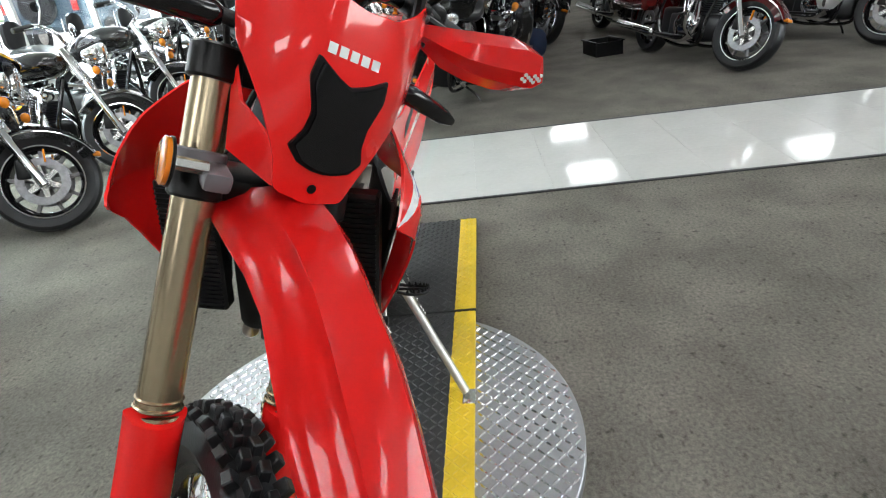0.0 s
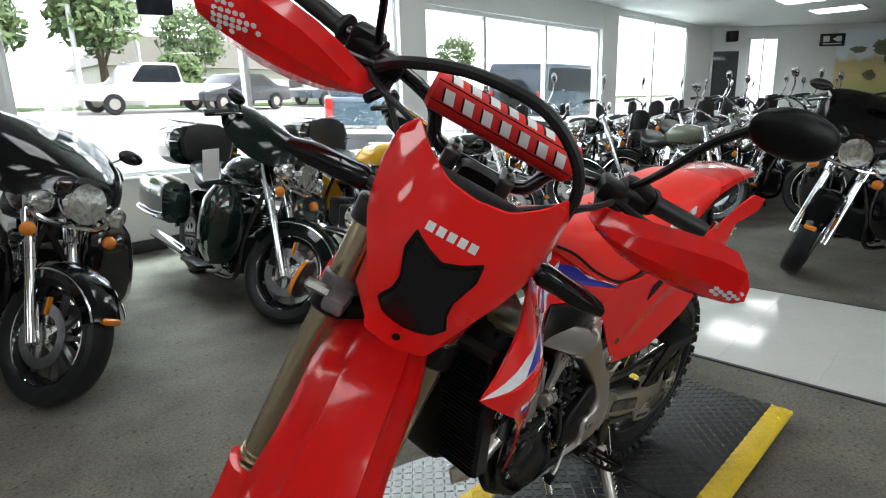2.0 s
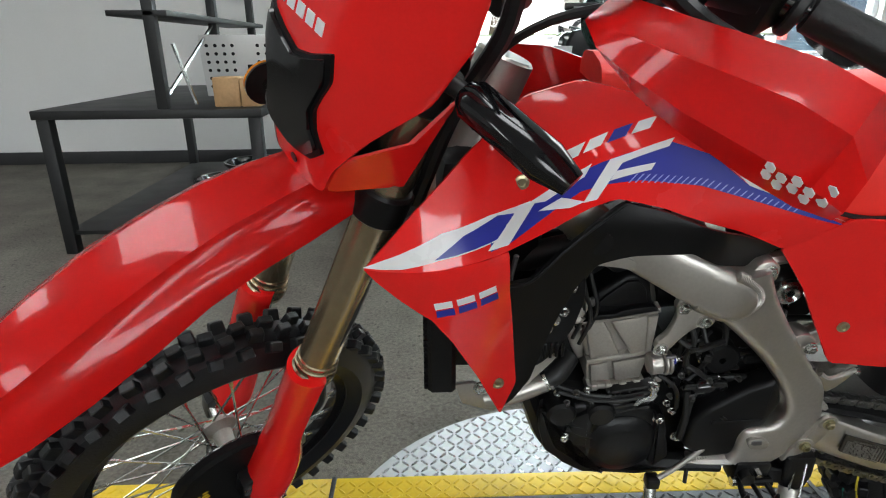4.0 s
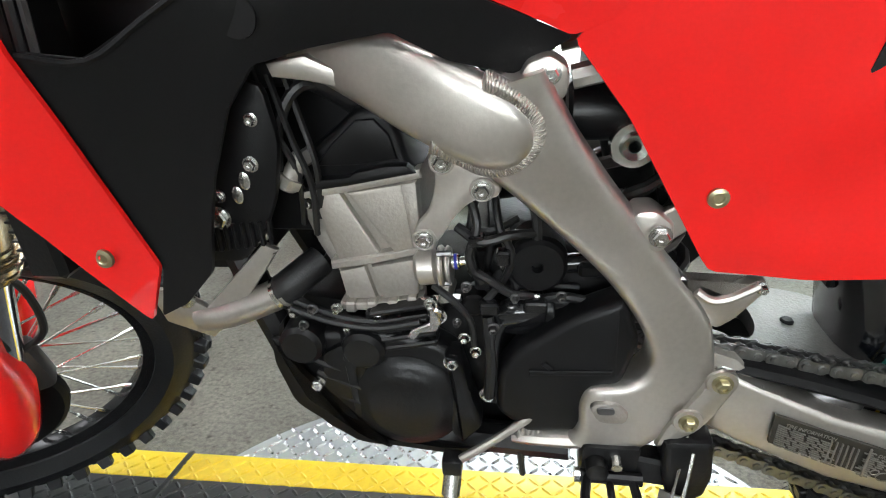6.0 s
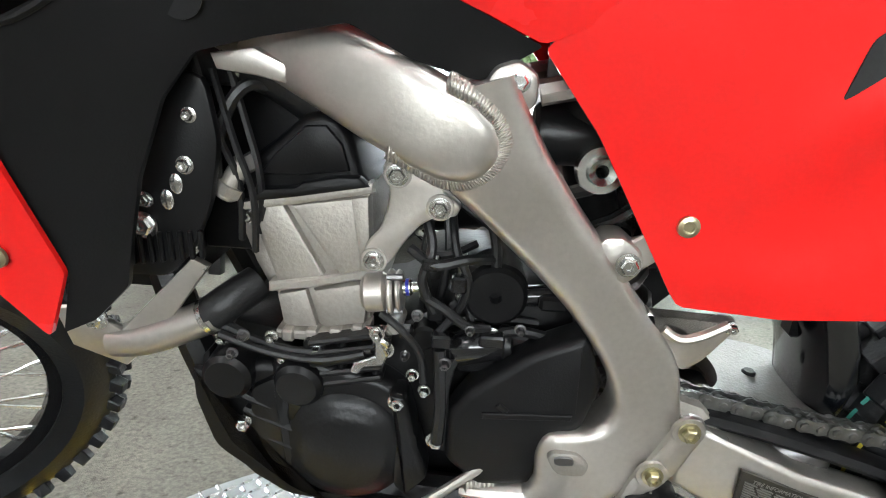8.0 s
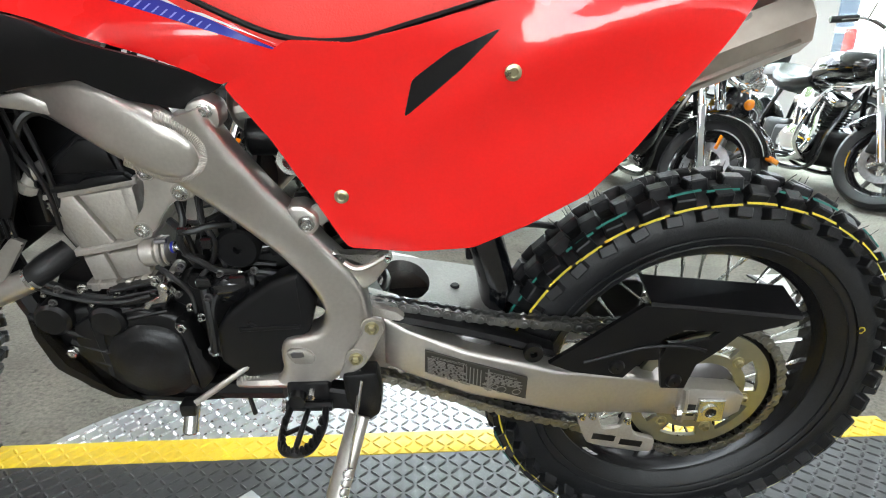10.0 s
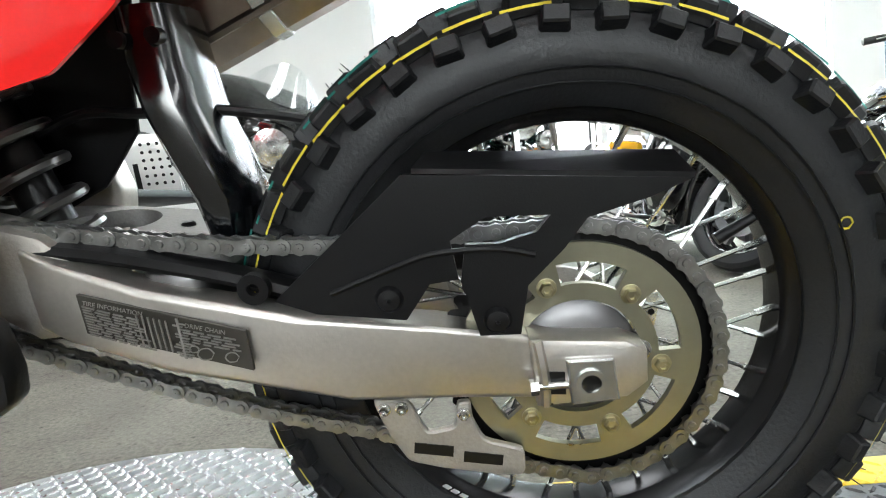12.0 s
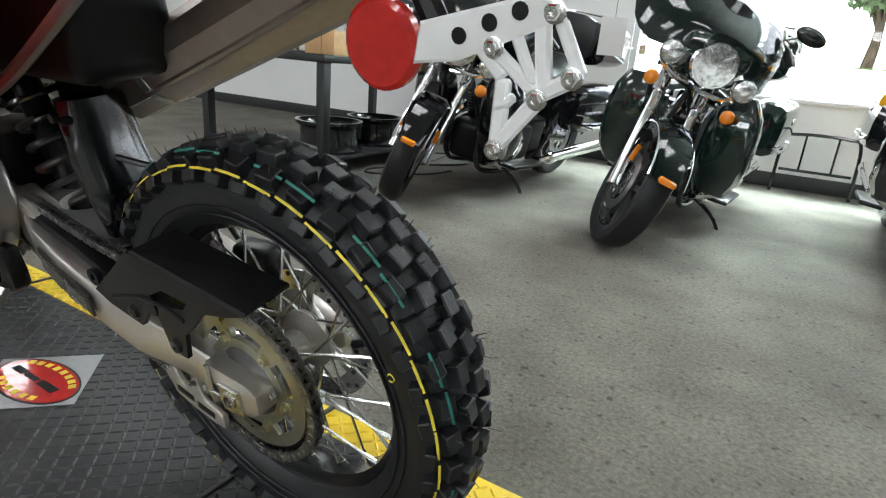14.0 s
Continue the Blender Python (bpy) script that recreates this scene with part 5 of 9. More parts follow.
# hollow beam let into the casting and welded round its rounded end
secs = []
cl_ = [(0.64, 0.893, 0.026, -0.066), (0.70, 0.877, 0.030, -0.092), (0.755, 0.858, 0.034, -0.118), (0.80, 0.839, 0.0365, -0.135), (0.84, 0.820, 0.0365, -0.1445), (0.866, 0.8075, 0.034, -0.1465), (0.882, 0.800, 0.028, -0.1455), (0.891, 0.796, 0.019, -0.143), (0.895, 0.794, 0.008, -0.140)]
for k, (x, z, h, y) in enumerate(cl_):
    a_, b_ = cl_[max(0, k - 1)], cl_[min(len(cl_) - 1, k + 1)]
    d = Vector((b_[0] - a_[0], 0, b_[1] - a_[1])).normalized()
    nn = Vector((-d.z, 0, d.x))
    sec = []
    for q in range(28):
        g = 2 * math.pi * q / 28
        c, sn = math.cos(g), math.sin(g)
        sec.append(Vector((x, y, z)) + nn * h * abs(c) ** 0.5 * (1 if c > 0 else -1) + Vector((0, 0.022 * abs(sn) ** 0.5 * (1 if sn > 0 else -1), 0)))
    secs.append(sec)
P("upper_spar", loft(secs), M_ALU, frm, smooth=60)
P("spar_lip", prism([(0.664, 0.862), (0.700, 0.868), (0.742, 0.848), (0.736, 0.838), (0.700, 0.846), (0.668, 0.850)], -0.128, -0.112, 0.003, 2), M_ALU, frm)
bead = smooth_path([(0.858, 0, 0.851), (0.878, 0, 0.840), (0.893, 0, 0.827), (0.9005, 0, 0.812), (0.898, 0, 0.797), (0.888, 0, 0.784), (0.873, 0, 0.776), (0.855, 0, 0.777), (0.836, 0, 0.786), (0.812, 0, 0.798)], 8)
wb = None
for a_, b_ in zip(bead, bead[1:]):
    ang = math.atan2(b_.z - a_.z, b_.x - a_.x)
    c = (a_ + b_) / 2
    b = blob(0, 0, 0, 0.0030, 0.0065, 0.0088, 8, 6)
    b.transform(Matrix.Translation((c.x, -0.1405 + latf(c.x, c.z), c.z)) @ Matrix.Rotation(-ang - 0.35, 4, "Y"))
    wb = b if wb is None else join(wb, b)
P("weld_bead", wb, M_ALU, frm, smooth=60)
P("weld_shoulder", tube([(p.x, -0.138 + latf(p.x, p.z), p.z) for p in bead[::4]], 0.0085, 8, 3), M_ALU, frm, smooth=60)
P("pivot_window", prism([(0.963, 0.512), (0.970, 0.519), (0.992, 0.519), (1.005, 0.506), (1.001, 0.492), (0.974, 0.492)], -0.1555, -0.146, 0.003, 2, n=2, k=0.3), M_CAST, frm)
P("pivot_recess", prism([(0.970, 0.513), (0.974, 0.516), (0.988, 0.516), (0.990, 0.506), (0.972, 0.505)], -0.1572, -0.150, 0.001, 1, n=2, k=0.3), M_DARKC, frm)
P("pivot_boss", prism([(1.034, 0.462), (1.052, 0.475), (1.072, 0.487), (1.082, 0.506), (1.104, 0.552), (1.100, 0.566), (1.087, 0.570), (1.074, 0.550), (1.055, 0.512), (1.044, 0.495)], -0.1565, -0.145, 0.003, 2, n=2, k=0.2), M_ALU, frm)
for x, z in ((1.086, 0.557), (1.062, 0.505)):
    P("bolt_seat", moved(spin([(0.0155, 0), (0.0145, 0.003), (0, 0.003)], 24), Matrix.Translation((x, -0.1560, z)) @ Matrix.Rotation(radians(90), 4, "X")), M_ALU, frm)
P("subframe_strap", prism([(1.004, 0.716), (1.016, 0.728), (1.060, 0.756), (1.072, 0.738), (1.026, 0.700)], -0.1345, -0.127, 0.002, 1), M_ALU)
P("subframe_rail", tube([(0.93, -0.10, 0.84), (1.2, -0.10, 0.90), (1.6, -0.08, 1.0)], 0.011), M_ALU)
P("subframe_rail", tube([(1.02, -0.11, 0.71), (1.25, -0.10, 0.80), (1.55, -0.08, 0.96)], 0.011), M_ALU)
P("subframe_rail", tube([(0.93, 0.10, 0.84), (1.2, 0.10, 0.90), (1.6, 0.08, 1.0)], 0.011), M_ALU)
P("head_tube", rod((0.45, 0, 0.90), (0.54, 0, 1.12), 0.042, seg=20, bevel=0.004), M_ALU)
for s in (-1, 1):
    P("front_spar", tube([(0.50, s * 0.04, 1.00), (0.58, s * 0.08, 0.955), (0.69, s * 0.105, 0.885)], [0.045, 0.038, 0.030], 10, flat=(0.7, 1.0)), M_ALU)
    P("down_tube", tube([(0.48, s * 0.03, 0.92), (0.545, s * 0.06, 0.72), (0.60, s * 0.085, 0.56), (0.66, s * 0.09, 0.44), (0.80, s * 0.10, 0.415), (0.95, s * 0.12, 0.425)], 0.019), M_BLKM)
bolts([(1.010, -0.150, 0.712)], M_STEEL, 0.0078)
bolts([(1.086, -0.159, 0.557), (1.062, -0.159, 0.505)], M_GOLDS, 0.0075)
P("engine_hanger", prism([(0.806, 0.786), (0.822, 0.784), (0.848, 0.763), (0.871, 0.745), (0.866, 0.734), (0.846, 0.732), (0.834, 0.724), (0.821, 0.708), (0.810, 0.689), (0.797, 0.681), (0.784, 0.690), (0.786, 0.704), (0.799, 0.719), (0.806, 0.740), (0.808, 0.758), (0.801, 0.773)], -0.122, -0.108, 0.004, 2, n=2, k=0.25), M_ALU)
bolts([(0.815, -0.122, 0.770), (0.852, -0.123, 0.743), (0.794, -0.122, 0.690)], M_STEEL, 0.0072)
for x, z in ((0.815, 0.770), (0.852, 0.743), (0.794, 0.690)):
    P("bolt_seat", moved(spin([(0.0125, 0), (0.0118, 0.0015), (0, 0.0015)], 20), Matrix.Translation((x, -0.1215, z)) @ Matrix.Rotation(radians(90), 4, "X")), M_CAST)

# -- engine --
hd = P("cylinder_head", prism([(0.668, 0.727), (0.786, 0.747), (0.787, 0.664), (0.690, 0.645), (0.676, 0.690)], -0.088, 0.09, 0.005, 2), M_CAST, db, "bare cast aluminium cylinder head")
P("head_facet", prism([(0.676, 0.724), (0.704, 0.730), (0.742, 0.657), (0.694, 0.647), (0.683, 0.690)], -0.097, -0.084, 0.004, 2), M_CAST, hd)
P("head_facet", prism([(0.713, 0.731), (0.784, 0.743), (0.784, 0.670), (0.757, 0.663)], -0.103, -0.084, 0.005, 2), M_CAST, hd)
P("head_facet", prism([(0.770, 0.742), (0.787, 0.745), (0.788, 0.672), (0.778, 0.670)], -0.107, -0.084, 0.004, 2), M_CAST, hd)
P("head_rim", prism([(0.664, 0.722), (0.664, 0.731), (0.720, 0.742), (0.790, 0.755), (0.792, 0.746), (0.72, 0.732)], -0.101, -0.080, 0.002, 1), M_CAST, hd)
P("head_rim", prism([(0.686, 0.640), (0.686, 0.650), (0.730, 0.658), (0.790, 0.672), (0.792, 0.663), (0.732, 0.648)], -0.101, -0.080, 0.002, 1), M_CAST, hd)
P("exhaust_flange", prism([(0.652, 0.700), (0.674, 0.712), (0.684, 0.672), (0.690, 0.636), (0.678, 0.630), (0.664, 0.660)], -0.075, 0.06, 0.006, 2), M_CAST, hd)
for x, z in ((0.683, 0.742), (0.668, 0.714)):
    P("head_bolt", hexbolt((x, -0.088, z), 0.0055), M_STEEL, hd)
cy_ = P("cylinder", prism([(0.688, 0.642), (0.790, 0.663), (0.783, 0.607), (0.736, 0.596), (0.694, 0.597)], -0.090, 0.088, 0.004, 2), M_CAST)
P("cylinder_facet", prism([(0.694, 0.637), (0.722, 0.644), (0.732, 0.603), (0.700, 0.601)], -0.098, -0.086, 0.003, 2), M_CAST, cy_)
P("cylinder_facet", prism([(0.730, 0.645), (0.786, 0.657), (0.780, 0.612), (0.740, 0.604)], -0.101, -0.086, 0.004, 2), M_CAST, cy_)
P("base_rim", prism([(0.690, 0.592), (0.692, 0.601), (0.736, 0.601), (0.786, 0.612), (0.786, 0.602), (0.738, 0.591)], -0.106, -0.080, 0.002, 1), M_CAST, cy_)
for x, z in ((0.704, 0.596), (0.728, 0.597), (0.752, 0.600), (0.774, 0.605)):
    P("base_lug", box(x - 0.006, x + 0.006, -0.109, -0.085, z - 0.006, z + 0.007, 0.002, 1), M_CAST, cy_)
hc = P("head_cover", prism([(0.659, 0.736), (0.664, 0.752), (0.679, 0.772), (0.700, 0.788), (0.728, 0.812), (0.742, 0.815), (0.757, 0.811), (0.769, 0.796), (0.778, 0.762), (0.788, 0.750), (0.720, 0.739), (0.668, 0.728)], -0.094, 0.085, 0.009, 3), M_BLKP, db, "black painted cylinder head cover")
P("cover_step", prism([(0.668, 0.731), (0.690, 0.745), (0.719, 0.748), (0.726, 0.753), (0.760, 0.760), (0.778, 0.760), (0.787, 0.752), (0.720, 0.740)], -0.105, -0.09, 0.003, 2), M_BLKP, hc)
P("cover_brow", prism([(0.684, 0.757), (0.702, 0.778), (0.730, 0.803), (0.748, 0.804), (0.762, 0.788), (0.768, 0.764), (0.724, 0.758)], -0.0985, -0.090, 0.003, 2), M_BLKP, hc)
ck = P("crankcase", prism([(0.640, 0.600), (0.610, 0.548), (0.616, 0.485), (0.672, 0.425), (0.79, 0.408), (0.93, 0.418), (0.975, 0.47), (1.0, 0.56), (0.985, 0.64), (0.90, 0.66), (0.80, 0.60), (0.72, 0.585)], -0.085, 0.10, 0.012, 2), M_BLKM, db, "black painted crankcase")
P("flywheel_cover", moved(spin([(0.066, 0), (0.066, 0.036), (0.060, 0.042), (0.054, 0.0435), (0.048, 0.047), (0.040, 0.0495), (0, 0.0510)], 40), Matrix.Translation((0.762, -0.085, 0.476)) @ Matrix.Rotation(radians(90), 4, "X")), M_BLKM, ck)
P("flywheel_housing", prism([(0.635, 0.545), (0.66, 0.568), (0.74, 0.575), (0.80, 0.560), (0.822, 0.545), (0.825, 0.50), (0.80, 0.43), (0.70, 0.425), (0.640, 0.475)], -0.120, -0.08, 0.010, 3, n=2, k=0.2), M_BLKM, ck)
for k in range(5):
    P("cover_fin", box(0.722 + k * 0.017, 0.731 + k * 0.017, -0.118, -0.085, 0.562, 0.598, 0.003, 1), M_BLKM, ck)
P("cover_strut", prism([(0.808, 0.552), (0.826, 0.548), (0.836, 0.500), (0.850, 0.452), (0.826, 0.424), (0.812, 0.440), (0.816, 0.500)], -0.131, -0.095, 0.006, 2, n=2, k=0.15), M_BLKM, ck)
P("case_lobe", prism([(0.668, 0.545), (0.694, 0.560), (0.712, 0.548), (0.706, 0.512), (0.716, 0.470), (0.704, 0.440), (0.680, 0.452), (0.664, 0.492)], -0.128, -0.095, 0.007, 2, n=2, k=0.2), M_BLKM, ck)
P("oil_filter_cap", rod((0.648, -0.085, 0.558), (0.648, -0.135, 0.558), 0.027, 0.025, 20, 0.005), M_BLKM, ck)
P("starter_boss", loft([oval(0.706, -0.104, z, w, w * 0.9, 18, 2.2, "z") for z, w in ((0.500, 0.018), (0.508, 0.023), (0.555, 0.024), (0.568, 0.021), (0.574, 0.013))]), M_BLKM, ck)
P("sprocket_cover", prism([(0.866, 0.486), (0.868, 0.540), (0.888, 0.570), (0.945, 0.615), (0.990, 0.636), (1.010, 0.586), (0.997, 0.535), (0.965, 0.500), (0.955, 0.462), (0.90, 0.455)], -0.140, -0.098, 0.009, 3, n=2, k=0.15), M_BLKP, db, "matt black plastic sprocket cover")
P("cover_ridge", join(prism([(0.900, 0.548), (0.985, 0.552), (0.984, 0.546), (0.90, 0.541)], -0.1425, -0.138, 0.001, 1), prism([(0.917, 0.560), (0.926, 0.552), (0.921, 0.549), (0.912, 0.556)], -0.1425, -0.138, 0.001, 1)), M_BLKP)
bolts([(0.817, -0.123, 0.540), (0.658, -0.123, 0.500), (0.856, -0.123, 0.497), (0.80, -0.10, 0.585)], M_STEEL, 0.0075)
cs_ = P("cam_sensor", join(rod((0.782, -0.112, 0.652), (0.806, -0.112, 0.655), 0.0185, seg=24, bevel=0.004), rod((0.806, -0.112, 0.655), (0.812, -0.112, 0.6555), 0.0215, seg=24, bevel=0.002), rod((0.814, -0.112, 0.656), (0.819, -0.112, 0.6565), 0.0205, seg=24, bevel=0.002)), M_ALU)
for z in (0.640, 0.674):
    P("sensor_screw", rod((0.806, -0.122, z), (0.8205, -0.122, z + 0.001), 0.0034, seg=8), M_DARKC, cs_)
P("sensor_plug", join(rod((0.819, -0.112, 0.660), (0.828, -0.112, 0.661), 0.0078, seg=12, bevel=0.001), rod((0.828, -0.112, 0.661), (0.838, -0.112, 0.662), 0.0048, seg=10)), M_STEEL)
P("plug_collar", rod((0.8225, -0.112, 0.6605), (0.8255, -0.112, 0.6608), 0.0084, seg=12), M_BLUE)
ca_ = P("clutch_arm", prism([(0.786, 0.622), (0.797, 0.622), (0.801, 0.606), (0.807, 0.592), (0.802, 0.580), (0.784, 0.577), (0.777, 0.568), (0.769, 0.570), (0.774, 0.581), (0.794, 0.590), (0.794, 0.604)], -0.1245, -0.1195, 0.0015, 1), M_STEEL)
P("arm_bolt", hexbolt((0.797, -0.1245, 0.616), 0.0055), M_STEEL, ca_)
P("throttle_body", rod((0.905, -0.055, 0.655), (0.910, -0.100, 0.655), 0.030, 0.028, 24, 0.004), M_BLKP)
P("throttle_body", rod((0.83, 0.03, 0.70), (0.93, 0.02, 0.72), 0.032, 0.034, 18, 0.004), M_BLKP)
P("inlet_plug", rod((0.925, -0.09, 0.648), (0.965, -0.085, 0.650), 0.011, 0.011, 12, 0.002), M_BLKG)
P("water_union", tube([(0.86, -0.10, 0.575), (0.875, -0.105, 0.60), (0.905, -0.105, 0.61), (0.945, -0.10, 0.608)], 0.007), M_RUBS)
P("oil_line", tube([(0.865, -0.125, 0.49), (0.862, -0.128, 0.55), (0.868, -0.12, 0.585), (0.885, -0.11, 0.60)], 0.0055), M_RUBS)
for a, b, c in (((0.845, -0.09, 0.735), (0.838, -0.10, 0.69), (0.842, -0.09, 0.64)), ((0.856, -0.085, 0.735), (0.86, -0.095, 0.69), (0.85, -0.08, 0.62)), ((0.835, -0.095, 0.690), (0.86, -0.105, 0.693), (0.885, -0.09, 0.70)),
                ((0.80, -0.06, 0.78), (0.88, -0.09, 0.73), (0.93, -0.07, 0.69)), ((0.636, -0.105, 0.602), (0.71, -0.115, 0.585), (0.79, -0.118, 0.594)), ((0.63, -0.10, 0.607), (0.70, -0.11, 0.580), (0.775, -0.118, 0.588)),
                ((0.87, -0.10, 0.66), (0.885, -0.105, 0.62), (0.86, -0.11, 0.57)), ((0.95, -0.09, 0.62), (0.90, -0.10, 0.628), (0.86, -0.10, 0.62))):
    P("wire", tube([a, b, c], 0.0042, 6), M_RUBS)
P("gear_housing", box(0.83, 0.99, -0.082, 0.08, 0.56, 0.66, 0.02, 2), M_BLKM)
for x, y, z, r in ((0.84, -0.085, 0.60, 0.016), (0.875, -0.085, 0.585, 0.013), (0.89, -0.085, 0.612, 0.010), (0.935, -0.085, 0.60, 0.012), (0.81, -0.09, 0.612, 0.009)):
    P("engine_boss", rod((x, y + 0.02, z), (x, y - 0.018, z), r, r * 0.85, 14, 0.003), M_CAST if r < 0.0125 else M_BLKM)
SK = [(0.614, 0.566, 0.105), (0.611, 0.530, 0.112), (0.620, 0.498, 0.116), (0.626, 0.470, 0.120), (0.664, 0.434, 0.124), (0.696, 0.414, 0.125), (0.745, 0.408, 0.125), (0.80, 0.402, 0.125), (0.90, 0.406, 0.12)]
P("skid_plate", loft([[(x + 0.007, -w, z + 0.007), (x, -w, z), (x, w, z), (x + 0.007, w, z + 0.007)] for x, z, w in SK]), M_BLKP, db, "black plastic skid plate")
P("skid_wing", prism([(0.612, 0.566), (0.611, 0.528), (0.626, 0.470), (0.696, 0.413), (0.745, 0.407), (0.705, 0.428), (0.648, 0.478), (0.632, 0.520), (0.630, 0.560)], -0.128, -0.118, 0.004, 2, n=2, k=0.15), M_BLKP)
P("mount_bracket", prism([(0.468, 0.612), (0.500, 0.615), (0.535, 0.592), (0.618, 0.676), (0.634, 0.668), (0.575, 0.590), (0.534, 0.550), (0.480, 0.570)], -0.112, -0.102, 0.003, 2), M_ALU)
P("coolant_pipe", tube([(0.520, -0.10, 0.573), (0.56, -0.104, 0.582), (0.63, -0.10, 0.612)], 0.018, 14), M_ALU)
P("coolant_hose", tube([(0.620, -0.10, 0.607), (0.642, -0.096, 0.624), (0.664, -0.072, 0.636)], 0.0185, 14), M_RUBS)
P("hose_clamp", tube([(0.622, -0.10, 0.608), (0.627, -0.10, 0.611)], 0.0205, 14), M_STEEL)
bolts([(0.512, -0.113, 0.606), (0.617, -0.113, 0.692)], M_STEEL, 0.010)
P("exhaust_header", tube([(0.66, 0.05, 0.66), (0.60, 0.09, 0.62), (0.62, 0.14, 0.50), (0.78, 0.16, 0.52), (0.98, 0.14, 0.72), (1.25, 0.11, 0.75)], 0.021, 12), M_TITAN)
sil = P("silencer", rod((1.20, 0.10, 0.735), (1.74, 0.13, 0.945), 0.062, 0.066, 10, 0.006), M_TITAN, db, "grey titanium silencer under the tail")
P("silencer_band", rod((1.30, 0.1055, 0.774), (1.318, 0.1065, 0.781), 0.0655, 0.0655, 10, 0.002), M_STEEL, sil)
P("silencer_seam", tube([(1.21, 0.05, 0.70), (1.50, 0.065, 0.812), (1.73, 0.075, 0.905)], 0.006, 6), M_TITAN, sil)
P("airbox", box(0.95, 1.40, -0.085, 0.085, 0.78, 0.98, 0.03, 3), M_BLKP)
P("rear_inner_fender", loft([oval(x, 0, z, 0.075, 0.012, 10, 3) for x, z in ((1.16, 0.82), (1.35, 0.93), (1.60, 1.0), (1.9, 1.045))]), M_BLKP)

# black inner bracket between radiator and engine, with its fixings
ib = P("radiator_bracket", prism([(0.555, 0.66), (0.565, 0.80), (0.60, 0.85), (0.655, 0.845), (0.662, 0.79), (0.650, 0.735), (0.628, 0.69), (0.60, 0.66)], -0.124, -0.112, 0.004, 2, n=2, k=0.2), M_BLKP, db, "black plastic bracket behind the radiator cover")
for x, z, r in ((0.584, 0.777, 0.0055), (0.591, 0.736, 0.0055), (0.586, 0.712, 0.0095), (0.631, 0.769, 0.006), (0.600, 0.800, 0.005), (0.640, 0.812, 0.005)):
    P("bracket_bolt", hexbolt((x, -0.124, z), r), M_STEEL, ib)
for x, z in ((0.621, 0.752), (0.611, 0.737)):
    P("bright_disc", moved(spin([(0.0075, 0), (0.0075, 0.002), (0.006, 0.003), (0, 0.003)], 18), Matrix.Translation((x, -0.124, z)) @ Matrix.Rotation(radians(90), 4, "X") @ Matrix.Diagonal((0.8, 1.25, 1, 1))), M_STEEL, ib)
for k in range(8):
    P("bracket_louvre", box(0.568 + k * 0.0095, 0.5725 + k * 0.0095, -0.128, -0.122, 0.672 + 0.0015 * k, 0.703 + 0.001 * k, 0.0012, 1), M_BLKP, ib)
P("hose_union", join(rod((0.652, -0.102, 0.735), (0.672, -0.098, 0.770), 0.011, 0.009, 12, 0.002), rod((0.655, -0.103, 0.740), (0.660, -0.102, 0.748), 0.014, seg=6)), M_CAST)
P("spark_wire", tube([(0.72, -0.06, 0.82), (0.68, -0.09, 0.835), (0.655, -0.10, 0.80), (0.648, -0.105, 0.755)], 0.006, 8), M_RUBS)
P("breather_hose", tube([(0.74, -0.05, 0.815), (0.79, -0.085, 0.83), (0.84, -0.07, 0.80), (0.87, -0.05, 0.76)], 0.011, 10), M_RUBS)
P("radiator_hose", tube([(0.56, -0.07, 0.825), (0.63, -0.075, 0.850), (0.69, -0.07, 0.845), (0.75, -0.055, 0.80)], 0.021, 14), M_RUBS, db, "black rubber radiator hose")
# added black sheet: darkens the gap behind the bracket, no real part
P("inner_shield", prism([(0.60, 0.66), (0.60, 0.86), (0.80, 0.90), (0.80, 0.80), (0.70, 0.74), (0.68, 0.66)], -0.045, -0.038, 0.002, 1), M_BLKP)
for k, (dx, dz) in enumerate(((0, 0), (0.012, -0.012), (0.020, 0.008))):
    P("wire", tube([(0.640 + dx, -0.108 + 0.008 * k, 0.86 + dz), (0.655 + dx, -0.112 + 0.008 * k, 0.80 + dz), (0.668 + dx, -0.104, 0.75 + dz), (0.660 + dx, -0.09, 0.69 + dz)], 0.0036, 6), M_RUBS)
P("hose_clamp", rod((0.662, -0.0725, 0.849), (0.672, -0.072, 0.848), 0.0225, seg=16, bevel=0.001), M_STEEL)
P("terminal", box(0.628, 0.642, -0.118, -0.110, 0.822, 0.834, 0.002, 1), M_STEEL)
P("terminal", box(0.646, 0.656, -0.120, -0.112, 0.775, 0.788, 0.002, 1), M_STEEL)
P("coolant_clip", prism([(0.668, 0.772), (0.682, 0.780), (0.688, 0.764), (0.674, 0.756)], -0.104, -0.097, 0.002, 1), M_DARKC)
P("throttle_cable", tube([(0.80, -0.03, 0.86), (0.86, -0.085, 0.79), (0.90, -0.10, 0.72), (0.905, -0.105, 0.67)], 0.005, 8), M_RUBS)
P("linkage_rod", rod((0.872, -0.096, 0.692), (0.878, -0.096, 0.652), 0.0055, seg=10), M_ALU)
P("rod_knuckle", rod((0.878, -0.090, 0.652), (0.878, -0.108, 0.652), 0.010, seg=12, bevel=0.002), M_STEEL)
P("throttle_drum", moved(wheel_spin([(0.006, -0.112), (0.026, -0.112), (0.030, -0.108), (0.027, -0.103), (0.030, -0.098), (0.006, -0.098)], 32), Matrix.Translation((0.906, 0, 0.655))), M_BLKP)
P("water_elbow", tube([(0.862, -0.095, 0.572), (0.872, -0.105, 0.592), (0.892, -0.108, 0.602), (0.918, -0.100, 0.600)], [0.014, 0.017, 0.018, 0.015], 14), M_BLKG)
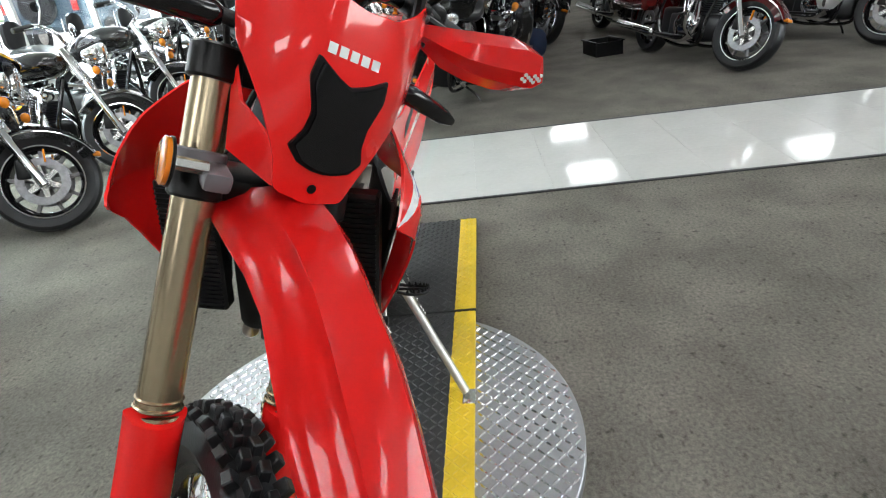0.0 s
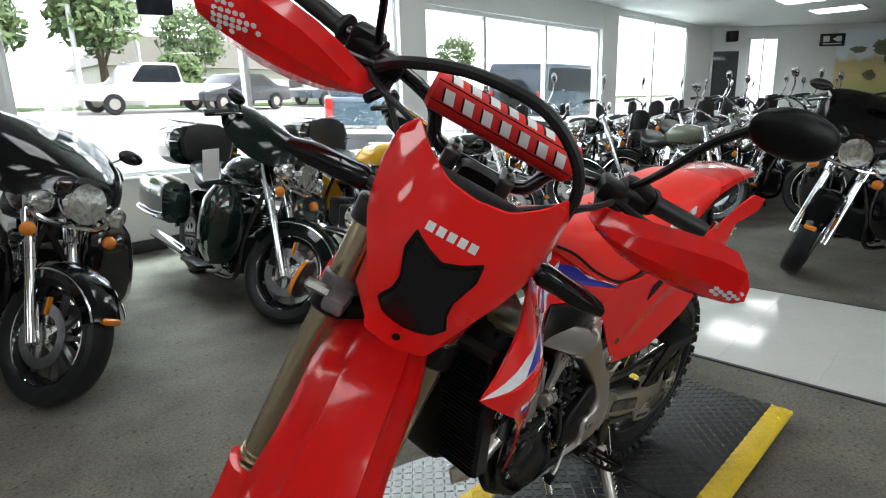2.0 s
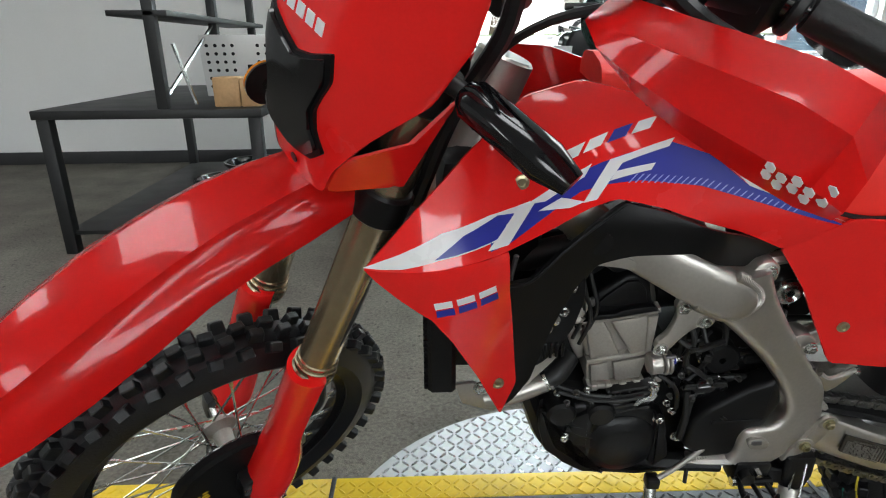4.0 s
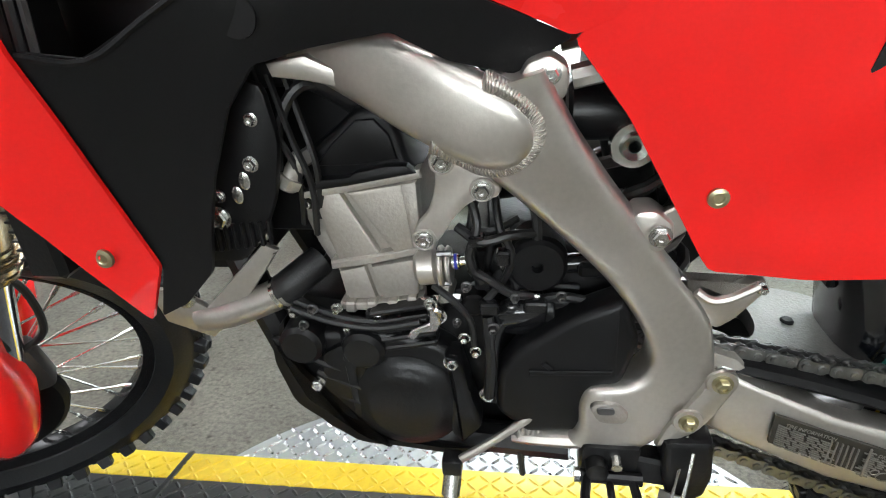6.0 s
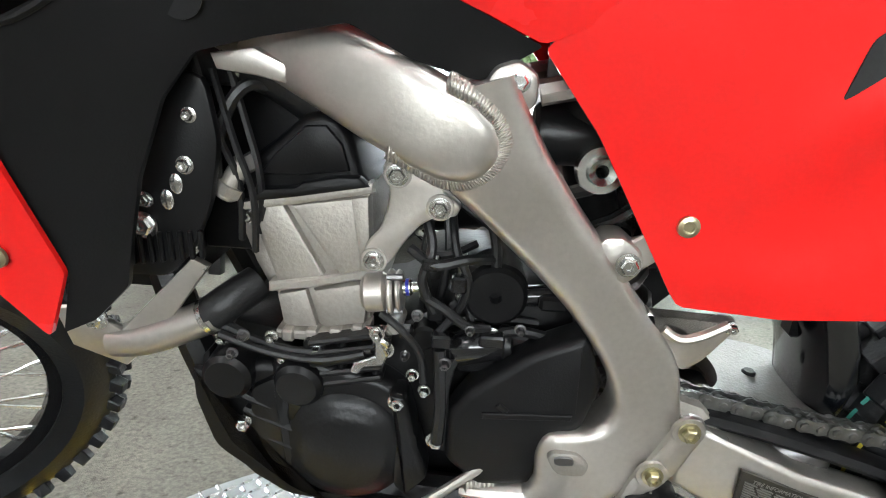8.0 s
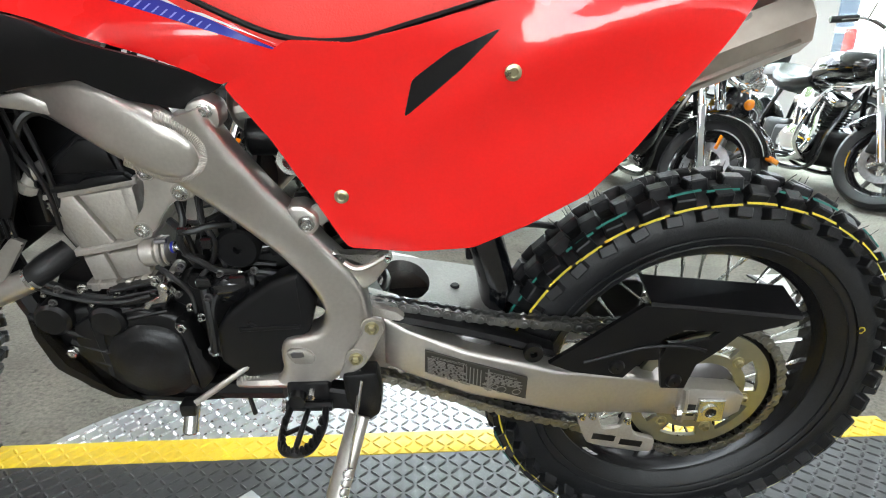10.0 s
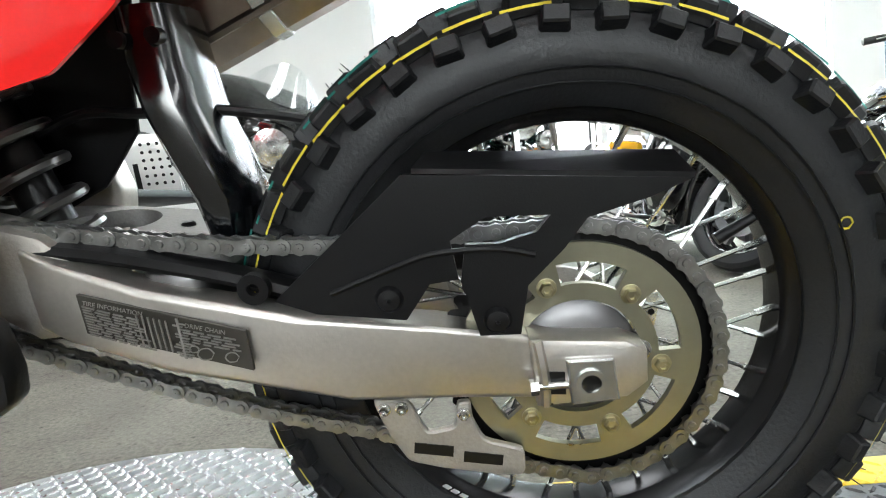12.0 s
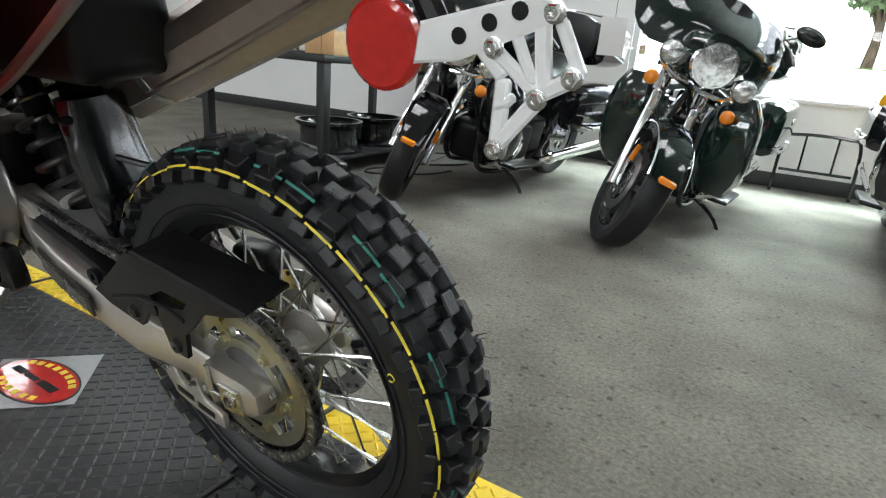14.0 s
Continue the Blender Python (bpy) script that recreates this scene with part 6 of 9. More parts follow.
P("elbow_collar", rod((0.914, -0.100, 0.600), (0.924, -0.099, 0.600), 0.019, seg=16, bevel=0.002), M_BLKM)
P("connector", box(0.842, 0.860, -0.110, -0.09, 0.624, 0.638, 0.003, 1), M_BLKP)
P("connector", box(0.948, 0.975, -0.105, -0.085, 0.640, 0.655, 0.003, 1), M_BLKP)
P("connector_pin", rod((0.926, -0.108, 0.636), (0.926, -0.104, 0.650), 0.0025, seg=6), M_STEEL)
for x, z in ((0.690, 0.598), (0.700, 0.575), (0.640, 0.592), (0.735, 0.586), (0.830, 0.566), (0.842, 0.548), (0.905, 0.618)):
    P("engine_bolt", hexbolt((x, -0.112, z), 0.005), M_STEEL)
for k, (x, z) in enumerate(((0.672, 0.53), (0.69, 0.505), (0.70, 0.478))):
    P("casing_rib", tube([(x - 0.03, -0.121, z + 0.012), (x, -0.123, z), (x + 0.03, -0.121, z - 0.012)], 0.006, 8), M_BLKM)
for k in range(5):
    P("casing_fin", moved(box(0.0, 0.075, -0.122, -0.100, -0.003, 0.003, 0.002, 1), Matrix.Translation((0.728, 0, 0.548 + 0.012 * k)) @ Matrix.Rotation(radians(-12), 4, "Y")), M_BLKM)
P("casing_boss", rod((0.717, -0.10, 0.552), (0.717, -0.130, 0.550), 0.028, 0.025, 20, 0.005), M_BLKM)
P("neutral_switch", rod((0.80, -0.10, 0.607), (0.80, -0.122, 0.600), 0.009, seg=10, bevel=0.002), M_STEEL)
P("drain_tube", tube([(0.856, -0.12, 0.60), (0.860, -0.13, 0.55), (0.858, -0.13, 0.50)], 0.0065, 8), M_RUBS)

for pts, r in (([(0.835, -0.10, 0.735), (0.846, -0.118, 0.705), (0.838, -0.122, 0.672), (0.850, -0.118, 0.640)], 0.0048),
               ([(0.862, -0.09, 0.730), (0.868, -0.112, 0.700), (0.880, -0.116, 0.672), (0.872, -0.112, 0.640), (0.850, -0.116, 0.612)], 0.0040),
               ([(0.838, -0.118, 0.655), (0.858, -0.126, 0.648), (0.880, -0.122, 0.630), (0.902, -0.112, 0.622)], 0.0046),
               ([(0.826, -0.112, 0.700), (0.850, -0.124, 0.690), (0.878, -0.118, 0.694), (0.902, -0.104, 0.690)], 0.0050),
               ([(0.800, -0.120, 0.636), (0.822, -0.128, 0.622), (0.838, -0.124, 0.596), (0.842, -0.126, 0.566)], 0.0038),
               ([(0.640, -0.118, 0.600), (0.690, -0.122, 0.586), (0.740, -0.123, 0.582), (0.784, -0.122, 0.592)], 0.0042),
               ([(0.905, -0.105, 0.612), (0.930, -0.112, 0.622), (0.955, -0.108, 0.616), (0.972, -0.098, 0.606)], 0.0052)):
    P("harness", tube(pts, r, 8), M_RUBS)
for x, z, w, h in ((0.846, 0.690, 0.008, 0.006), (0.872, 0.672, 0.007, 0.008), (0.858, 0.612, 0.010, 0.007), (0.905, 0.616, 0.012, 0.006), (0.824, 0.618, 0.006, 0.006)):
    P("cable_clip", box(x - w, x + w, -0.128, -0.114, z - h, z + h, 0.002, 1), M_BLKG)
for x, z, r in ((0.835, 0.640, 0.0042), (0.862, 0.590, 0.0048), (0.884, 0.628, 0.0036), (0.930, 0.632, 0.0040), (0.824, 0.596, 0.0036), (0.655, 0.585, 0.0042), (0.668, 0.606, 0.0046)):
    P("fastener", hexbolt((x, -0.126, z), r), M_DARKC)
P("pump_body", moved(spin([(0.026, 0), (0.026, 0.016), (0.022, 0.022), (0.012, 0.026), (0, 0.027)], 24), Matrix.Translation((0.884, -0.092, 0.592)) @ Matrix.Rotation(radians(90), 4, "X") @ Matrix.Diagonal((1.25, 0.8, 1, 1))), M_BLKG)

# -- shock absorber --
sa0, sa1 = Vector((0.985, 0.01, 0.80)), Vector((1.085, 0.01, 0.43))
P("shock_body", rod(sa0, sa1, 0.026, 0.024, 18, 0.004), M_BLKM)
ax = (sa1 - sa0).normalized()
u = ax.cross(Vector((0, 1, 0))).normalized()
v = ax.cross(u)
coil = [sa0.lerp(sa1, 0.12 + 0.72 * k / 96) + 0.043 * (math.cos(k * 2 * math.pi / 14) * u + math.sin(k * 2 * math.pi / 14) * v) for k in range(97)]
P("shock_spring", tube(coil, 0.0072, 8, 1), mat("dark_spring", (0.17, 0.165, 0.16), 0.28, 0.8, var=0.06), db, "dark grey coil spring")
P("shock_reservoir", rod((0.93, -0.06, 0.80), (1.02, -0.06, 0.80), 0.028, seg=18, bevel=0.004), M_BLKM)
P("shock_mount", moved(wheel_spin([(0.006, -0.098), (0.012, -0.102), (0.014, -0.095), (0.021, -0.095), (0.023, -0.088), (0.006, -0.07)], 24), Matrix.Translation((0.990, 0, 0.776))), M_STEEL)
# added black backing that keeps the space round the shock dark
P("inner_wall", prism([(1.00, 0.56), (1.03, 0.80), (1.19, 0.80), (1.165, 0.70), (1.155, 0.63), (1.10, 0.57), (1.05, 0.55)], 0.050, 0.058, 0.002, 1), M_BLKP, db, "black plastic inner wall beside the shock")
P("linkage", prism([(1.05, 0.44), (1.14, 0.48), (1.17, 0.45), (1.09, 0.39)], -0.03, 0.03, 0.006, 2), M_CAST)
# black mud flap in front of the rear tyre
secs = []
for k, (x, z, w, d) in enumerate(((1.238, 0.745, 0.055, 0.032), (1.240, 0.70, 0.060, 0.033), (1.246, 0.65, 0.064, 0.031), (1.262, 0.60, 0.066, 0.031), (1.276, 0.555, 0.062, 0.030), (1.276, 0.510, 0.055, 0.022))):
    secs.append(oval(x, 0, z, d, w, 16, 2.6, "z"))
fl = P("mud_flap", loft(secs), mat("black_gloss_flap", (0.002, 0.0025, 0.0035), 0.16, var=0.05, coat=0.0, spec=1.0), db, "glossy black moulded mud flap")
for s in (-1, 1):
    P("flap_bolt", rod((1.238 - 0.018 * s, -0.05, 0.715), (1.238 - 0.018 * s, -0.063, 0.715), 0.008, seg=12), M_BLKM, fl)
P("brake_hose", tube([(1.06, 0.02, 0.640), (1.13, 0.0, 0.655), (1.20, -0.01, 0.648), (1.29, 0.0, 0.640), (1.40, 0.05, 0.600), (1.46, 0.07, 0.50)], 0.0058, 8), M_RUBS)
P("hose_clip", box(1.226, 1.242, -0.03, -0.005, 0.590, 0.650, 0.003, 1), M_BLKP)
# cast web between the swingarm's beams, with the round opening that the shock passes through
rings = []
for outer, up in ((0, -0.022), (0, 0), (1, 0), (1, -0.022), (0, -0.022)):
    ring = []
    for k in range(32):
        q = 2 * math.pi * k / 32
        c, d = math.cos(q), math.sin(q)
        if outer:
            x, y = 1.165 + 0.122 * math.copysign(abs(c) ** 0.3, c), 0.005 + 0.082 * math.copysign(abs(d) ** 0.3, d)
        else:
            x, y = 1.128 + 0.043 * c, 0.008 + 0.064 * d
        ring.append((x, y, 0.548 - 0.16 * (x - 1.05) + up))
    rings.append(ring)
web = P("swingarm_web", loft(rings, caps=False), mat("dull_cast_web", (0.24, 0.23, 0.22), 0.5, 0.7, var=0.2, scale=12, bump=0.3, bscale=260), db, "grey cast swingarm web with a round opening")
P("shock_clevis", box(1.065, 1.195, -0.075, 0.085, 0.425, 0.478, 0.012, 2), M_BLKM)
P("web_plug", rod((1.213, 0.005, 0.515), (1.213, 0.005, 0.526), 0.008, seg=12, bevel=0.002), M_BLKM, web)
# -- foot controls and stand --
P("shift_lever", tube([(0.905, -0.135, 0.478), (0.860, -0.150, 0.450), (0.820, -0.158, 0.424)], 0.005, 10), M_ALU)
P("shift_toe", rod((0.818, -0.145, 0.424), (0.814, -0.170, 0.380), 0.011, 0.011, 14, 0.003), M_STEEL)
P("shift_pinch", box(0.805, 0.828, -0.168, -0.145, 0.410, 0.432, 0.004), M_BLKM)
P("drain_hose", tube([(0.885, -0.12, 0.44), (0.892, -0.125, 0.415), (0.897, -0.125, 0.375)], 0.004, 6), M_RUBS)
for k in range(1):
    pg = P("footpeg", tube([(0.966, -0.165, 0.428), (0.961, -0.205, 0.424), (0.967, -0.248, 0.428), (0.986, -0.266, 0.436), (1.006, -0.250, 0.428), (1.016, -0.205, 0.422), (1.014, -0.165, 0.424)], 0.0052, 8, closed=True), M_BLKM, db, "black toothed footpeg")
    P("peg_rib", join(rod((0.990, -0.165, 0.422), (0.986, -0.264, 0.434), 0.0042), rod((0.962, -0.222, 0.425), (0.988, -0.205, 0.424), 0.0036), rod((1.014, -0.222, 0.423), (0.988, -0.205, 0.424), 0.0036)), M_BLKM, pg)
    for j in range(14):
        a = math.pi * (j + 0.5) / 14
        P("peg_tooth", moved(spin([(0.0055, 0), (0.0025, 0.010), (0, 0.010)], 6), Matrix.Translation((0.988 - 0.026 * math.cos(a), -0.185 - 0.080 * math.sin(a) ** 0.7, 0.427 + 0.008 * math.sin(a)))), M_BLKM, pg)
P("peg_mount", join(box(0.958, 1.022, -0.160, -0.12, 0.408, 0.462, 0.008, 2), rod((0.975, -0.175, 0.440), (0.975, -0.13, 0.440), 0.012, seg=14), rod((0.955, -0.165, 0.426), (1.024, -0.165, 0.424), 0.0075, seg=10), prism([(1.01, 0.450), (1.06, 0.440), (1.06, 0.405), (1.01, 0.410)], -0.158, -0.130, 0.004, 1)), M_BLKM)
P("peg_pin", rod((0.958, -0.165, 0.426), (0.952, -0.165, 0.426), 0.008, seg=10), M_STEEL, pg)
P("peg_pin", rod((0.995, -0.158, 0.448), (0.995, -0.172, 0.446), 0.006, seg=10), M_STEEL, pg)
P("stand_bracket", prism([(1.040, 0.478), (1.092, 0.482), (1.098, 0.430), (1.093, 0.402), (1.075, 0.388), (1.055, 0.394), (1.046, 0.42)], -0.164, -0.130, 0.008, 2, n=2, k=0.15), M_BLKM)
sd = P("side_stand", tube([(1.062, -0.165, 0.405), (1.020, -0.255, 0.285), (0.975, -0.345, 0.165), (0.945, -0.405, 0.085)], 0.0125, 12, flat=(1.35, 0.9)), M_ALU, db, "bare aluminium side stand leg")
P("stand_foot", moved(box(-0.035, 0.035, -0.022, 0.022, -0.006, 0.006, 0.004), Matrix.Translation((0.938, -0.416, 0.070)) @ Matrix.Rotation(radians(-11), 4, "X")), M_STEEL, sd)
P("stand_spring", join(rod((1.069, -0.170, 0.474), (1.048, -0.222, 0.355), 0.0022, seg=6), tube([(1.048 - 0.010 * k / 20 + 0.006 * math.cos(k * 1.3), -0.222 - 0.030 * k / 20, 0.355 - 0.045 * k / 20 + 0.006 * math.sin(k * 1.3)) for k in range(24)], 0.0018, 5, 2)), M_STEEL, sd)
P("stand_cable", tube([(1.068, -0.150, 0.495), (1.055, -0.175, 0.40), (1.035, -0.225, 0.30)], 0.0022, 5), M_STEEL)

# -- bodywork --
def lat_sh(x, z):
    y = 0.142 + 0.14 * math.exp(-((x - 0.44) / 0.17) ** 2)
    y -= (z - 0.93) * 0.42 if z > 0.93 else (0.93 - z) * 0.17
    return -y


def lat_sp(x, z):
    d = z - (0.785 + (x - 1.091) * 0.86 - 0.86 * max(0, x - 1.091) ** 2)          # height over the swage line
    on = min(1, max(0, (x - 1.06) / 0.10)) * min(1, max(0, (1.50 - x) / 0.12))
    relief = on * (0.0065 * math.exp(-(d / 0.030) ** 2) - 0.007 * math.exp(-((d + 0.075) / 0.05) ** 2)) + 0.006 * math.exp(-((x - 1.11) / 0.06) ** 2 - ((z - 0.70) / 0.025) ** 2)
    return -(0.137 + 0.15 * (x - 1.057) + 0.06 * (z - 0.67) - 0.25 * max(0, z - 0.93) ** 1.2 - 0.05 * max(0, x - 1.5) + relief)


LOW = [(0.352, 0.925), (0.397, 0.935), (0.460, 0.942), (0.523, 0.946), (0.590, 0.952), (0.636, 0.961), (0.677, 0.965), (0.743, 0.947), (0.774, 0.936), (0.852, 0.911), (0.884, 0.898), (0.927, 0.878)]
BAND = LOW + [(1.007, 0.914), (0.927, 0.957), (0.855, 0.994), (0.768, 1.049), (0.70, 1.086), (0.62, 1.110), (0.54, 1.105), (0.47, 1.055), (0.41, 0.995)]
SPEAR = [(0.352, 0.925), (0.397, 0.935), (0.460, 0.942), (0.523, 0.945), (0.527, 0.890), (0.535, 0.838), (0.545, 0.760), (0.554, 0.691), (0.533, 0.633), (0.493, 0.745), (0.477, 0.782), (0.457, 0.826), (0.432, 0.866), (0.366, 0.912)]
BLACK = [(0.523, 0.892), (0.558, 0.882), (0.640, 0.934), (0.687, 0.957), (0.743, 0.947), (0.776, 0.937), (0.852, 0.911), (0.884, 0.897), (0.927, 0.877), (0.88, 0.850), (0.829, 0.865), (0.785, 0.889), (0.711, 0.876), (0.662, 0.864), (0.634, 0.828), (0.608, 0.765), (0.594, 0.715), (0.582, 0.665), (0.556, 0.637), (0.535, 0.630), (0.551, 0.688), (0.533, 0.828)]
SIDE = [(0.927, 0.876), (0.976, 0.813), (1.059, 0.671), (1.141, 0.671), (1.219, 0.682), (1.285, 0.719), (1.351, 0.765), (1.394, 0.823), (1.436, 0.892), (1.469, 0.950), (1.489, 0.992), (1.512, 1.022), (1.66, 1.045), (1.70, 1.078), (1.62, 1.098), (1.532, 1.076), (1.427, 1.034), (1.292, 0.993), (1.151, 0.949), (1.078, 0.929), (1.007, 0.930)]
lat_bk = lambda x, z: lat_sh(x, z) + 0.010 - 0.036 * math.exp(-((x - 0.80) / 0.085) ** 2)
shr = P("shroud", panel(BAND, lat_sh, 0.005, 0.022, n=2, k=0.12), M_RED, db, "red plastic radiator shroud with blue and white graphics")
P("shroud", mirrored(panel(BAND, lat_sh, 0.005, 0.03, n=2, k=0.12)), M_RED, db, "red plastic radiator shroud")
spear = P("shroud_spear", panel(SPEAR, lambda x, z: lat_sh(x, z) - 0.001, 0.005, 0.022, n=2, k=0.06), M_RED)
P("shroud_spear", mirrored(panel(SPEAR, lambda x, z: lat_sh(x, z) - 0.001, 0.005, 0.03, n=2, k=0.06)), M_RED)
bkp = P("radiator_cover", panel(BLACK, lat_bk, 0.006, 0.025, n=2, k=0.08), M_BLKP, db, "matt black plastic radiator side cover")
P("radiator_cover", mirrored(panel(BLACK, lat_bk, 0.006, 0.04, n=2, k=0.08)), M_BLKP)
P("cover_hole", moved(spin([(0.017, 0), (0.017, 0.001), (0.012, 0.001), (0, 0.0008)], 24), Matrix.Translation((0.660, lat_bk(0.660, 0.903) - 0.0002, 0.903)) @ Matrix.Rotation(radians(90), 4, "X")), M_BLKM, bkp)
P("cover_ridge", tube([(x, lat_bk(x, z) - 0.001, z) for x, z in ((0.525, 0.889), (0.560, 0.880), (0.60, 0.906), (0.642, 0.932), (0.688, 0.955))], 0.003, 6, 4), M_BLKP, bkp)
for s in (-1, 1):
    rd = P("radiator", box(0.425, 0.465, s * 0.15 - 0.055, s * 0.15 + 0.055, 0.68, 0.95, 0.006, 1), M_BLKM)
    fm = mesh_of("fin", box(-0.003, 0.003, -0.05, 0.05, -0.0012, 0.0012), M_BLKM, 0)
    for k in range(26):
        o = new("fin", fm)
        o.parent = rd
        o.matrix_basis = Matrix.Translation((0.4225, s * 0.15, 0.69 + k * 0.0098))
for k in range(7):
    P("louvre", tube([(0.462 + k * 0.011, lat_bk(0.5, 0.89) + 0.03, 0.872), (0.470 + k * 0.011, lat_bk(0.5, 0.91) + 0.03, 0.925)], 0.0035, 6, 0), mat("grey_radiator_fin", (0.045, 0.045, 0.047), 0.45, 0.3, var=0.1))
sp_l = P("side_panel", panel(SIDE, lat_sp, 0.005, 0.014, n=2, k=0.08), M_RED, db, "red plastic side panel with seat-line step", smooth=60)
RSIDE = [(0.927, 0.876), (0.976, 0.813), (1.059, 0.671), (1.12, 0.72), (1.12, 0.935), (1.007, 0.930)]
P("side_panel", mirrored(panel(RSIDE, lat_sp, 0.005, 0.04, n=2, k=0.08)), M_RED)
VENT = [(1.134, 0.849), (1.143, 0.892), (1.185, 0.925), (1.237, 0.949), (1.196, 0.905)]
P("vent_insert", panel(VENT, lambda x, z: lat_sp(x, z) - 0.0012, 0.002, 0.03, n=2, k=0.1), M_BLKM, sp_l, "black vent recess")
for x, z in ((1.055, 0.745), (1.251, 0.905), (1.407, 1.030)):
    bs = P("panel_screw", moved(spin([(0.0095, 0), (0.009, 0.0025), (0.0055, 0.0035), (0.0045, 0.003), (0.0040, 0.0016), (0, 0.0014)], 18), Matrix.Translation((x, lat_sp(x, z), z)) @ Matrix.Rotation(radians(90), 4, "X")), M_GOLDS, sp_l)
for x, z in ((0.523, 0.714), (0.538, 1.016)):
    P("panel_screw", moved(spin([(0.0095, 0), (0.009, 0.0025), (0.0055, 0.0035), (0.0045, 0.003), (0.0040, 0.0016), (0, 0.0014)], 18), Matrix.Translation((x, lat_sh(x, z) - 0.001, z)) @ Matrix.Rotation(radians(90), 4, "X")), M_GOLDS, shr)


def decal(pts, lat, off, material, parent, name, k=0.0):
    return P(name, panel(pts, lambda x, z: lat(x, z) - off, 0.0006, 0.022, n=2 if k else 0, k=k), material, parent, smooth=40)


decal([(0.500, 0.951), (0.524, 0.954), (0.622, 0.984), (0.663, 0.985), (0.708, 0.984), (0.793, 0.973), (0.882, 0.949), (1.007, 0.9145), (0.927, 0.948), (0.859, 0.972), (0.807, 1.010), (0.749, 1.028), (0.645, 1.011), (0.557, 0.993), (0.500, 0.976)], lat_sh, 0.0006, M_BLUE, shr, "blue_graphic")
decal([(0.352, 0.927), (0.374, 0.941), (0.443, 0.978), (0.498, 0.990), (0.550, 0.992), (0.530, 0.965), (0.508, 0.961), (0.439, 0.950), (0.400, 0.938)], lat_sh, 0.0008, M_WHITE, shr, "white_flash")
decal([(0.436, 0.951), (0.508, 0.963), (0.529, 0.985), (0.508, 0.988), (0.468, 0.974)], lat_sh, 0.0014, M_BLUE, shr, "blue_bar")
decal([(0.807, 1.010), (0.844, 0.985), (0.927, 0.951), (0.995, 0.925), (0.859, 0.972), (0.822, 1.004)], lat_sh, 0.0012, M_WHITE, shr, "white_flash")
# bold slanting graphic as plain white shapes
for q in ([(0.497, 0.953), (0.522, 0.953), (0.557, 0.990), (0.535, 0.992)], [(0.545, 0.990), (0.636, 1.013), (0.626, 1.000), (0.570, 0.986)], [(0.561, 0.978), (0.606, 0.969), (0.627, 0.971), (0.593, 0.984)],
          [(0.625, 0.970), (0.645, 0.970), (0.690, 1.018), (0.663, 1.014)], [(0.690, 1.018), (0.753, 1.033), (0.746, 1.023), (0.681, 1.008)], [(0.672, 0.999), (0.728, 1.004), (0.722, 0.996), (0.664, 0.989)]):
    decal(q, lat_sh, 0.0014, M_WHITE, shr, "white_bar")
for k, (x, mm) in enumerate(((0.557, M_WHITE), (0.590, M_WHITE), (0.623, M_WHITE), (0.658, M_BLUE), (0.692, M_WHITE))):
    z = 1.015 + 0.19 * (x - 0.557)
    decal([(x, z), (x + 0.026, z + 0.005), (x + 0.036, z + 0.019), (x + 0.010, z + 0.014)], lat_sh, 0.0012, mm, shr, "number_bar")
def hatch_low(x):
    for (x0, z0), (x1, z1) in (((0.66, 0.985), (0.793, 0.973)), ((0.793, 0.973), (0.882, 0.949)), ((0.882, 0.949), (1.01, 0.9135))):
        if x <= x1:
            return z0 + (z1 - z0) * (x - x0) / (x1 - x0)
    return 0.9135


for k in range(26):
    x = 0.690 + 0.0092 * k
    z = hatch_low(x) + 0.0008
    h = 0.012 - 0.00025 * k
    decal([(x, z), (x + 0.0022, z - 0.0002), (x + 0.0022 + h, z + h * 0.8), (x + h, z + h * 0.8)], lat_sh, 0.0010, M_HATCH, shr, "hatch_line")
lg = lambda x, z: lat_sh(x, z) - 0.001
for k in range(3):
    x = 0.436 + 0.0265 * k
    z = 0.8835 + 0.0043 * k
    decal([(x, z), (x + 0.021, z + 0.0035), (x + 0.019, z + 0.0135), (x - 0.002, z + 0.010)], lg, 0.0006, M_WHITE, spear, "white_bar")
    decal([(x + 0.002, z - 0.0125), (x + 0.024, z - 0.009), (x + 0.022, z + 0.0015), (x + 0.001, z - 0.002)], lg, 0.0006, M_BLUE, spear, "blue_bar")

# seat
secs = []
for x, zb, zt, w, wt in ((0.66, 1.085, 1.118, 0.060, 0.7), (0.74, 1.058, 1.114, 0.105, 0.62), (0.85, 0.99, 1.100, 0.128, 0.6), (0.93, 0.952, 1.088, 0.134, 0.62), (1.005, 0.926, 1.082, 0.134, 0.66), (1.08, 0.926, 1.080, 0.134, 0.7), (1.18, 0.953, 1.086, 0.135, 0.74), (1.30, 0.99, 1.100, 0.136, 0.78), (1.434, 1.03, 1.114, 0.135, 0.82), (1.56, 1.075, 1.120, 0.128, 0.85), (1.62, 1.098, 1.119, 0.11, 0.85)):
    zb -= 0.012 if x > 0.9 else 0.004
    h = zt - zb
    secs.append([(x, -w, zb), (x, -w * 0.99, zb + h * 0.45), (x, -w * (wt + 1) / 2, zb + h * 0.80), (x, -w * wt * 0.9, zt - h * 0.03), (x, 0, zt + 0.004), (x, w * wt * 0.9, zt - h * 0.03), (x, w * (wt + 1) / 2, zb + h * 0.80), (x, w * 0.99, zb + h * 0.45), (x, w, zb), (x, 0, zb)])
seat = P("seat", loft(secs), M_REDS, db, "red vinyl seat with white lettering blocks", smooth=50)
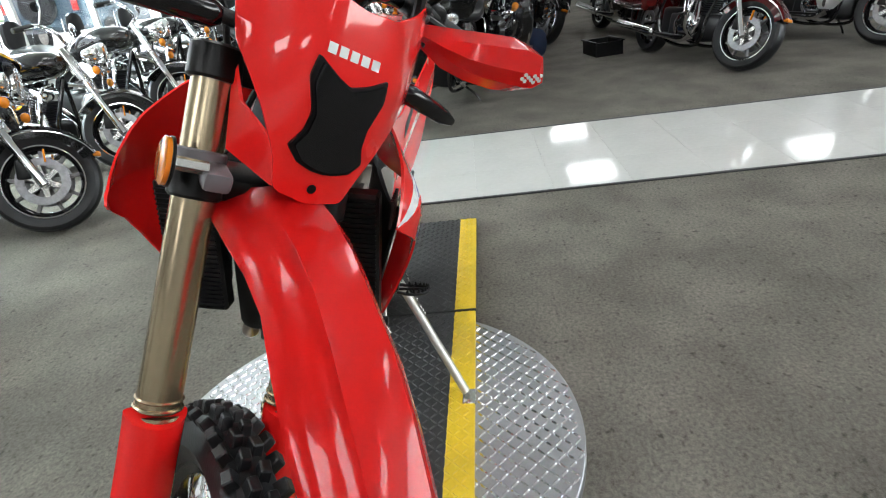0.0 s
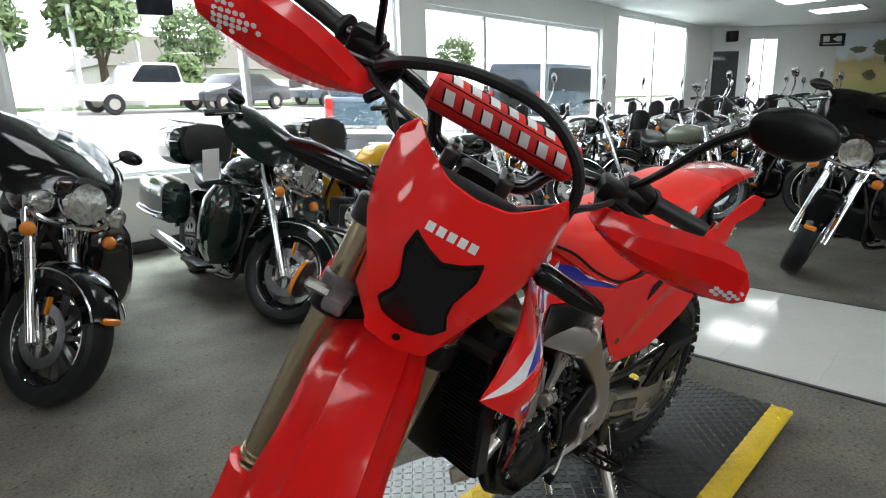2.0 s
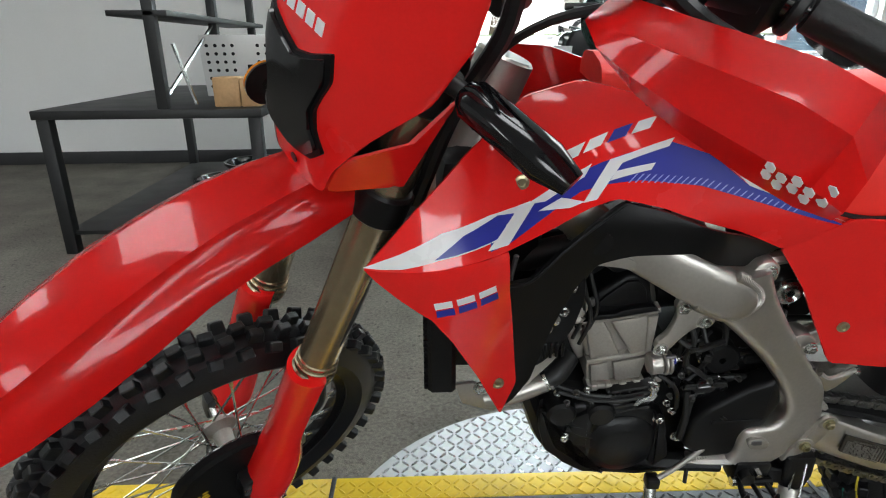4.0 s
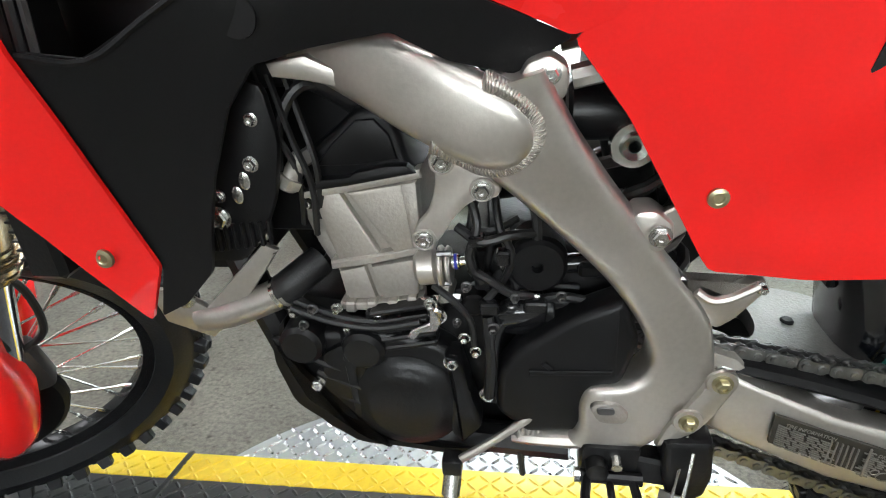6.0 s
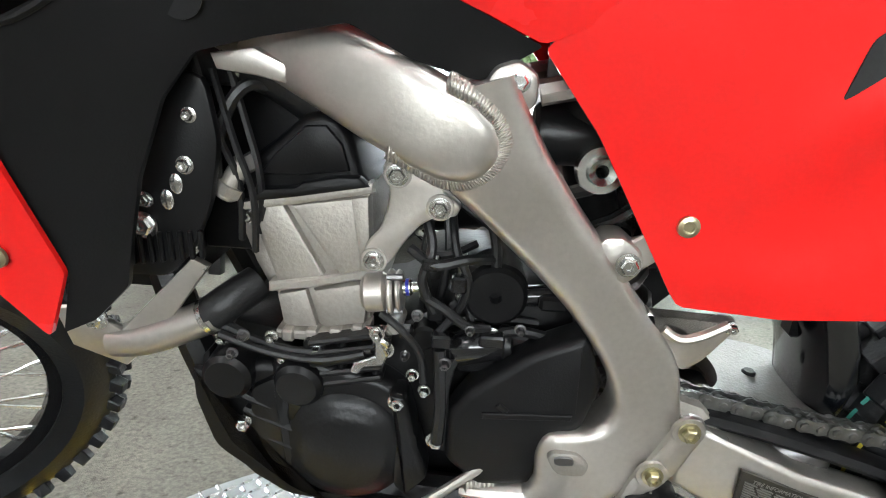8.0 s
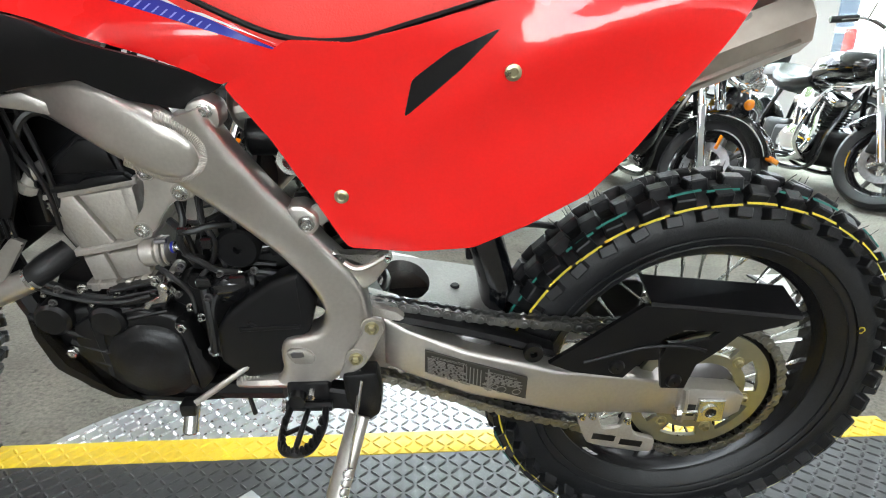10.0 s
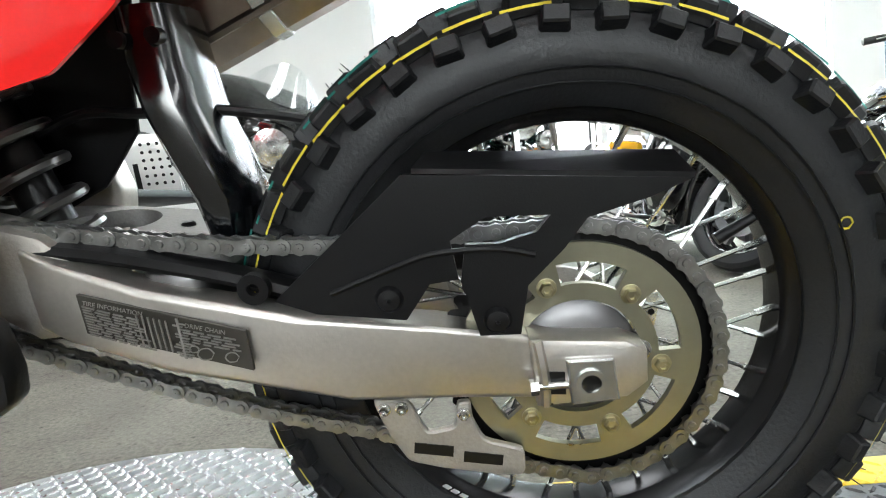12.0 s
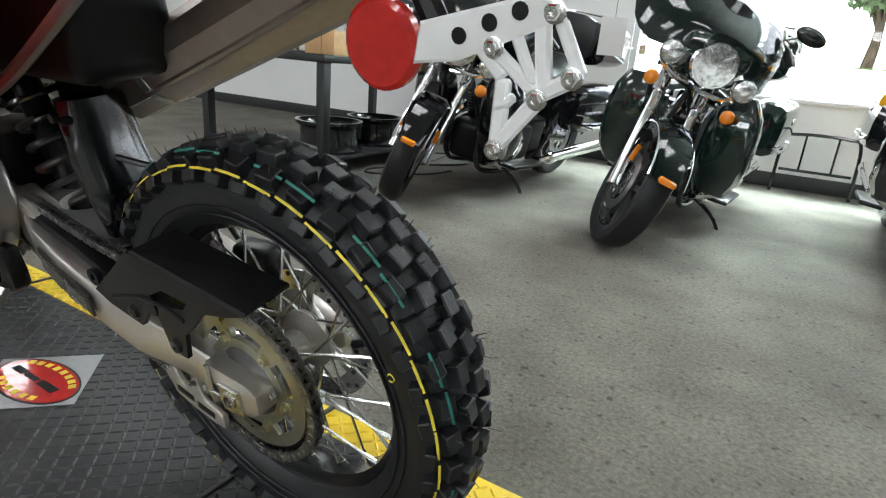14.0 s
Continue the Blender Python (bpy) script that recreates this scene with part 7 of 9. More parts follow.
for k in range(5):
    x = 1.180 + k * 0.0435
    z = 1.000 + (x - 1.180) * 0.25
    P("white_bar", prism([(x, z), (x + 0.036, z + 0.009), (x + 0.033, z + 0.031), (x - 0.003, z + 0.022)], -0.1366, -0.132), M_WHITE, seat, smooth=0)
P("seat_welt", tube([(0.70, -0.125, 1.085), (0.768, -0.130, 1.054), (0.855, -0.136, 0.998), (0.927, -0.139, 0.961), (1.003, -0.140, 0.932), (1.078, -0.140, 0.930), (1.151, -0.140, 0.950), (1.292, -0.141, 0.994), (1.427, -0.141, 1.035), (1.532, -0.136, 1.076)], 0.0035, 6), M_BLKP, seat)
# rear fender / tail
secs = []
for x, z, w, h in ((1.50, 1.075, 0.105, 0.030), (1.62, 1.098, 0.112, 0.028), (1.75, 1.108, 0.105, 0.024), (1.90, 1.110, 0.095, 0.020), (2.02, 1.098, 0.085, 0.016), (2.09, 1.082, 0.070, 0.010)):
    secs.append([(x, -w, z - h), (x, -w * 0.96, z - h * 0.2), (x, -w * 0.7, z + h * 0.35), (x, 0, z + h * 0.5), (x, w * 0.7, z + h * 0.35), (x, w * 0.96, z - h * 0.2), (x, w, z - h), (x, w * 0.8, z - h * 0.5), (x, 0, z - h * 0.1), (x, -w * 0.8, z - h * 0.5)])
tail = P("rear_fender", loft(secs), M_RED, db, "red plastic rear fender")
decal2 = [(1.66, 0.0), (1.72, 0.03), (1.80, 0.012), (1.74, -0.015)]
b = bmesh.new()
b.faces.new([b.verts.new((x, y, 1.126)) for x, y in decal2])
bmesh.ops.solidify(b, geom=b.faces[:], thickness=0.002)
P("white_flash", b, M_WHITE, tail)
# number-plate bracket with round reflector
P("tail_bracket", tube([(1.86, 0.0, 1.03), (1.90, 0.0, 0.95), (1.935, 0.0, 0.885)], 0.014, 8), M_BLKP)
br = prism([(1.935, 0.852), (1.945, 0.890), (2.070, 0.918), (2.084, 0.896), (2.010, 0.868), (1.985, 0.858)], -0.046, -0.035, 0.003, 1)
for a, b2, r in (((2.006, 0.872), (2.030, 0.846), 0.007), ((2.030, 0.846), (2.023, 0.778), 0.0075), ((2.022, 0.868), (2.064, 0.834), 0.006), ((2.040, 0.884), (2.058, 0.842), 0.005), ((2.064, 0.898), (2.068, 0.834), 0.007), ((2.079, 0.896), (2.100, 0.852), 0.0055), ((2.100, 0.854), (2.058, 0.832), 0.007), ((2.066, 0.834), (2.022, 0.782), 0.0075), ((2.024, 0.816), (2.040, 0.832), 0.005)):
    q = box(0, math.dist(a, b2), -0.010, 0.0, -r, r, 0.003, 1)
    q.transform(Matrix.Translation((a[0], -0.035, a[1])) @ Matrix.Rotation(-math.atan2(b2[1] - a[1], b2[0] - a[0]), 4, "Y"))
    br = join(br, q)
lat2 = P("plate_lattice", br, M_PAINTW, db, "bright bare-metal lattice plate bracket")
for x, z in ((2.022, 0.872), (2.076, 0.902), (2.064, 0.832), (2.094, 0.852), (2.024, 0.782)):
    P("lattice_bolt", hexbolt((x, -0.045, z), 0.007), M_STEEL, lat2)
for x, z in ((1.988, 0.880), (2.018, 0.892), (2.046, 0.902)):
    P("bracket_slot", moved(spin([(0.0075, 0), (0.0075, 0.0012), (0, 0.0012)], 12), Matrix.Translation((x, -0.0462, z)) @ Matrix.Rotation(radians(90), 4, "X")), M_BLKM, lat2)
P("tail_reflector", moved(spin([(0.044, 0), (0.044, 0.010), (0.039, 0.014), (0, 0.015)], 32), Matrix.Translation((1.895, -0.03, 0.866)) @ Matrix.Rotation(radians(90), 4, "X")), M_REDL, db, "round red side reflector")

# -- front wheel and fork (steered) --
SF = Matrix.Translation((0.5, 0, 1.2)) @ Matrix.Rotation(radians(5.49), 4, Vector((-1.477, 1.764, -4.983)).normalized()) @ Matrix.Translation((-0.5, 0, -1.2)) @ steer_matrix(28.5, -0.116, 44)


def F(name, bm, material, parent=db, label="", smooth=35):
    return part(name, moved(bm, SF), material, parent, label, smooth)


FW = Matrix.Translation((0.035, 0.015, 0.335))
FCOLS = [(-0.010, 0, 0.028, 0.018, 0.350, 0.0), (0.012, 0, 0.028, 0.018, 0.350, 0.5), (-0.034, 40, 0.026, 0.020, 0.340, 0.5), (0.034, -40, 0.026, 0.020, 0.340, 0.0)]
knobby("front_tyre", 0.363, 0.088, 44, FCOLS, SF @ FW, 0.262, False)
frim, fhub = spoked_wheel("front", SF @ FW, 0.268, 0.243, 0.026, 0.036, 0.042, 36, None)
LEG = Vector((0.317, 0, 0.948)).normalized()
for s, y0 in ((-1, -0.082), (1, 0.118)):
    a = Vector((0.085, y0, 0.31))
    ub = 0.358
    ft = F("fork_tube", rod(a + LEG * (ub + 0.01), a + LEG * 0.90, 0.0325, 0.0305, 24, 0.003), M_GOLDF, db, "gold anodised upper fork tube")
    F("fork_collar", join(rod(a + LEG * (ub - 0.025), a + LEG * (ub - 0.008), 0.035, 0.0375, 24, 0.003), rod(a + LEG * (ub - 0.008), a + LEG * (ub + 0.006), 0.0385, 0.0385, 24, 0.003), rod(a + LEG * (ub + 0.012), a + LEG * (ub + 0.018), 0.0365, 0.0365, 24, 0.002), rod(a + LEG * (ub + 0.026), a + LEG * (ub + 0.031), 0.0352, 0.0352, 24, 0.002)), M_GOLDF, ft)
    F("fork_slider", rod(a, a + LEG * 0.36, 0.0235, seg=16), M_CHROME)
    secs = []
    for u, w, d in ((-0.034, 0.016, 0.016), (-0.028, 0.032, 0.031), (-0.014, 0.043, 0.041), (0.01, 0.049, 0.046), (0.06, 0.050, 0.048), (0.11, 0.047, 0.046), (0.16, 0.041, 0.043), (0.20, 0.037, 0.041), (0.24, 0.036, 0.040), (0.29, 0.036, 0.041), (0.35, 0.037, 0.042), (0.372, 0.038, 0.043)):
        c = a + LEG * u + Vector((-0.008, s * 0.004, 0))
        f = min(1, max(0, (u - 0.10) / 0.14))
        bk = 0.95 - 0.70 * f * f * (3 - 2 * f)
        secs.append([(c.x + d * math.cos(q) * (1 if math.cos(q) < 0 else bk), c.y + s * (w + 0.006) * math.sin(q), c.z) for q in (radians(14 + 332 * k / 23) for k in range(24))])
    F("fork_guard", loft(secs), M_RED, db, "red plastic fork guard")
    F("fork_lug", prism([(0.03, 0.36), (0.10, 0.39), (0.115, 0.31), (0.06, 0.285), (0.02, 0.30)], y0 - 0.02, y0 + 0.02, 0.006, 2), M_BLKM)
    for u in (0.69, 0.86):
        F("clamp_boss", rod(a + LEG * u, a + LEG * (u + 0.05), 0.039, 0.039, 20, 0.004), M_BLKM)
for u in (0.69, 0.86):
    c = Vector((0.085, 0.018, 0.31)) + LEG * (u + 0.025)
    F("triple_clamp", box(c.x - 0.02, c.x + 0.07, -0.075, 0.111, c.z - 0.02, c.z + 0.02, 0.010, 2), M_BLKM)
F("front_axle", rod((0.04, -0.105, 0.335), (0.04, 0.135, 0.335), 0.012, seg=16), M_STEEL)
dg = moved(spin([(0.128, 0.0), (0.126, 0.012), (0.118, 0.018), (0.0, 0.016)], 36), Matrix.Translation((0.035, -0.052, 0.335)) @ Matrix.Rotation(radians(90), 4, "X"))
dgp = F("disc_guard", dg, M_BLKP, db, "black plastic front disc guard")
slot = mesh_of("vent_slot", moved(spin([(0.006, 0), (0.006, 0.0012), (0, 0.0012)], 6), Matrix.Diagonal((1.0, 1.0, 0.5, 1)) @ Matrix.Rotation(radians(90), 4, "X")), M_MATY, 0)
for i in range(6):
    for j in range(4):
        o = new("vent_slot", slot)
        o.parent = dgp
        o.matrix_basis = SF @ Matrix.Translation((-0.035 - 0.016 * j + 0.002 * (i % 2), -0.0705, 0.30 + 0.011 * i - 0.006 * j))
F("front_brake_disc", moved(wheel_spin([(0.085, -0.050), (0.125, -0.050), (0.125, -0.0465), (0.085, -0.0465)], 48), Matrix.Translation((0.035, 0, 0.335))), M_STEEL)
F("front_caliper", box(0.11, 0.17, -0.09, -0.045, 0.37, 0.47, 0.014, 2), M_DARKC, db, "grey cast front brake caliper")
F("front_brake_hose", tube([(0.145, -0.075, 0.46), (0.20, -0.085, 0.50), (0.21, -0.085, 0.60), (0.17, -0.10, 0.66)], 0.0055, 8), M_RUBS)
F("front_brake_hose", tube([(0.155, -0.10, 0.50), (0.18, -0.10, 0.60), (0.26, -0.11, 0.80), (0.33, -0.09, 1.0)], 0.0055, 8), M_RUBS)
# amber fork reflector on a grey clamp
a = Vector((0.085, 0.118, 0.31)) + LEG * 0.745
F("reflector_clamp", join(rod(a - LEG * 0.016, a + LEG * 0.016, 0.0365, 0.0365, 20, 0.003), box(a.x - 0.075, a.x - 0.02, 0.085, 0.125, a.z - 0.018, a.z + 0.012, 0.008, 2)), mat("grey_translucent_plastic", (0.16, 0.15, 0.16), 0.3, var=0.1), db, "grey plastic reflector clamp")
rf = F("fork_reflector", moved(spin([(0.033, 0), (0.033, 0.006), (0.028, 0.009), (0, 0.009)], 24), Matrix.Translation((a.x - 0.060, 0.172, a.z + 0.012)) @ Matrix.Rotation(radians(-90), 4, "X")), M_AMBER, db, "round amber fork reflector")
F("reflector_back", moved(spin([(0.034, 0), (0.034, 0.004), (0, 0.004)], 24), Matrix.Translation((a.x - 0.060, 0.1675, a.z + 0.012)) @ Matrix.Rotation(radians(-90), 4, "X")), M_BLKM, rf)
F("reflector_nut", rod((a.x - 0.060, 0.120, a.z + 0.012), (a.x - 0.060, 0.174, a.z + 0.012), 0.010, seg=6), M_STEEL, rf)

# front fender
FC = [(0.345, 0.998, 0.058, 0.30), (0.30, 1.018, 0.072, 0.30), (0.25, 1.030, 0.086, 0.26), (0.17, 1.032, 0.091, 0.16), (0.10, 1.025, 0.089, 0.08), (0.03, 1.010, 0.088, 0.02), (-0.05, 0.986, 0.094, 0.0), (-0.13, 0.952, 0.093, 0.0), (-0.21, 0.914, 0.086, 0.0), (-0.29, 0.872, 0.070, 0.0), (-0.345, 0.842, 0.044, 0.0), (-0.36, 0.832, 0.018, 0.0)]
secs = []
for x, z, w, tl in FC:
    sec = []
    for u in (-1, -0.93, -0.80, -0.66, -0.56, -0.48, -0.25, 0, 0.25, 0.48, 0.56, 0.66, 0.80, 0.93, 1):
        q = abs(u)          # raised middle band, a step down, then a falling flank with a turned lip
        dz = 0.004 * q * q if q < 0.5 else 0.009 + 0.060 * (q - 0.5) ** 1.35 + (0.010 if q > 0.95 else 0)
        sec.append((x + 0.012 * q ** 2, 0.017 + u * w, z - dz * w / 0.09 * 1.25 - tl * u * w))
    secs.append(sec)
fb = loft(secs, caps=False, closed=False)
bmesh.ops.solidify(fb, geom=fb.faces[:], thickness=0.004)
S("front_fender", fb, M_RED, db, "glossy red front fender", 50)

# number plate mask with dark headlamp
YZ = [(0.0, 1.312), (0.05, 1.318), (0.10, 1.338), (0.130, 1.356), (0.151, 1.322), (0.154, 1.27), (0.142, 1.207), (0.100, 1.145), (0.070, 1.090), (0.056, 1.046), (0.0, 1.034)]


def plate_x(y, z):
    zc = [(0.98, 0.225), (1.03, 0.212), (1.10, 0.212), (1.17, 0.218), (1.23, 0.231), (1.30, 0.254), (1.37, 0.282)]
    for (z0, x0), (z1, x1) in zip(zc, zc[1:]):
        if z <= z1:
            break
    x = x0 + (x1 - x0) * (z - z0) / (z1 - z0)
    e = max(0, abs(y) - 0.045)
    return x + 5.0 * e * e + 0.20 * e


def on_plate(pts, off, t, step=0.02, n=2, k=0.15):
    """Piece lying on the curved mask: outline in (y, z), pushed out by off."""
    pts = rounded(pts, n, k) if n else pts
    bm = bmesh.new()
    bm.faces.new([bm.verts.new((0, p[0], p[1])) for p in pts])
    for ax_, lo, hi in ((1, min(p[0] for p in pts), max(p[0] for p in pts)), (2, min(p[1] for p in pts), max(p[1] for p in pts))):
        c = lo + step
        while c < hi:
            co, no = [0, 0, 0], [0, 0, 0]
            co[ax_], no[ax_] = c, 1
            bmesh.ops.bisect_plane(bm, geom=bm.verts[:] + bm.edges[:] + bm.faces[:], plane_co=co, plane_no=no)
            c += step
    g = bmesh.ops.extrude_face_region(bm, geom=bm.faces[:])
    upv = {v for v in g["geom"] if isinstance(v, bmesh.types.BMVert)}
    for v in bm.verts:
        v.co.x = plate_x(v.co.y, v.co.z) - off + (t if v in upv else 0)
        v.co.y += 0.004
    return bm


full = YZ + [(-y, z) for y, z in reversed(YZ[1:-1])]
np_ = S("front_mask", on_plate(full, 0.0, 0.006), M_RED, db, "red plastic front number mask", 50)
LENS = [(0.0, 1.209), (0.022, 1.217), (0.051, 1.233), (0.055, 1.205), (0.041, 1.166), (0.043, 1.142), (0.054, 1.118), (0.038, 1.101), (0.017, 1.094), (0.0, 1.092)]
lens = S("headlamp", on_plate(LENS + [(-y, z) for y, z in reversed(LENS[1:-1])], 0.009, 0.010, n=2, k=0.12), M_SMOKE, db, "black smoked headlamp cover")
S("lens_border", on_plate([(y * 1.12, 1.16 + (z - 1.16) * 1.09) for y, z in LENS + [(-y, z) for y, z in reversed(LENS[1:-1])]], 0.004, 0.006, n=2, k=0.12), M_BLKP, lens)
S("chin_hole", moved(spin([(0.007, 0), (0.007, 0.001), (0, 0.001)], 16), Matrix.Translation((0.2105, 0.006, 1.060)) @ Matrix.Rotation(radians(-90), 4, "Y")), M_BLKM, np_)
for k in range(5):
    y0 = 0.048 - k * 0.0178
    S("white_bar", on_plate([(y0, 1.2455), (y0 - 0.0128, 1.2455), (y0 - 0.0128, 1.2590), (y0, 1.2590)], 0.0012, 0.0012, n=0), M_WHITE, np_, smooth=0)
# side wings of the mask reaching back to the fork
for s in (-1, 1):
    S("mask_wing", loft([[(0.222, s * 0.055, 1.095), (0.228, s * 0.062, 1.095), (0.230, s * 0.060, 1.045), (0.222, s * 0.053, 1.045)], [(0.30, s * 0.105, 1.13), (0.305, s * 0.11, 1.13), (0.30, s * 0.105, 1.055), (0.295, s * 0.10, 1.055)],
                           [(0.36, s * 0.115, 1.18), (0.363, s * 0.118, 1.18), (0.345, s * 0.115, 1.15), (0.342, s * 0.112, 1.15)]]), M_RED)
S("instrument_visor", loft([oval(x, 0.004, z, w, h, 14, 3) for x, z, w, h in ((0.276, 1.286, 0.10, 0.009), (0.30, 1.294, 0.114, 0.012), (0.335, 1.292, 0.108, 0.011))]), M_BLKP, db, "black foam visor behind the mask")
S("mask_backing", loft([oval(0.255, 0.004, 1.13, 0.055, 0.09, 14, 3), oval(0.34, 0.004, 1.15, 0.07, 0.10, 14, 3)]), M_BLKP)

# bars and controls
GS = ((0.228, 1.302, 1.318, 0.432, 0.420), (0.252, 1.290, 1.336, 0.416, 0.402), (0.300, 1.273, 1.358, 0.402, 0.388), (0.345, 1.267, 1.376, 0.390, 0.374), (0.400, 1.270, 1.388, 0.376, 0.362), (0.455, 1.281, 1.391, 0.368, 0.364), (0.494, 1.298, 1.366, 0.374, 0.370))          # hand guard sections
GR = ((0.205, 1.303, 1.318, 0.432, 0.420), (0.240, 1.287, 1.332, 0.408, 0.402), (0.290, 1.273, 1.348, 0.400, 0.392), (0.345, 1.271, 1.366, 0.390, 0.382), (0.410, 1.279, 1.388, 0.378, 0.366), (0.450, 1.290, 1.391, 0.372, 0.362), (0.474, 1.304, 1.370, 0.378, 0.366))          # the other one, seen from outside
barp = [(0.605, -0.46, 1.335), (0.565, -0.33, 1.345), (0.50, -0.135, 1.335), (0.485, -0.085, 1.275), (0.48, 0.0, 1.265), (0.485, 0.095, 1.275), (0.50, 0.145, 1.335), (0.565, 0.34, 1.345), (0.605, 0.47, 1.354)]
S("handlebar", tube(barp, 0.0135, 12), M_BLKG, db, "black tapered handlebar")
PADZ = 1.363
pad = S("bar_pad", rod((0.462, -0.135, PADZ), (0.462, 0.145, PADZ), 0.034, seg=20, bevel=0.008), M_REDP, db, "red padded crossbar cover with white blocks")
S("crossbar", rod((0.485, -0.15, 1.345), (0.485, 0.16, 1.345), 0.008), M_BLKG)
for ang, ya, yb in ((-8, -0.120, 0.125), (52, -0.120, 0.125), (112, -0.10, 0.10)):
    for k in range(7):
        y0 = ya + (yb - ya) * k / 7
        secs = []
        for tt in (0, 0.2, 0.4, 0.6, 0.8, 1.0):
            g = radians(ang + 4 + tt * 36)
            secs.append([(0.462 - rr * math.cos(g), y0 + (yy + 0.18 * tt) * (yb - ya) / 7, PADZ + rr * math.sin(g)) for yy, rr in ((0.20, 0.0352), (0.70, 0.0352), (0.70, 0.0335), (0.20, 0.0335))])
        S("white_bar", loft(secs), M_WHITE, pad, smooth=0)
        S("dark_edge", loft([[(p[0] + (0.462 - p[0]) * 0.006, p[1] + 0.0035, p[2] + (PADZ - p[2]) * 0.006) for p in sc] for sc in secs]), M_BLKP, pad, smooth=0)
for ang in (-11, 48, 108):
    S("pad_line", rod((0.462 - 0.0338 * math.cos(radians(ang)), -0.128, PADZ + 0.0338 * math.sin(radians(ang))), (0.462 - 0.0338 * math.cos(radians(ang)), 0.138, PADZ + 0.0338 * math.sin(radians(ang))), 0.0012, seg=6), M_BLKP, pad)
for s in (-1, 1):
    o = 0.005
    S("grip", join(rod((0.568, s * 0.335 + o, 1.344), (0.607, s * 0.470 + o, 1.334 if s < 0 else 1.354), 0.0185, seg=18, bevel=0.003), rod((0.562, s * 0.32 + o, 1.345), (0.566, s * 0.33 + o, 1.344), 0.028, seg=18, bevel=0.002)), M_RUBS, db, "black ribbed rubber grip")
    S("switch_housing", join(box(0.52, 0.575, s * 0.285 - 0.03, s * 0.285 + 0.03, 1.315, 1.375, 0.012, 2), rod((0.545, s * 0.30, 1.345), (0.535, s * 0.25, 1.345), 0.026, seg=16)), M_BLKP)
    S("lever_perch", join(box(0.48, 0.535, s * 0.225 - 0.025, s * 0.225 + 0.025, 1.325, 1.365, 0.010, 2), rod((0.50, s * 0.21, 1.335), (0.50, s * 0.26, 1.335), 0.018, seg=12)), M_BLKM)
    S("lever", tube([(0.485, s * 0.235, 1.34), (0.475, s * 0.30, 1.335), (0.515, s * 0.42, 1.325), (0.535, s * 0.47, 1.325)], [0.009, 0.008, 0.006, 0.007], 8), M_BLKM)
    # hand guard: folded shield in front of the grip
    secs = []
    G = GS if s > 0 else GR
    for y, z0, z1, x0, x1 in G:
        zm = z0 + (z1 - z0) * 0.55
        secs.append([(x0 + 0.035, s * y + o, z0), (x0 - 0.006, s * (y + 0.004) + o, z0 + (z1 - z0) * 0.25), (x0 - 0.022, s * (y + 0.006) + o, zm), (x1 + 0.0, s * (y + 0.002) + o, z1 - 0.008), (x1 + 0.05, s * (y - 0.006) + o, z1)])
    gb = loft(secs, caps=False, closed=False)
    bmesh.ops.solidify(gb, geom=gb.faces[:], thickness=0.004)
    hg = S("hand_guard", gb, M_RED, db, "red plastic hand guard with pale honeycomb print", 25)
    for i in range(8 if s > 0 else 5):
        for j in range((5, 5, 4, 4, 3, 2, 1, 1)[i] if s > 0 else 2):
            cy, cz = 0.462 - i * 0.0098, 1.362 - j * 0.0098 - 0.003 * i - 0.0049 * (i % 2) - (0.0 if s > 0 else 0.012)
            for (a_, b_) in zip(G, G[1:]):
                if a_[0] <= cy <= b_[0]:
                    f = (cy - a_[0]) / (b_[0] - a_[0])
                    y_, z0, z1, x0, x1 = [p + (q - p) * f for p, q in zip(a_, b_)]
            zm = z0 + (z1 - z0) * 0.55
            fold = ((z0, x0 + 0.035), (z0 + (z1 - z0) * 0.25, x0 - 0.006), (zm, x0 - 0.022), (z1 - 0.008, x1), (z1, x1 + 0.05))
            for (za, xa), (zb, xb) in zip(fold, fold[1:]):
                if za <= cz <= zb:
                    cx = xa + (xb - xa) * (cz - za) / (zb - za)
            hx = spin([(0.0044, 0), (0.0044, 0.0010), (0, 0.0010)], 6)
            hx.transform(Matrix.Translation((cx - 0.0005, s * (cy + 0.004) + o, cz)) @ Matrix.Rotation(radians(-90), 4, "Y") @ Matrix.Rotation(radians(12 * s), 4, "X") @ Matrix.Rotation(radians(-14), 4, "Y"))
            S("honeycomb_cell", hx, M_WHITE, hg, smooth=0)
    S("guard_arm", tube([(0.505, s * 0.215, 1.33), (0.46, s * 0.215, 1.315), (0.43, s * 0.23, 1.30)], 0.009, 8), M_BLKP)
    # turn signal
    S("signal_stalk", rod((0.315, s * 0.100 + o, 1.225), (0.330, s * 0.165 + o, 1.222), 0.012, 0.010, 12), M_RUBS)
    S("turn_signal", moved(loft([oval(0, 0, z, a_, b_, 12, 3, "z") for z, a_, b_ in ((0, 0.012, 0.014), (0.012, 0.018, 0.022), (0.11, 0.016, 0.025), (0.145, 0.009, 0.016))]),
                           Matrix.Translation((0.329, s * 0.155 + o, 1.222)) @ Vector((0.022, s * 0.135, -0.020)).to_track_quat("Z", "X").to_matrix().to_4x4()), M_SMOKE, db, "smoked slim turn signal")
    # mirror
    S("mirror_stalk", tube([(0.530, s * 0.262, 1.36), (0.490, s * 0.265, 1.40), (0.448, s * 0.270, 1.455), (0.428, s * 0.285, 1.515), (0.41, s * 0.315, 1.568)], 0.0075, 8), M_BLKP)
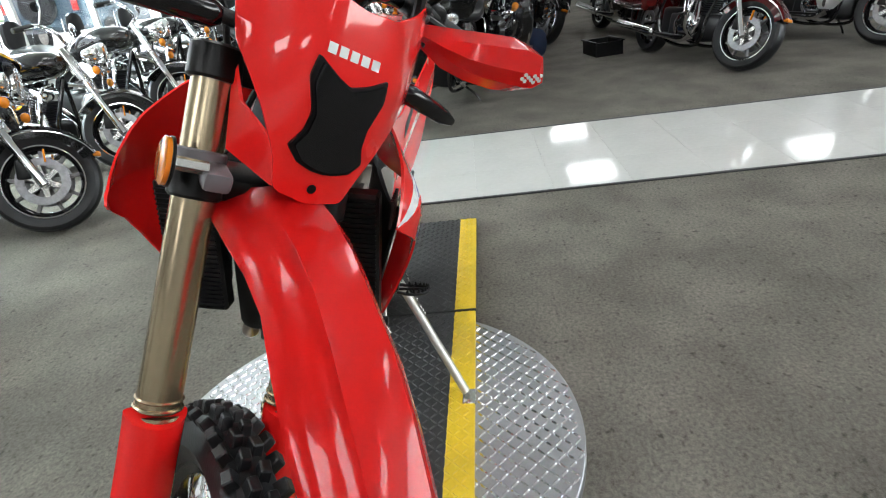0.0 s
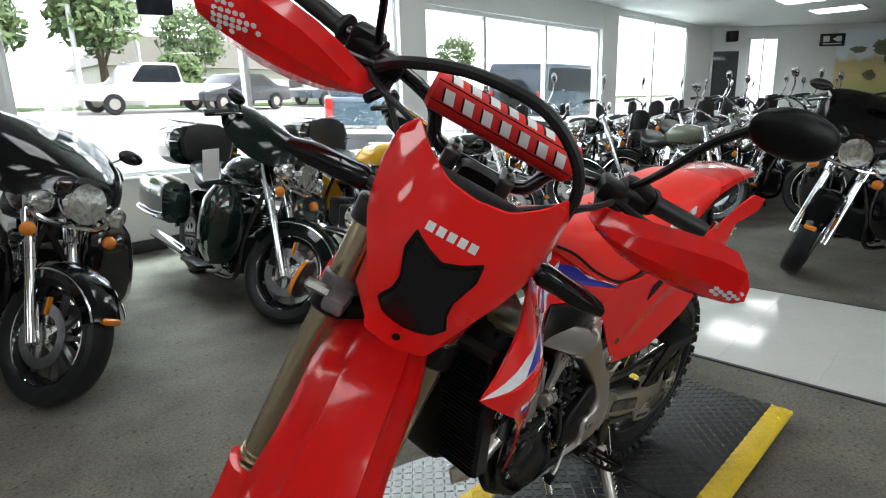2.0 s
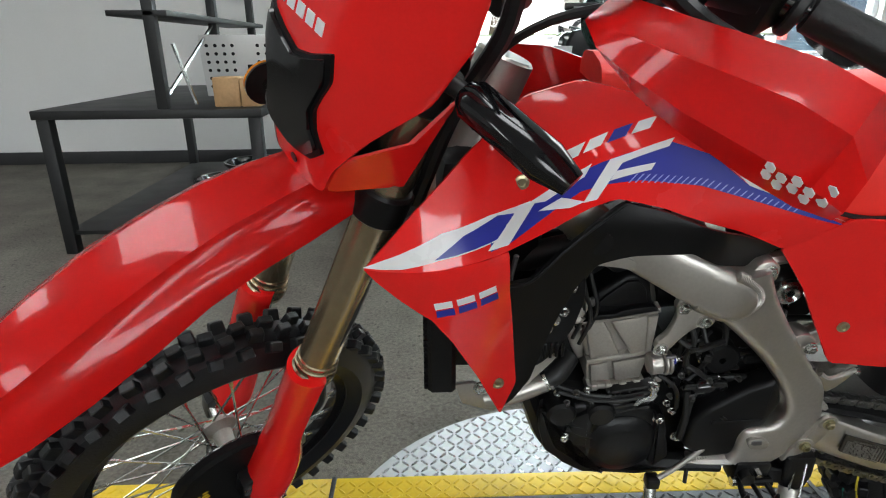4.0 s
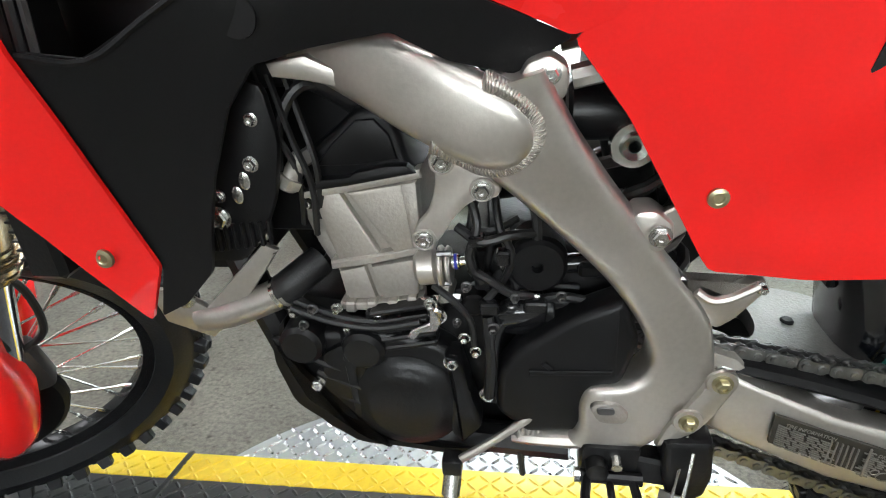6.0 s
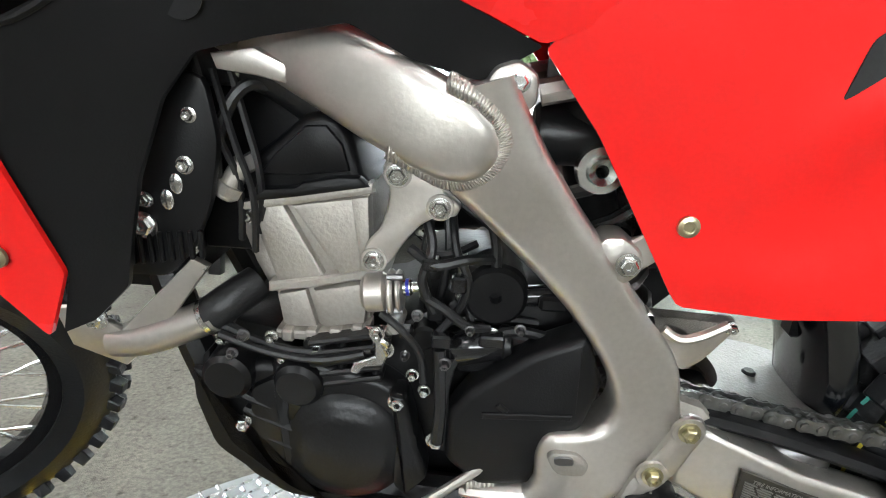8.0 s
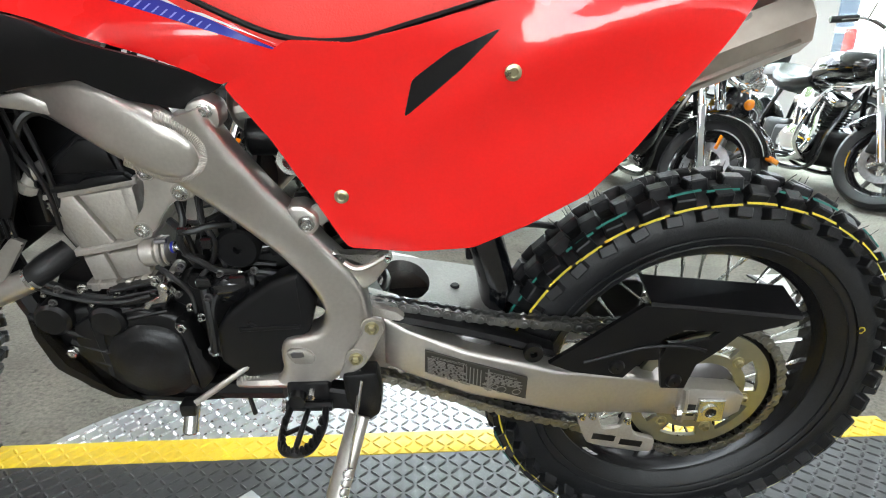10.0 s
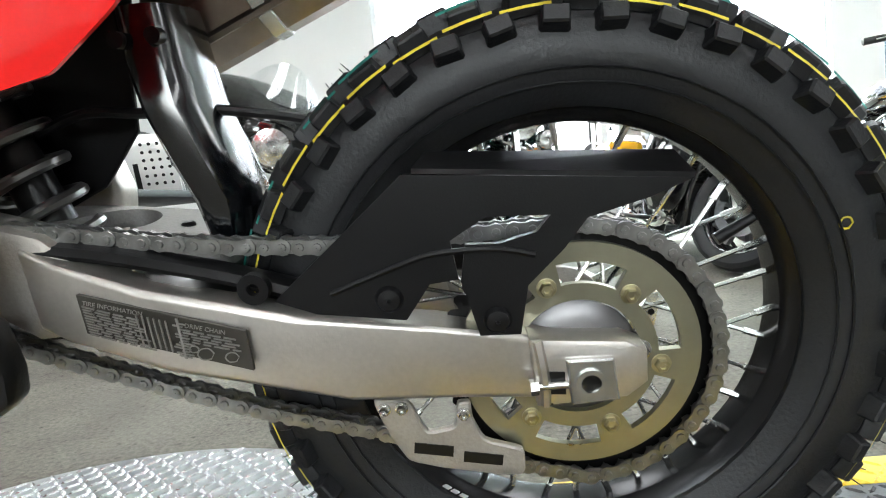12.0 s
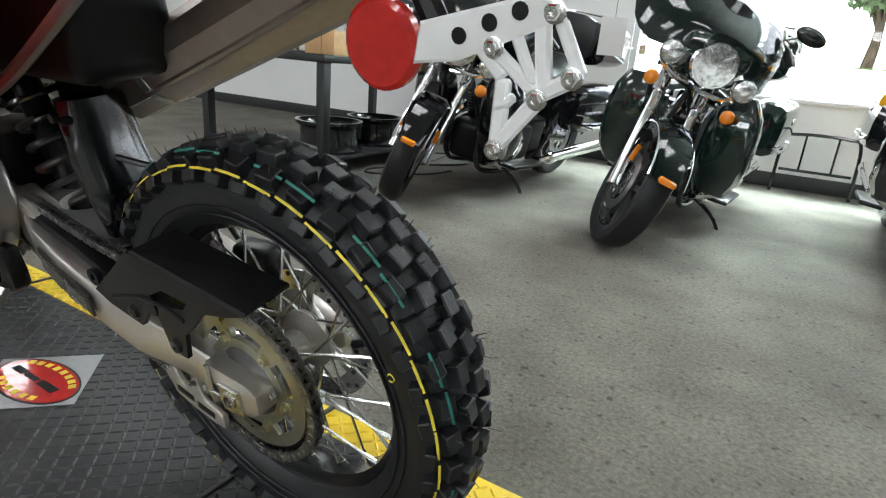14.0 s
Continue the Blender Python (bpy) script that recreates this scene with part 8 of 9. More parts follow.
    S("mirror", moved(blob(0, 0, 0, 0.022, 0.068, 0.038, 24, 14), Matrix.Translation((0.398, s * 0.362, 1.588)) @ Matrix.Rotation(radians(s * 12), 4, "X")), M_BLKP, db, "black oval mirror")
S("ignition_dash", loft([oval(0.405, 0.004, 1.272, 0.036, 0.022, 12, 4), oval(0.44, 0.004, 1.268, 0.040, 0.026, 12, 4)]), M_BLKP)
for s in (-1, 1):
    S("bar_clamp", join(box(0.455, 0.515, s * 0.055 - 0.016 + 0.005, s * 0.055 + 0.016 + 0.005, 1.215, 1.285, 0.008, 2), rod((0.47, s * 0.055 + 0.005, 1.285), (0.47, s * 0.055 + 0.005, 1.292), 0.006), rod((0.50, s * 0.055 + 0.005, 1.285), (0.50, s * 0.055 + 0.005, 1.292), 0.006)), M_DARKC)
# cables: the big front brake loop and the harness around the head
for pts, r in (([(0.47, 0.24, 1.345), (0.41, 0.19, 1.395), (0.375, 0.09, 1.440), (0.365, -0.03, 1.445), (0.37, -0.125, 1.385), (0.375, -0.148, 1.29), (0.36, -0.11, 1.15), (0.33, -0.10, 1.0)], 0.0102),
               ([(0.47, -0.23, 1.34), (0.40, -0.18, 1.335), (0.37, -0.10, 1.30), (0.40, -0.03, 1.22), (0.45, 0.02, 1.10)], 0.006),
               ([(0.50, 0.27, 1.33), (0.43, 0.22, 1.33), (0.38, 0.12, 1.31), (0.40, 0.05, 1.20), (0.46, 0.03, 1.05)], 0.006),
               ([(0.51, 0.25, 1.33), (0.44, 0.16, 1.27), (0.42, 0.10, 1.15), (0.47, 0.07, 1.0)], 0.0055),
               ([(0.51, -0.25, 1.33), (0.44, -0.15, 1.27), (0.42, -0.09, 1.17), (0.47, -0.06, 1.0)], 0.0055),
               ([(0.35, 0.10, 1.20), (0.40, 0.13, 1.12), (0.44, 0.09, 1.02)], 0.005)):
    S("cable", tube(pts, r, 8), M_RUBS)
P("horn", moved(spin([(0.035, 0), (0.038, 0.012), (0.03, 0.025), (0, 0.025)], 24), Matrix.Translation((0.415, -0.06, 0.86)) @ Matrix.Rotation(radians(-90), 4, "Y")), M_BLKM)
P("front_inner", box(0.44, 0.60, -0.09, 0.09, 0.62, 1.0, 0.03, 2), M_BLKP)


# ---- workbench with shop tools ----
wbk = thing("workbench", "dark steel workbench with an upright rack against the white wall", "workbench", pose(0, 0, 0))
part("worktop", box(-1.75, -0.48, 2.42, 4.67, 0.80, 0.85, 0.006), M_STEELD, wbk)
part("lower_shelf", box(-1.72, -0.52, 2.46, 4.63, 0.115, 0.14, 0.004), M_STEELD, wbk)
for x in (-1.70, -0.53):
    for y in (2.47, 4.62):
        part("leg", box(x - 0.035, x + 0.035, y - 0.035, y + 0.035, 0.0, 0.80, 0.005), M_STEELD, wbk)
for y in (2.47, 3.55, 4.62):
    part("shelf_upright", box(-1.06, -1.0, y - 0.03, y + 0.03, 0.85, 2.10, 0.004), M_STEELD, wbk)
part("rack_shelf", box(-1.25, -0.93, 2.44, 4.65, 1.34, 1.37, 0.004), M_STEELD, wbk)
part("rack_shelf", box(-1.25, -0.93, 2.44, 4.65, 1.80, 1.83, 0.004), M_STEELD, wbk)
part("cross_brace", tube([(-1.03, 2.5, 0.9), (-1.03, 3.5, 1.32)], 0.012, 6, 0), M_STEEL, wbk)
part("cross_brace", tube([(-0.90, 2.62, 0.86), (-0.99, 2.62, 1.20)], 0.012, 6, 0), M_STEEL, wbk)
pp = thing("perforated_plate", "white painted steel plate with punched holes, leaning on the bench rack", "plate", pose(-0.78, 3.42, 0.85, 12, 0, 8))
part("plate", box(-0.30, 0.30, -0.006, 0.006, 0.0, 0.42, 0.003), M_CARW, pp)
part("slot", box(0.0, 0.035, -0.009, -0.0065, 0.02, 0.22), M_BLKP, pp, smooth=0)
hm = mesh_of("hole", moved(spin([(0.012, 0), (0.012, 0.002), (0, 0.002)], 12), Matrix.Rotation(radians(90), 4, "X")), M_BLKP, 0)
for i in range(10):
    for j in range(6):
        if 4 <= i <= 5:
            continue
        o = new("hole", hm)
        o.parent = pp
        o.matrix_basis = Matrix.Translation((-0.255 + i * 0.056, -0.0065, 0.07 + j * 0.056))
for k, (x, w, h) in enumerate(((-0.70, 0.075, 0.165), (-0.565, 0.055, 0.16))):
    b = tagged(part("wood_block", box(x - w, x + w, 2.55, 2.72, 0.851, 0.851 + h, 0.006), M_WOOD), "sawn pine block standing on the workbench top", "wood block", group="blocks on the bench")
cd = thing("leaflet_stand", "white printed leaflet on a small bench stand", "leaflet", pose(-0.88, 4.15, 0.85, 14, 0, -12))
part("sheet", box(-0.12, 0.12, -0.003, 0.003, 0.03, 0.36), M_WHITE, cd, smooth=0)
for k in range(5):
    part("text_bar", box(-0.09 + 0.12 * (k % 2), -0.01 + 0.10 * (k % 2), -0.0045, -0.0032, 0.30 - 0.045 * k, 0.325 - 0.045 * k), M_CARD, cd, smooth=0)
part("foot", box(-0.08, 0.08, -0.06, 0.03, 0.0, 0.03, 0.006), M_BLKP, cd)
for k, (y, r) in enumerate(((2.85, 0.26), (3.45, 0.24))):
    w = thing("bare_wheel", "black cast wheel without a tyre on the bench's lower shelf", "wheel", pose(-0.80, y, 0.14), group="wheels under the bench")
    part("barrel", spin([(r, 0.0), (r, 0.02), (r * 0.86, 0.05), (r * 0.84, 0.11), (r * 0.86, 0.18), (r, 0.21), (r, 0.23), (r * 0.92, 0.23), (r * 0.78, 0.17), (r * 0.78, 0.05), (r * 0.92, 0.0)], 36), M_BLKG, w)
    part("hub", spin([(0.06, 0.06), (0.06, 0.19), (0.03, 0.20), (0, 0.20)], 20), M_BLKM, w)
    for q in range(6):
        part("spoke", moved(box(0.05, r * 0.80, -0.02, 0.02, 0.10, 0.14, 0.006), Matrix.Rotation(radians(60 * q), 4, "Z")), M_BLKG, w)
for pts in ([(-0.61, 4.15, 0.008), (-0.47, 4.18, 0.008), (-0.37, 3.52, 0.008), (-0.53, 3.04, 0.008), (-0.41, 2.91, 0.008), (-0.11, 3.22, 0.008), (-0.05, 3.5, 0.008)],
            [(-0.50, 4.4, 0.008), (-0.2, 4.1, 0.008), (-0.12, 3.87, 0.008), (-0.3, 3.6, 0.008), (-0.50, 3.5, 0.008)]):
    tagged(part("power_cable", tube(pts, 0.008, 8), M_RUBS), "black power cable lying in loops on the carpet", "cable", group="cables on the floor")
ps = thing("floor_pedal", "black angular foot pump standing by the bench", "tool", pose(-0.45, 4.62, 0))
part("base", box(-0.16, 0.12, -0.10, 0.10, 0, 0.03, 0.008), M_BLKP, ps)
part("arm", prism([(-0.12, 0.02), (0.16, 0.20), (0.22, 0.19), (0.20, 0.15), (0.02, 0.02)], -0.05, 0.05, 0.01), M_BLKP, ps)

# ---- far wall: landscape posters, signs, mirror recess, small window ----
def poster_sheet(name, top, mid, low):
    m = bpy.data.materials.new(name)
    m.use_nodes = True
    n, lk = m.node_tree.nodes, m.node_tree.links
    p = n["Principled BSDF"]
    p.inputs["Roughness"].default_value = 0.35
    tc = n.new("ShaderNodeTexCoord")
    sx = n.new("ShaderNodeSeparateXYZ")
    lk.new(tc.outputs["Object"], sx.inputs[0])
    nz = n.new("ShaderNodeTexNoise")
    nz.inputs["Scale"].default_value, nz.inputs["Detail"].default_value = 2.2, 8
    lk.new(tc.outputs["Object"], nz.inputs["Vector"])
    ad = n.new("ShaderNodeMath")
    ad.operation = "MULTIPLY_ADD"
    lk.new(nz.outputs[0], ad.inputs[0])
    ad.inputs[1].default_value = 0.9
    lk.new(sx.outputs["Z"], ad.inputs[2])
    rp = n.new("ShaderNodeValToRGB")
    mr = n.new("ShaderNodeMapRange")
    mr.inputs[1].default_value, mr.inputs[2].default_value = 1.4, 3.7
    lk.new(ad.outputs[0], mr.inputs[0])
    lk.new(mr.outputs[0], rp.inputs[0])
    e = rp.color_ramp.elements
    e[0].position, e[0].color = 0.0, (*low, 1)
    e[1].position, e[1].color = 1.0, (*top, 1)
    for pos, c in ((0.42, mid), (0.60, tuple(v * 0.8 for v in mid)), (0.70, top)):
        k = e.new(pos)
        k.color = (*c, 1)
    lk.new(rp.outputs[0], p.inputs["Base Color"])
    return m


M_P1 = poster_sheet("poster_meadow_print", (0.80, 0.85, 0.92), (0.74, 0.60, 0.30), (0.42, 0.52, 0.14))
M_P2 = poster_sheet("poster_forest_print", (0.30, 0.28, 0.21), (0.30, 0.31, 0.27), (0.52, 0.53, 0.52))
M_PT = mat("poster_tree_print", (0.17, 0.19, 0.12), 0.4, var=0.3, scale=6)
M_PV = mat("poster_vehicle_print", (0.11, 0.115, 0.12), 0.4, var=0.4, scale=5)
M_PG = mat("poster_green_print", (0.25, 0.52, 0.20), 0.4, var=0.3, scale=4)


def shape_on_wall(name, pts, mt, parent, y):
    return part(name, prism(pts, y, y + 0.003), mt, parent, smooth=0)


def ragged(cx, cz, rx, rz, seed, n=22):
    rg = random.Random(seed)
    return [(cx + rx * math.cos(a) * rg.uniform(0.65, 1.1), cz + rz * math.sin(a) * rg.uniform(0.6, 1.1)) for a in (2 * math.pi * k / n for k in range(n))]


p1 = thing("wall_poster", "large landscape poster of a dry meadow with an off-road buggy", "poster", FWM)
part("sheet", box(3.60, 6.96, -0.018, -0.004, 1.05, 3.16), M_P1, p1, smooth=0)
for k, (cx, cz, rx, rz) in enumerate(((5.0, 2.68, 0.42, 0.24), (6.35, 2.78, 0.55, 0.22), (4.2, 2.62, 0.25, 0.10), (4.6, 1.9, 0.20, 0.15))):
    shape_on_wall("printed_tree", ragged(cx, cz, rx, rz, k + 3), M_PT, p1, -0.022)
shape_on_wall("printed_tree", [(4.97, 2.25), (5.05, 2.25), (5.03, 2.6), (4.98, 2.6)], M_PT, p1, -0.022)
shape_on_wall("printed_vehicle", [(5.2, 1.55), (5.15, 1.90), (5.35, 2.05), (5.45, 2.32), (6.0, 2.36), (6.12, 2.08), (6.3, 1.9), (6.25, 1.5), (6.1, 1.35), (5.4, 1.35)], M_PV, p1, -0.025)
shape_on_wall("printed_windscreen", [(5.45, 2.08), (5.5, 2.28), (5.95, 2.31), (6.02, 2.08)], M_P1, p1, -0.028)
p2 = thing("wall_poster", "large dark forest poster with rocks and green foliage", "poster", FWM)
part("sheet", box(7.02, 10.6, -0.018, -0.004, 1.05, 3.24), M_P2, p2, smooth=0)
for k in range(7):
    x = 7.9 + k * 0.32
    shape_on_wall("printed_trunk", [(x, 2.35), (x + 0.12, 2.35), (x + 0.10, 3.22), (x + 0.03, 3.22)], M_PT if k % 2 else M_BARK, p2, -0.022)
for k, (cx, cz, rx, rz) in enumerate(((9.6, 2.5, 0.55, 0.16), (8.6, 2.05, 0.6, 0.2), (9.7, 1.7, 0.6, 0.3), (7.6, 1.9, 0.4, 0.25))):
    shape_on_wall("printed_foliage" if k == 0 else "printed_rock", ragged(cx, cz, rx, rz, k + 20), M_PG if k == 0 else M_P1 if k == 9 else M_CARD if k == 2 else M_PV, p2, -0.024)
for x0, z0 in ((3.06, 2.72), (7.09, 2.90)):
    sg = thing("wall_sign", "small black sign board with white shapes", "sign", FWM, group="black wall signs")
    part("board", box(x0, x0 + 0.70, -0.07, -0.035, z0, z0 + 0.34, 0.004), M_BLKG, sg)
    shape_on_wall("white_shape", [(x0 + 0.08, z0 + 0.12), (x0 + 0.26, z0 + 0.12), (x0 + 0.26, z0 + 0.27), (x0 + 0.08, z0 + 0.27)], M_WHITE, sg, -0.074)
    shape_on_wall("white_shape", [(x0 + 0.34, z0 + 0.19), (x0 + 0.48, z0 + 0.12), (x0 + 0.60, z0 + 0.12), (x0 + 0.60, z0 + 0.27), (x0 + 0.48, z0 + 0.27)], M_WHITE, sg, -0.074)
    shape_on_wall("white_shape", [(x0 + 0.08, z0 + 0.05), (x0 + 0.60, z0 + 0.05), (x0 + 0.60, z0 + 0.08), (x0 + 0.08, z0 + 0.08)], M_WHITE, sg, -0.074)
mr_ = thing("door_1", "dark glazed door standing in the far wall", "door", FWM, kind="structure")
part("frame", join(box(-0.02, 0.06, -0.05, -0.003, 0, 2.75), box(0.80, 0.88, -0.05, -0.003, 0, 2.75), box(0.06, 0.80, -0.05, -0.003, 2.67, 2.75)), M_TRIM, mr_, smooth=0)
part("pane", box(0.06, 0.80, -0.03, -0.003, 0.0, 2.67), mat("dark_door_glass", (0.05, 0.052, 0.055), 0.05, var=0.1, coat=1.0), mr_, smooth=0)
sk = thing("wall_speaker", "small black loudspeaker hung under the ceiling", "loudspeaker", FWM)
part("cabinet", box(0.40, 0.66, -0.22, -0.004, 2.92, 3.20, 0.01), M_BLKP, sk)
part("grille", box(0.42, 0.64, -0.23, -0.222, 2.94, 3.18, 0.003), M_BLKM, sk)
w4 = thing("window_4", "narrow bright window in the far wall", "window", FWM, kind="structure")
part("window_frame", join(box(1.05, 1.11, -0.05, -0.003, 0.85, 3.02), box(1.87, 1.93, -0.05, -0.003, 0.85, 3.02), box(1.11, 1.87, -0.05, -0.003, 2.96, 3.02), box(1.11, 1.87, -0.05, -0.003, 0.85, 0.91), box(1.47, 1.50, -0.04, -0.003, 0.91, 2.96)), M_TRIM, w4, smooth=0)
part("daylight", box(1.11, 1.87, -0.012, -0.003, 0.91, 2.96), mat("daylight_beyond", (0.7, 0.75, 0.78), 0.6, var=0.05, emit=((0.85, 0.95, 1.0), 2.2), rvar=0), w4, smooth=0)

# ---- things hung, stood and dropped about the showroom ----
sh = thing("t_shirt", "black t-shirt on a hanger in front of the window", "t-shirt", pose(2.0, 5.02, 0))
part("cloth", panel([(-0.16, 2.29), (0.16, 2.31), (0.17, 2.60), (0.25, 2.55), (0.30, 2.68), (0.14, 2.82), (0.06, 2.80), (0.0, 2.785), (-0.06, 2.80), (-0.14, 2.82), (-0.30, 2.68), (-0.24, 2.55), (-0.165, 2.60)], lambda x, z: -0.03 + 0.02 * math.sin(x * 22) * (2.9 - z), 0.02, 0.04, n=2, k=0.1), M_FABK, sh, smooth=60)
part("chest_print", panel([(-0.012, 2.66), (0.012, 2.66), (0.012, 2.68), (-0.012, 2.68)], lambda x, z: -0.056, 0.002, 0.04, n=0), M_WHITE, sh, smooth=0)
part("hanger", tube([(-0.14, 0, 2.81), (0, 0, 2.87), (0.14, 0, 2.81)], 0.006, 6, 0), M_CHROME, sh)
part("hanger_hook", tube([(0, 0, 2.86), (0, 0, 3.0), (0.0, 0, 3.32)], 0.003, 6, 0), M_CHROME, sh)
bg = thing("duffel_bag", "navy cloth bag slumped on the carpet beside a motorcycle", "bag", pose(8.0, -1.25, 0, 0, 0, 25))
part("body", loft([oval(x, 0, 0.20, w, h, 16, 2.6) for x, w, h in ((-0.30, 0.10, 0.12), (-0.26, 0.17, 0.19), (0, 0.20, 0.20), (0.26, 0.17, 0.19), (0.30, 0.10, 0.12))]), M_FABB, bg)
part("handle", tube([(-0.1, -0.05, 0.38), (-0.06, -0.05, 0.47), (0.06, -0.05, 0.47), (0.1, -0.05, 0.38)], 0.012, 8), M_FABK, bg)
ty = thing("plastic_crate", "low black plastic crate on the carpet", "crate", pose(7.5, -2.2, 0, 0, 0, 10))
part("body", join(box(-0.24, 0.24, -0.18, 0.18, 0, 0.02), box(-0.24, 0.24, -0.18, -0.16, 0.02, 0.17), box(-0.24, 0.24, 0.16, 0.18, 0.02, 0.17), box(-0.24, -0.22, -0.16, 0.16, 0.02, 0.17), box(0.22, 0.24, -0.16, 0.16, 0.02, 0.17)), M_BLKP, ty)
part("rim", join(box(-0.26, 0.26, -0.20, -0.17, 0.165, 0.185, 0.004), box(-0.26, 0.26, 0.17, 0.20, 0.165, 0.185, 0.004)), M_BLKP, ty)
rk = thing("bike_rack", "low black tubular rack in front of the window wall", "rack", pose(2.57, 5.2, 0))
part("top_rail", tube([(-0.30, 0, 0.0), (-0.28, 0, 0.44), (-0.18, 0, 0.505), (0.18, 0, 0.505), (0.28, 0, 0.44), (0.30, 0, 0.0)], 0.014, 8), M_BLKG, rk)
part("cross_rail", rod((-0.27, 0, 0.20), (0.27, 0, 0.20), 0.012), M_BLKG, rk)
for x in (-0.12, 0.12):
    part("upright", rod((x, 0, 0.2), (x, 0, 0.5), 0.009), M_BLKG, rk)
stk = thing("mat_sticker", "square silver tread-pattern sticker with a red oval on the rubber runway", "sticker", pose(0.752, -0.05, 0.0685, 0, 0, 44) @ Matrix.Scale(1.38, 4))
part("sheet", box(-0.085, 0.085, -0.085, 0.085, 0, 0.0012), M_PLATE, stk, smooth=0)
OV = Matrix.Rotation(radians(-45), 4, "Z")
part("rim_oval", moved(spin([(0.100, 0.0012), (0.100, 0.0018), (0, 0.0018)], 36), OV @ Matrix.Diagonal((1, 0.56, 1, 1))), M_BLKP, stk, smooth=0)
part("red_oval", moved(spin([(0.096, 0.0018), (0.096, 0.0023), (0, 0.0023)], 36), OV @ Matrix.Diagonal((1, 0.54, 1, 1))), M_REDL, stk, smooth=0)
for x0, x1, h in ((-0.075, -0.040, 0.007), (-0.036, 0.004, 0.0055), (0.010, 0.060, 0.0075)):
    part("emblem_bar", moved(box(x0, x1, -h, h, 0.0023, 0.0027, 0.0001), OV), M_BLKP, stk, smooth=0)
for k in range(16):
    g = radians(38 + 104 * (k % 8) / 7 + (180 if k > 7 else 0))
    if k in (8, 15):
        continue
    part("text_bar", moved(box(-0.0062, 0.0062, -0.0060, 0.0060, 0.0023, 0.0028), OV @ Matrix.Translation((0.086 * math.cos(g), 0.0405 * math.sin(g), 0)) @ Matrix.Rotation(math.atan2(0.0405 * math.cos(g), -0.086 * math.sin(g)), 4, "Z")), M_MATY, stk, smooth=0)
tagp = thing("price_tag", "white card price tag hanging from a motorcycle's bar", "price tag", pose(1.30, 2.75, 0.98, 8, 0, 20))
part("card", box(-0.07, 0.07, -0.001, 0.001, 0, 0.20), M_WHITE, tagp, smooth=0)
part("string", rod((0, 0, 0.20), (0, 0.02, 0.30), 0.0015, seg=5), M_RUBS, tagp)
spk_ = thing("ceiling_sprinkler", "small chrome sprinkler head under the ceiling", "sprinkler", pose(6.6, 3.6, CEIL))
part("stem", rod((0, 0, 0), (0, 0, -0.06), 0.012), M_CHROME, spk_)
part("deflector", rod((0, 0, -0.06), (0, 0, -0.066), 0.03), M_CHROME, spk_)

# ---- outside: parking lot, cars, trees ----
def gz(y):
    """Height of the rising lot outside."""
    for (y0, z0), (y1, z1) in (((5.6, 0.30), (26, 1.60)), ((26, 1.60), (60, 2.2)), ((60, 2.2), (400, 3.0))):
        if y <= y1:
            return z0 + (z1 - z0) * (y - y0) / (y1 - y0)
    return 3.0


def strip(ys, up, x0=-160, x1=220):
    return loft([[(x0, y, gz(y) + up), (x1, y, gz(y) + up), (x1, y, gz(y) - 0.5), (x0, y, gz(y) - 0.5)] for y in ys])


gr = part("ground", strip((WY + 0.21, 26, 60, 400), 0.0), M_ASPH, smooth=0)
tagged(gr, "pale sunlit concrete parking lot rising away outside the windows", "parking lot", kind="structure")
vg = part("verge", strip((27, 40, 58), 0.06), M_GRASS, smooth=0)
tagged(vg, "strip of green grass beyond the lot", "grass", kind="structure")


def lot(x, y, rz, sc=1.087):
    return pose(x, y, gz(y)) @ Matrix.Rotation(radians(3.6), 4, "X") @ Matrix.Rotation(radians(rz), 4, "Z") @ Matrix.Scale(sc, 4)


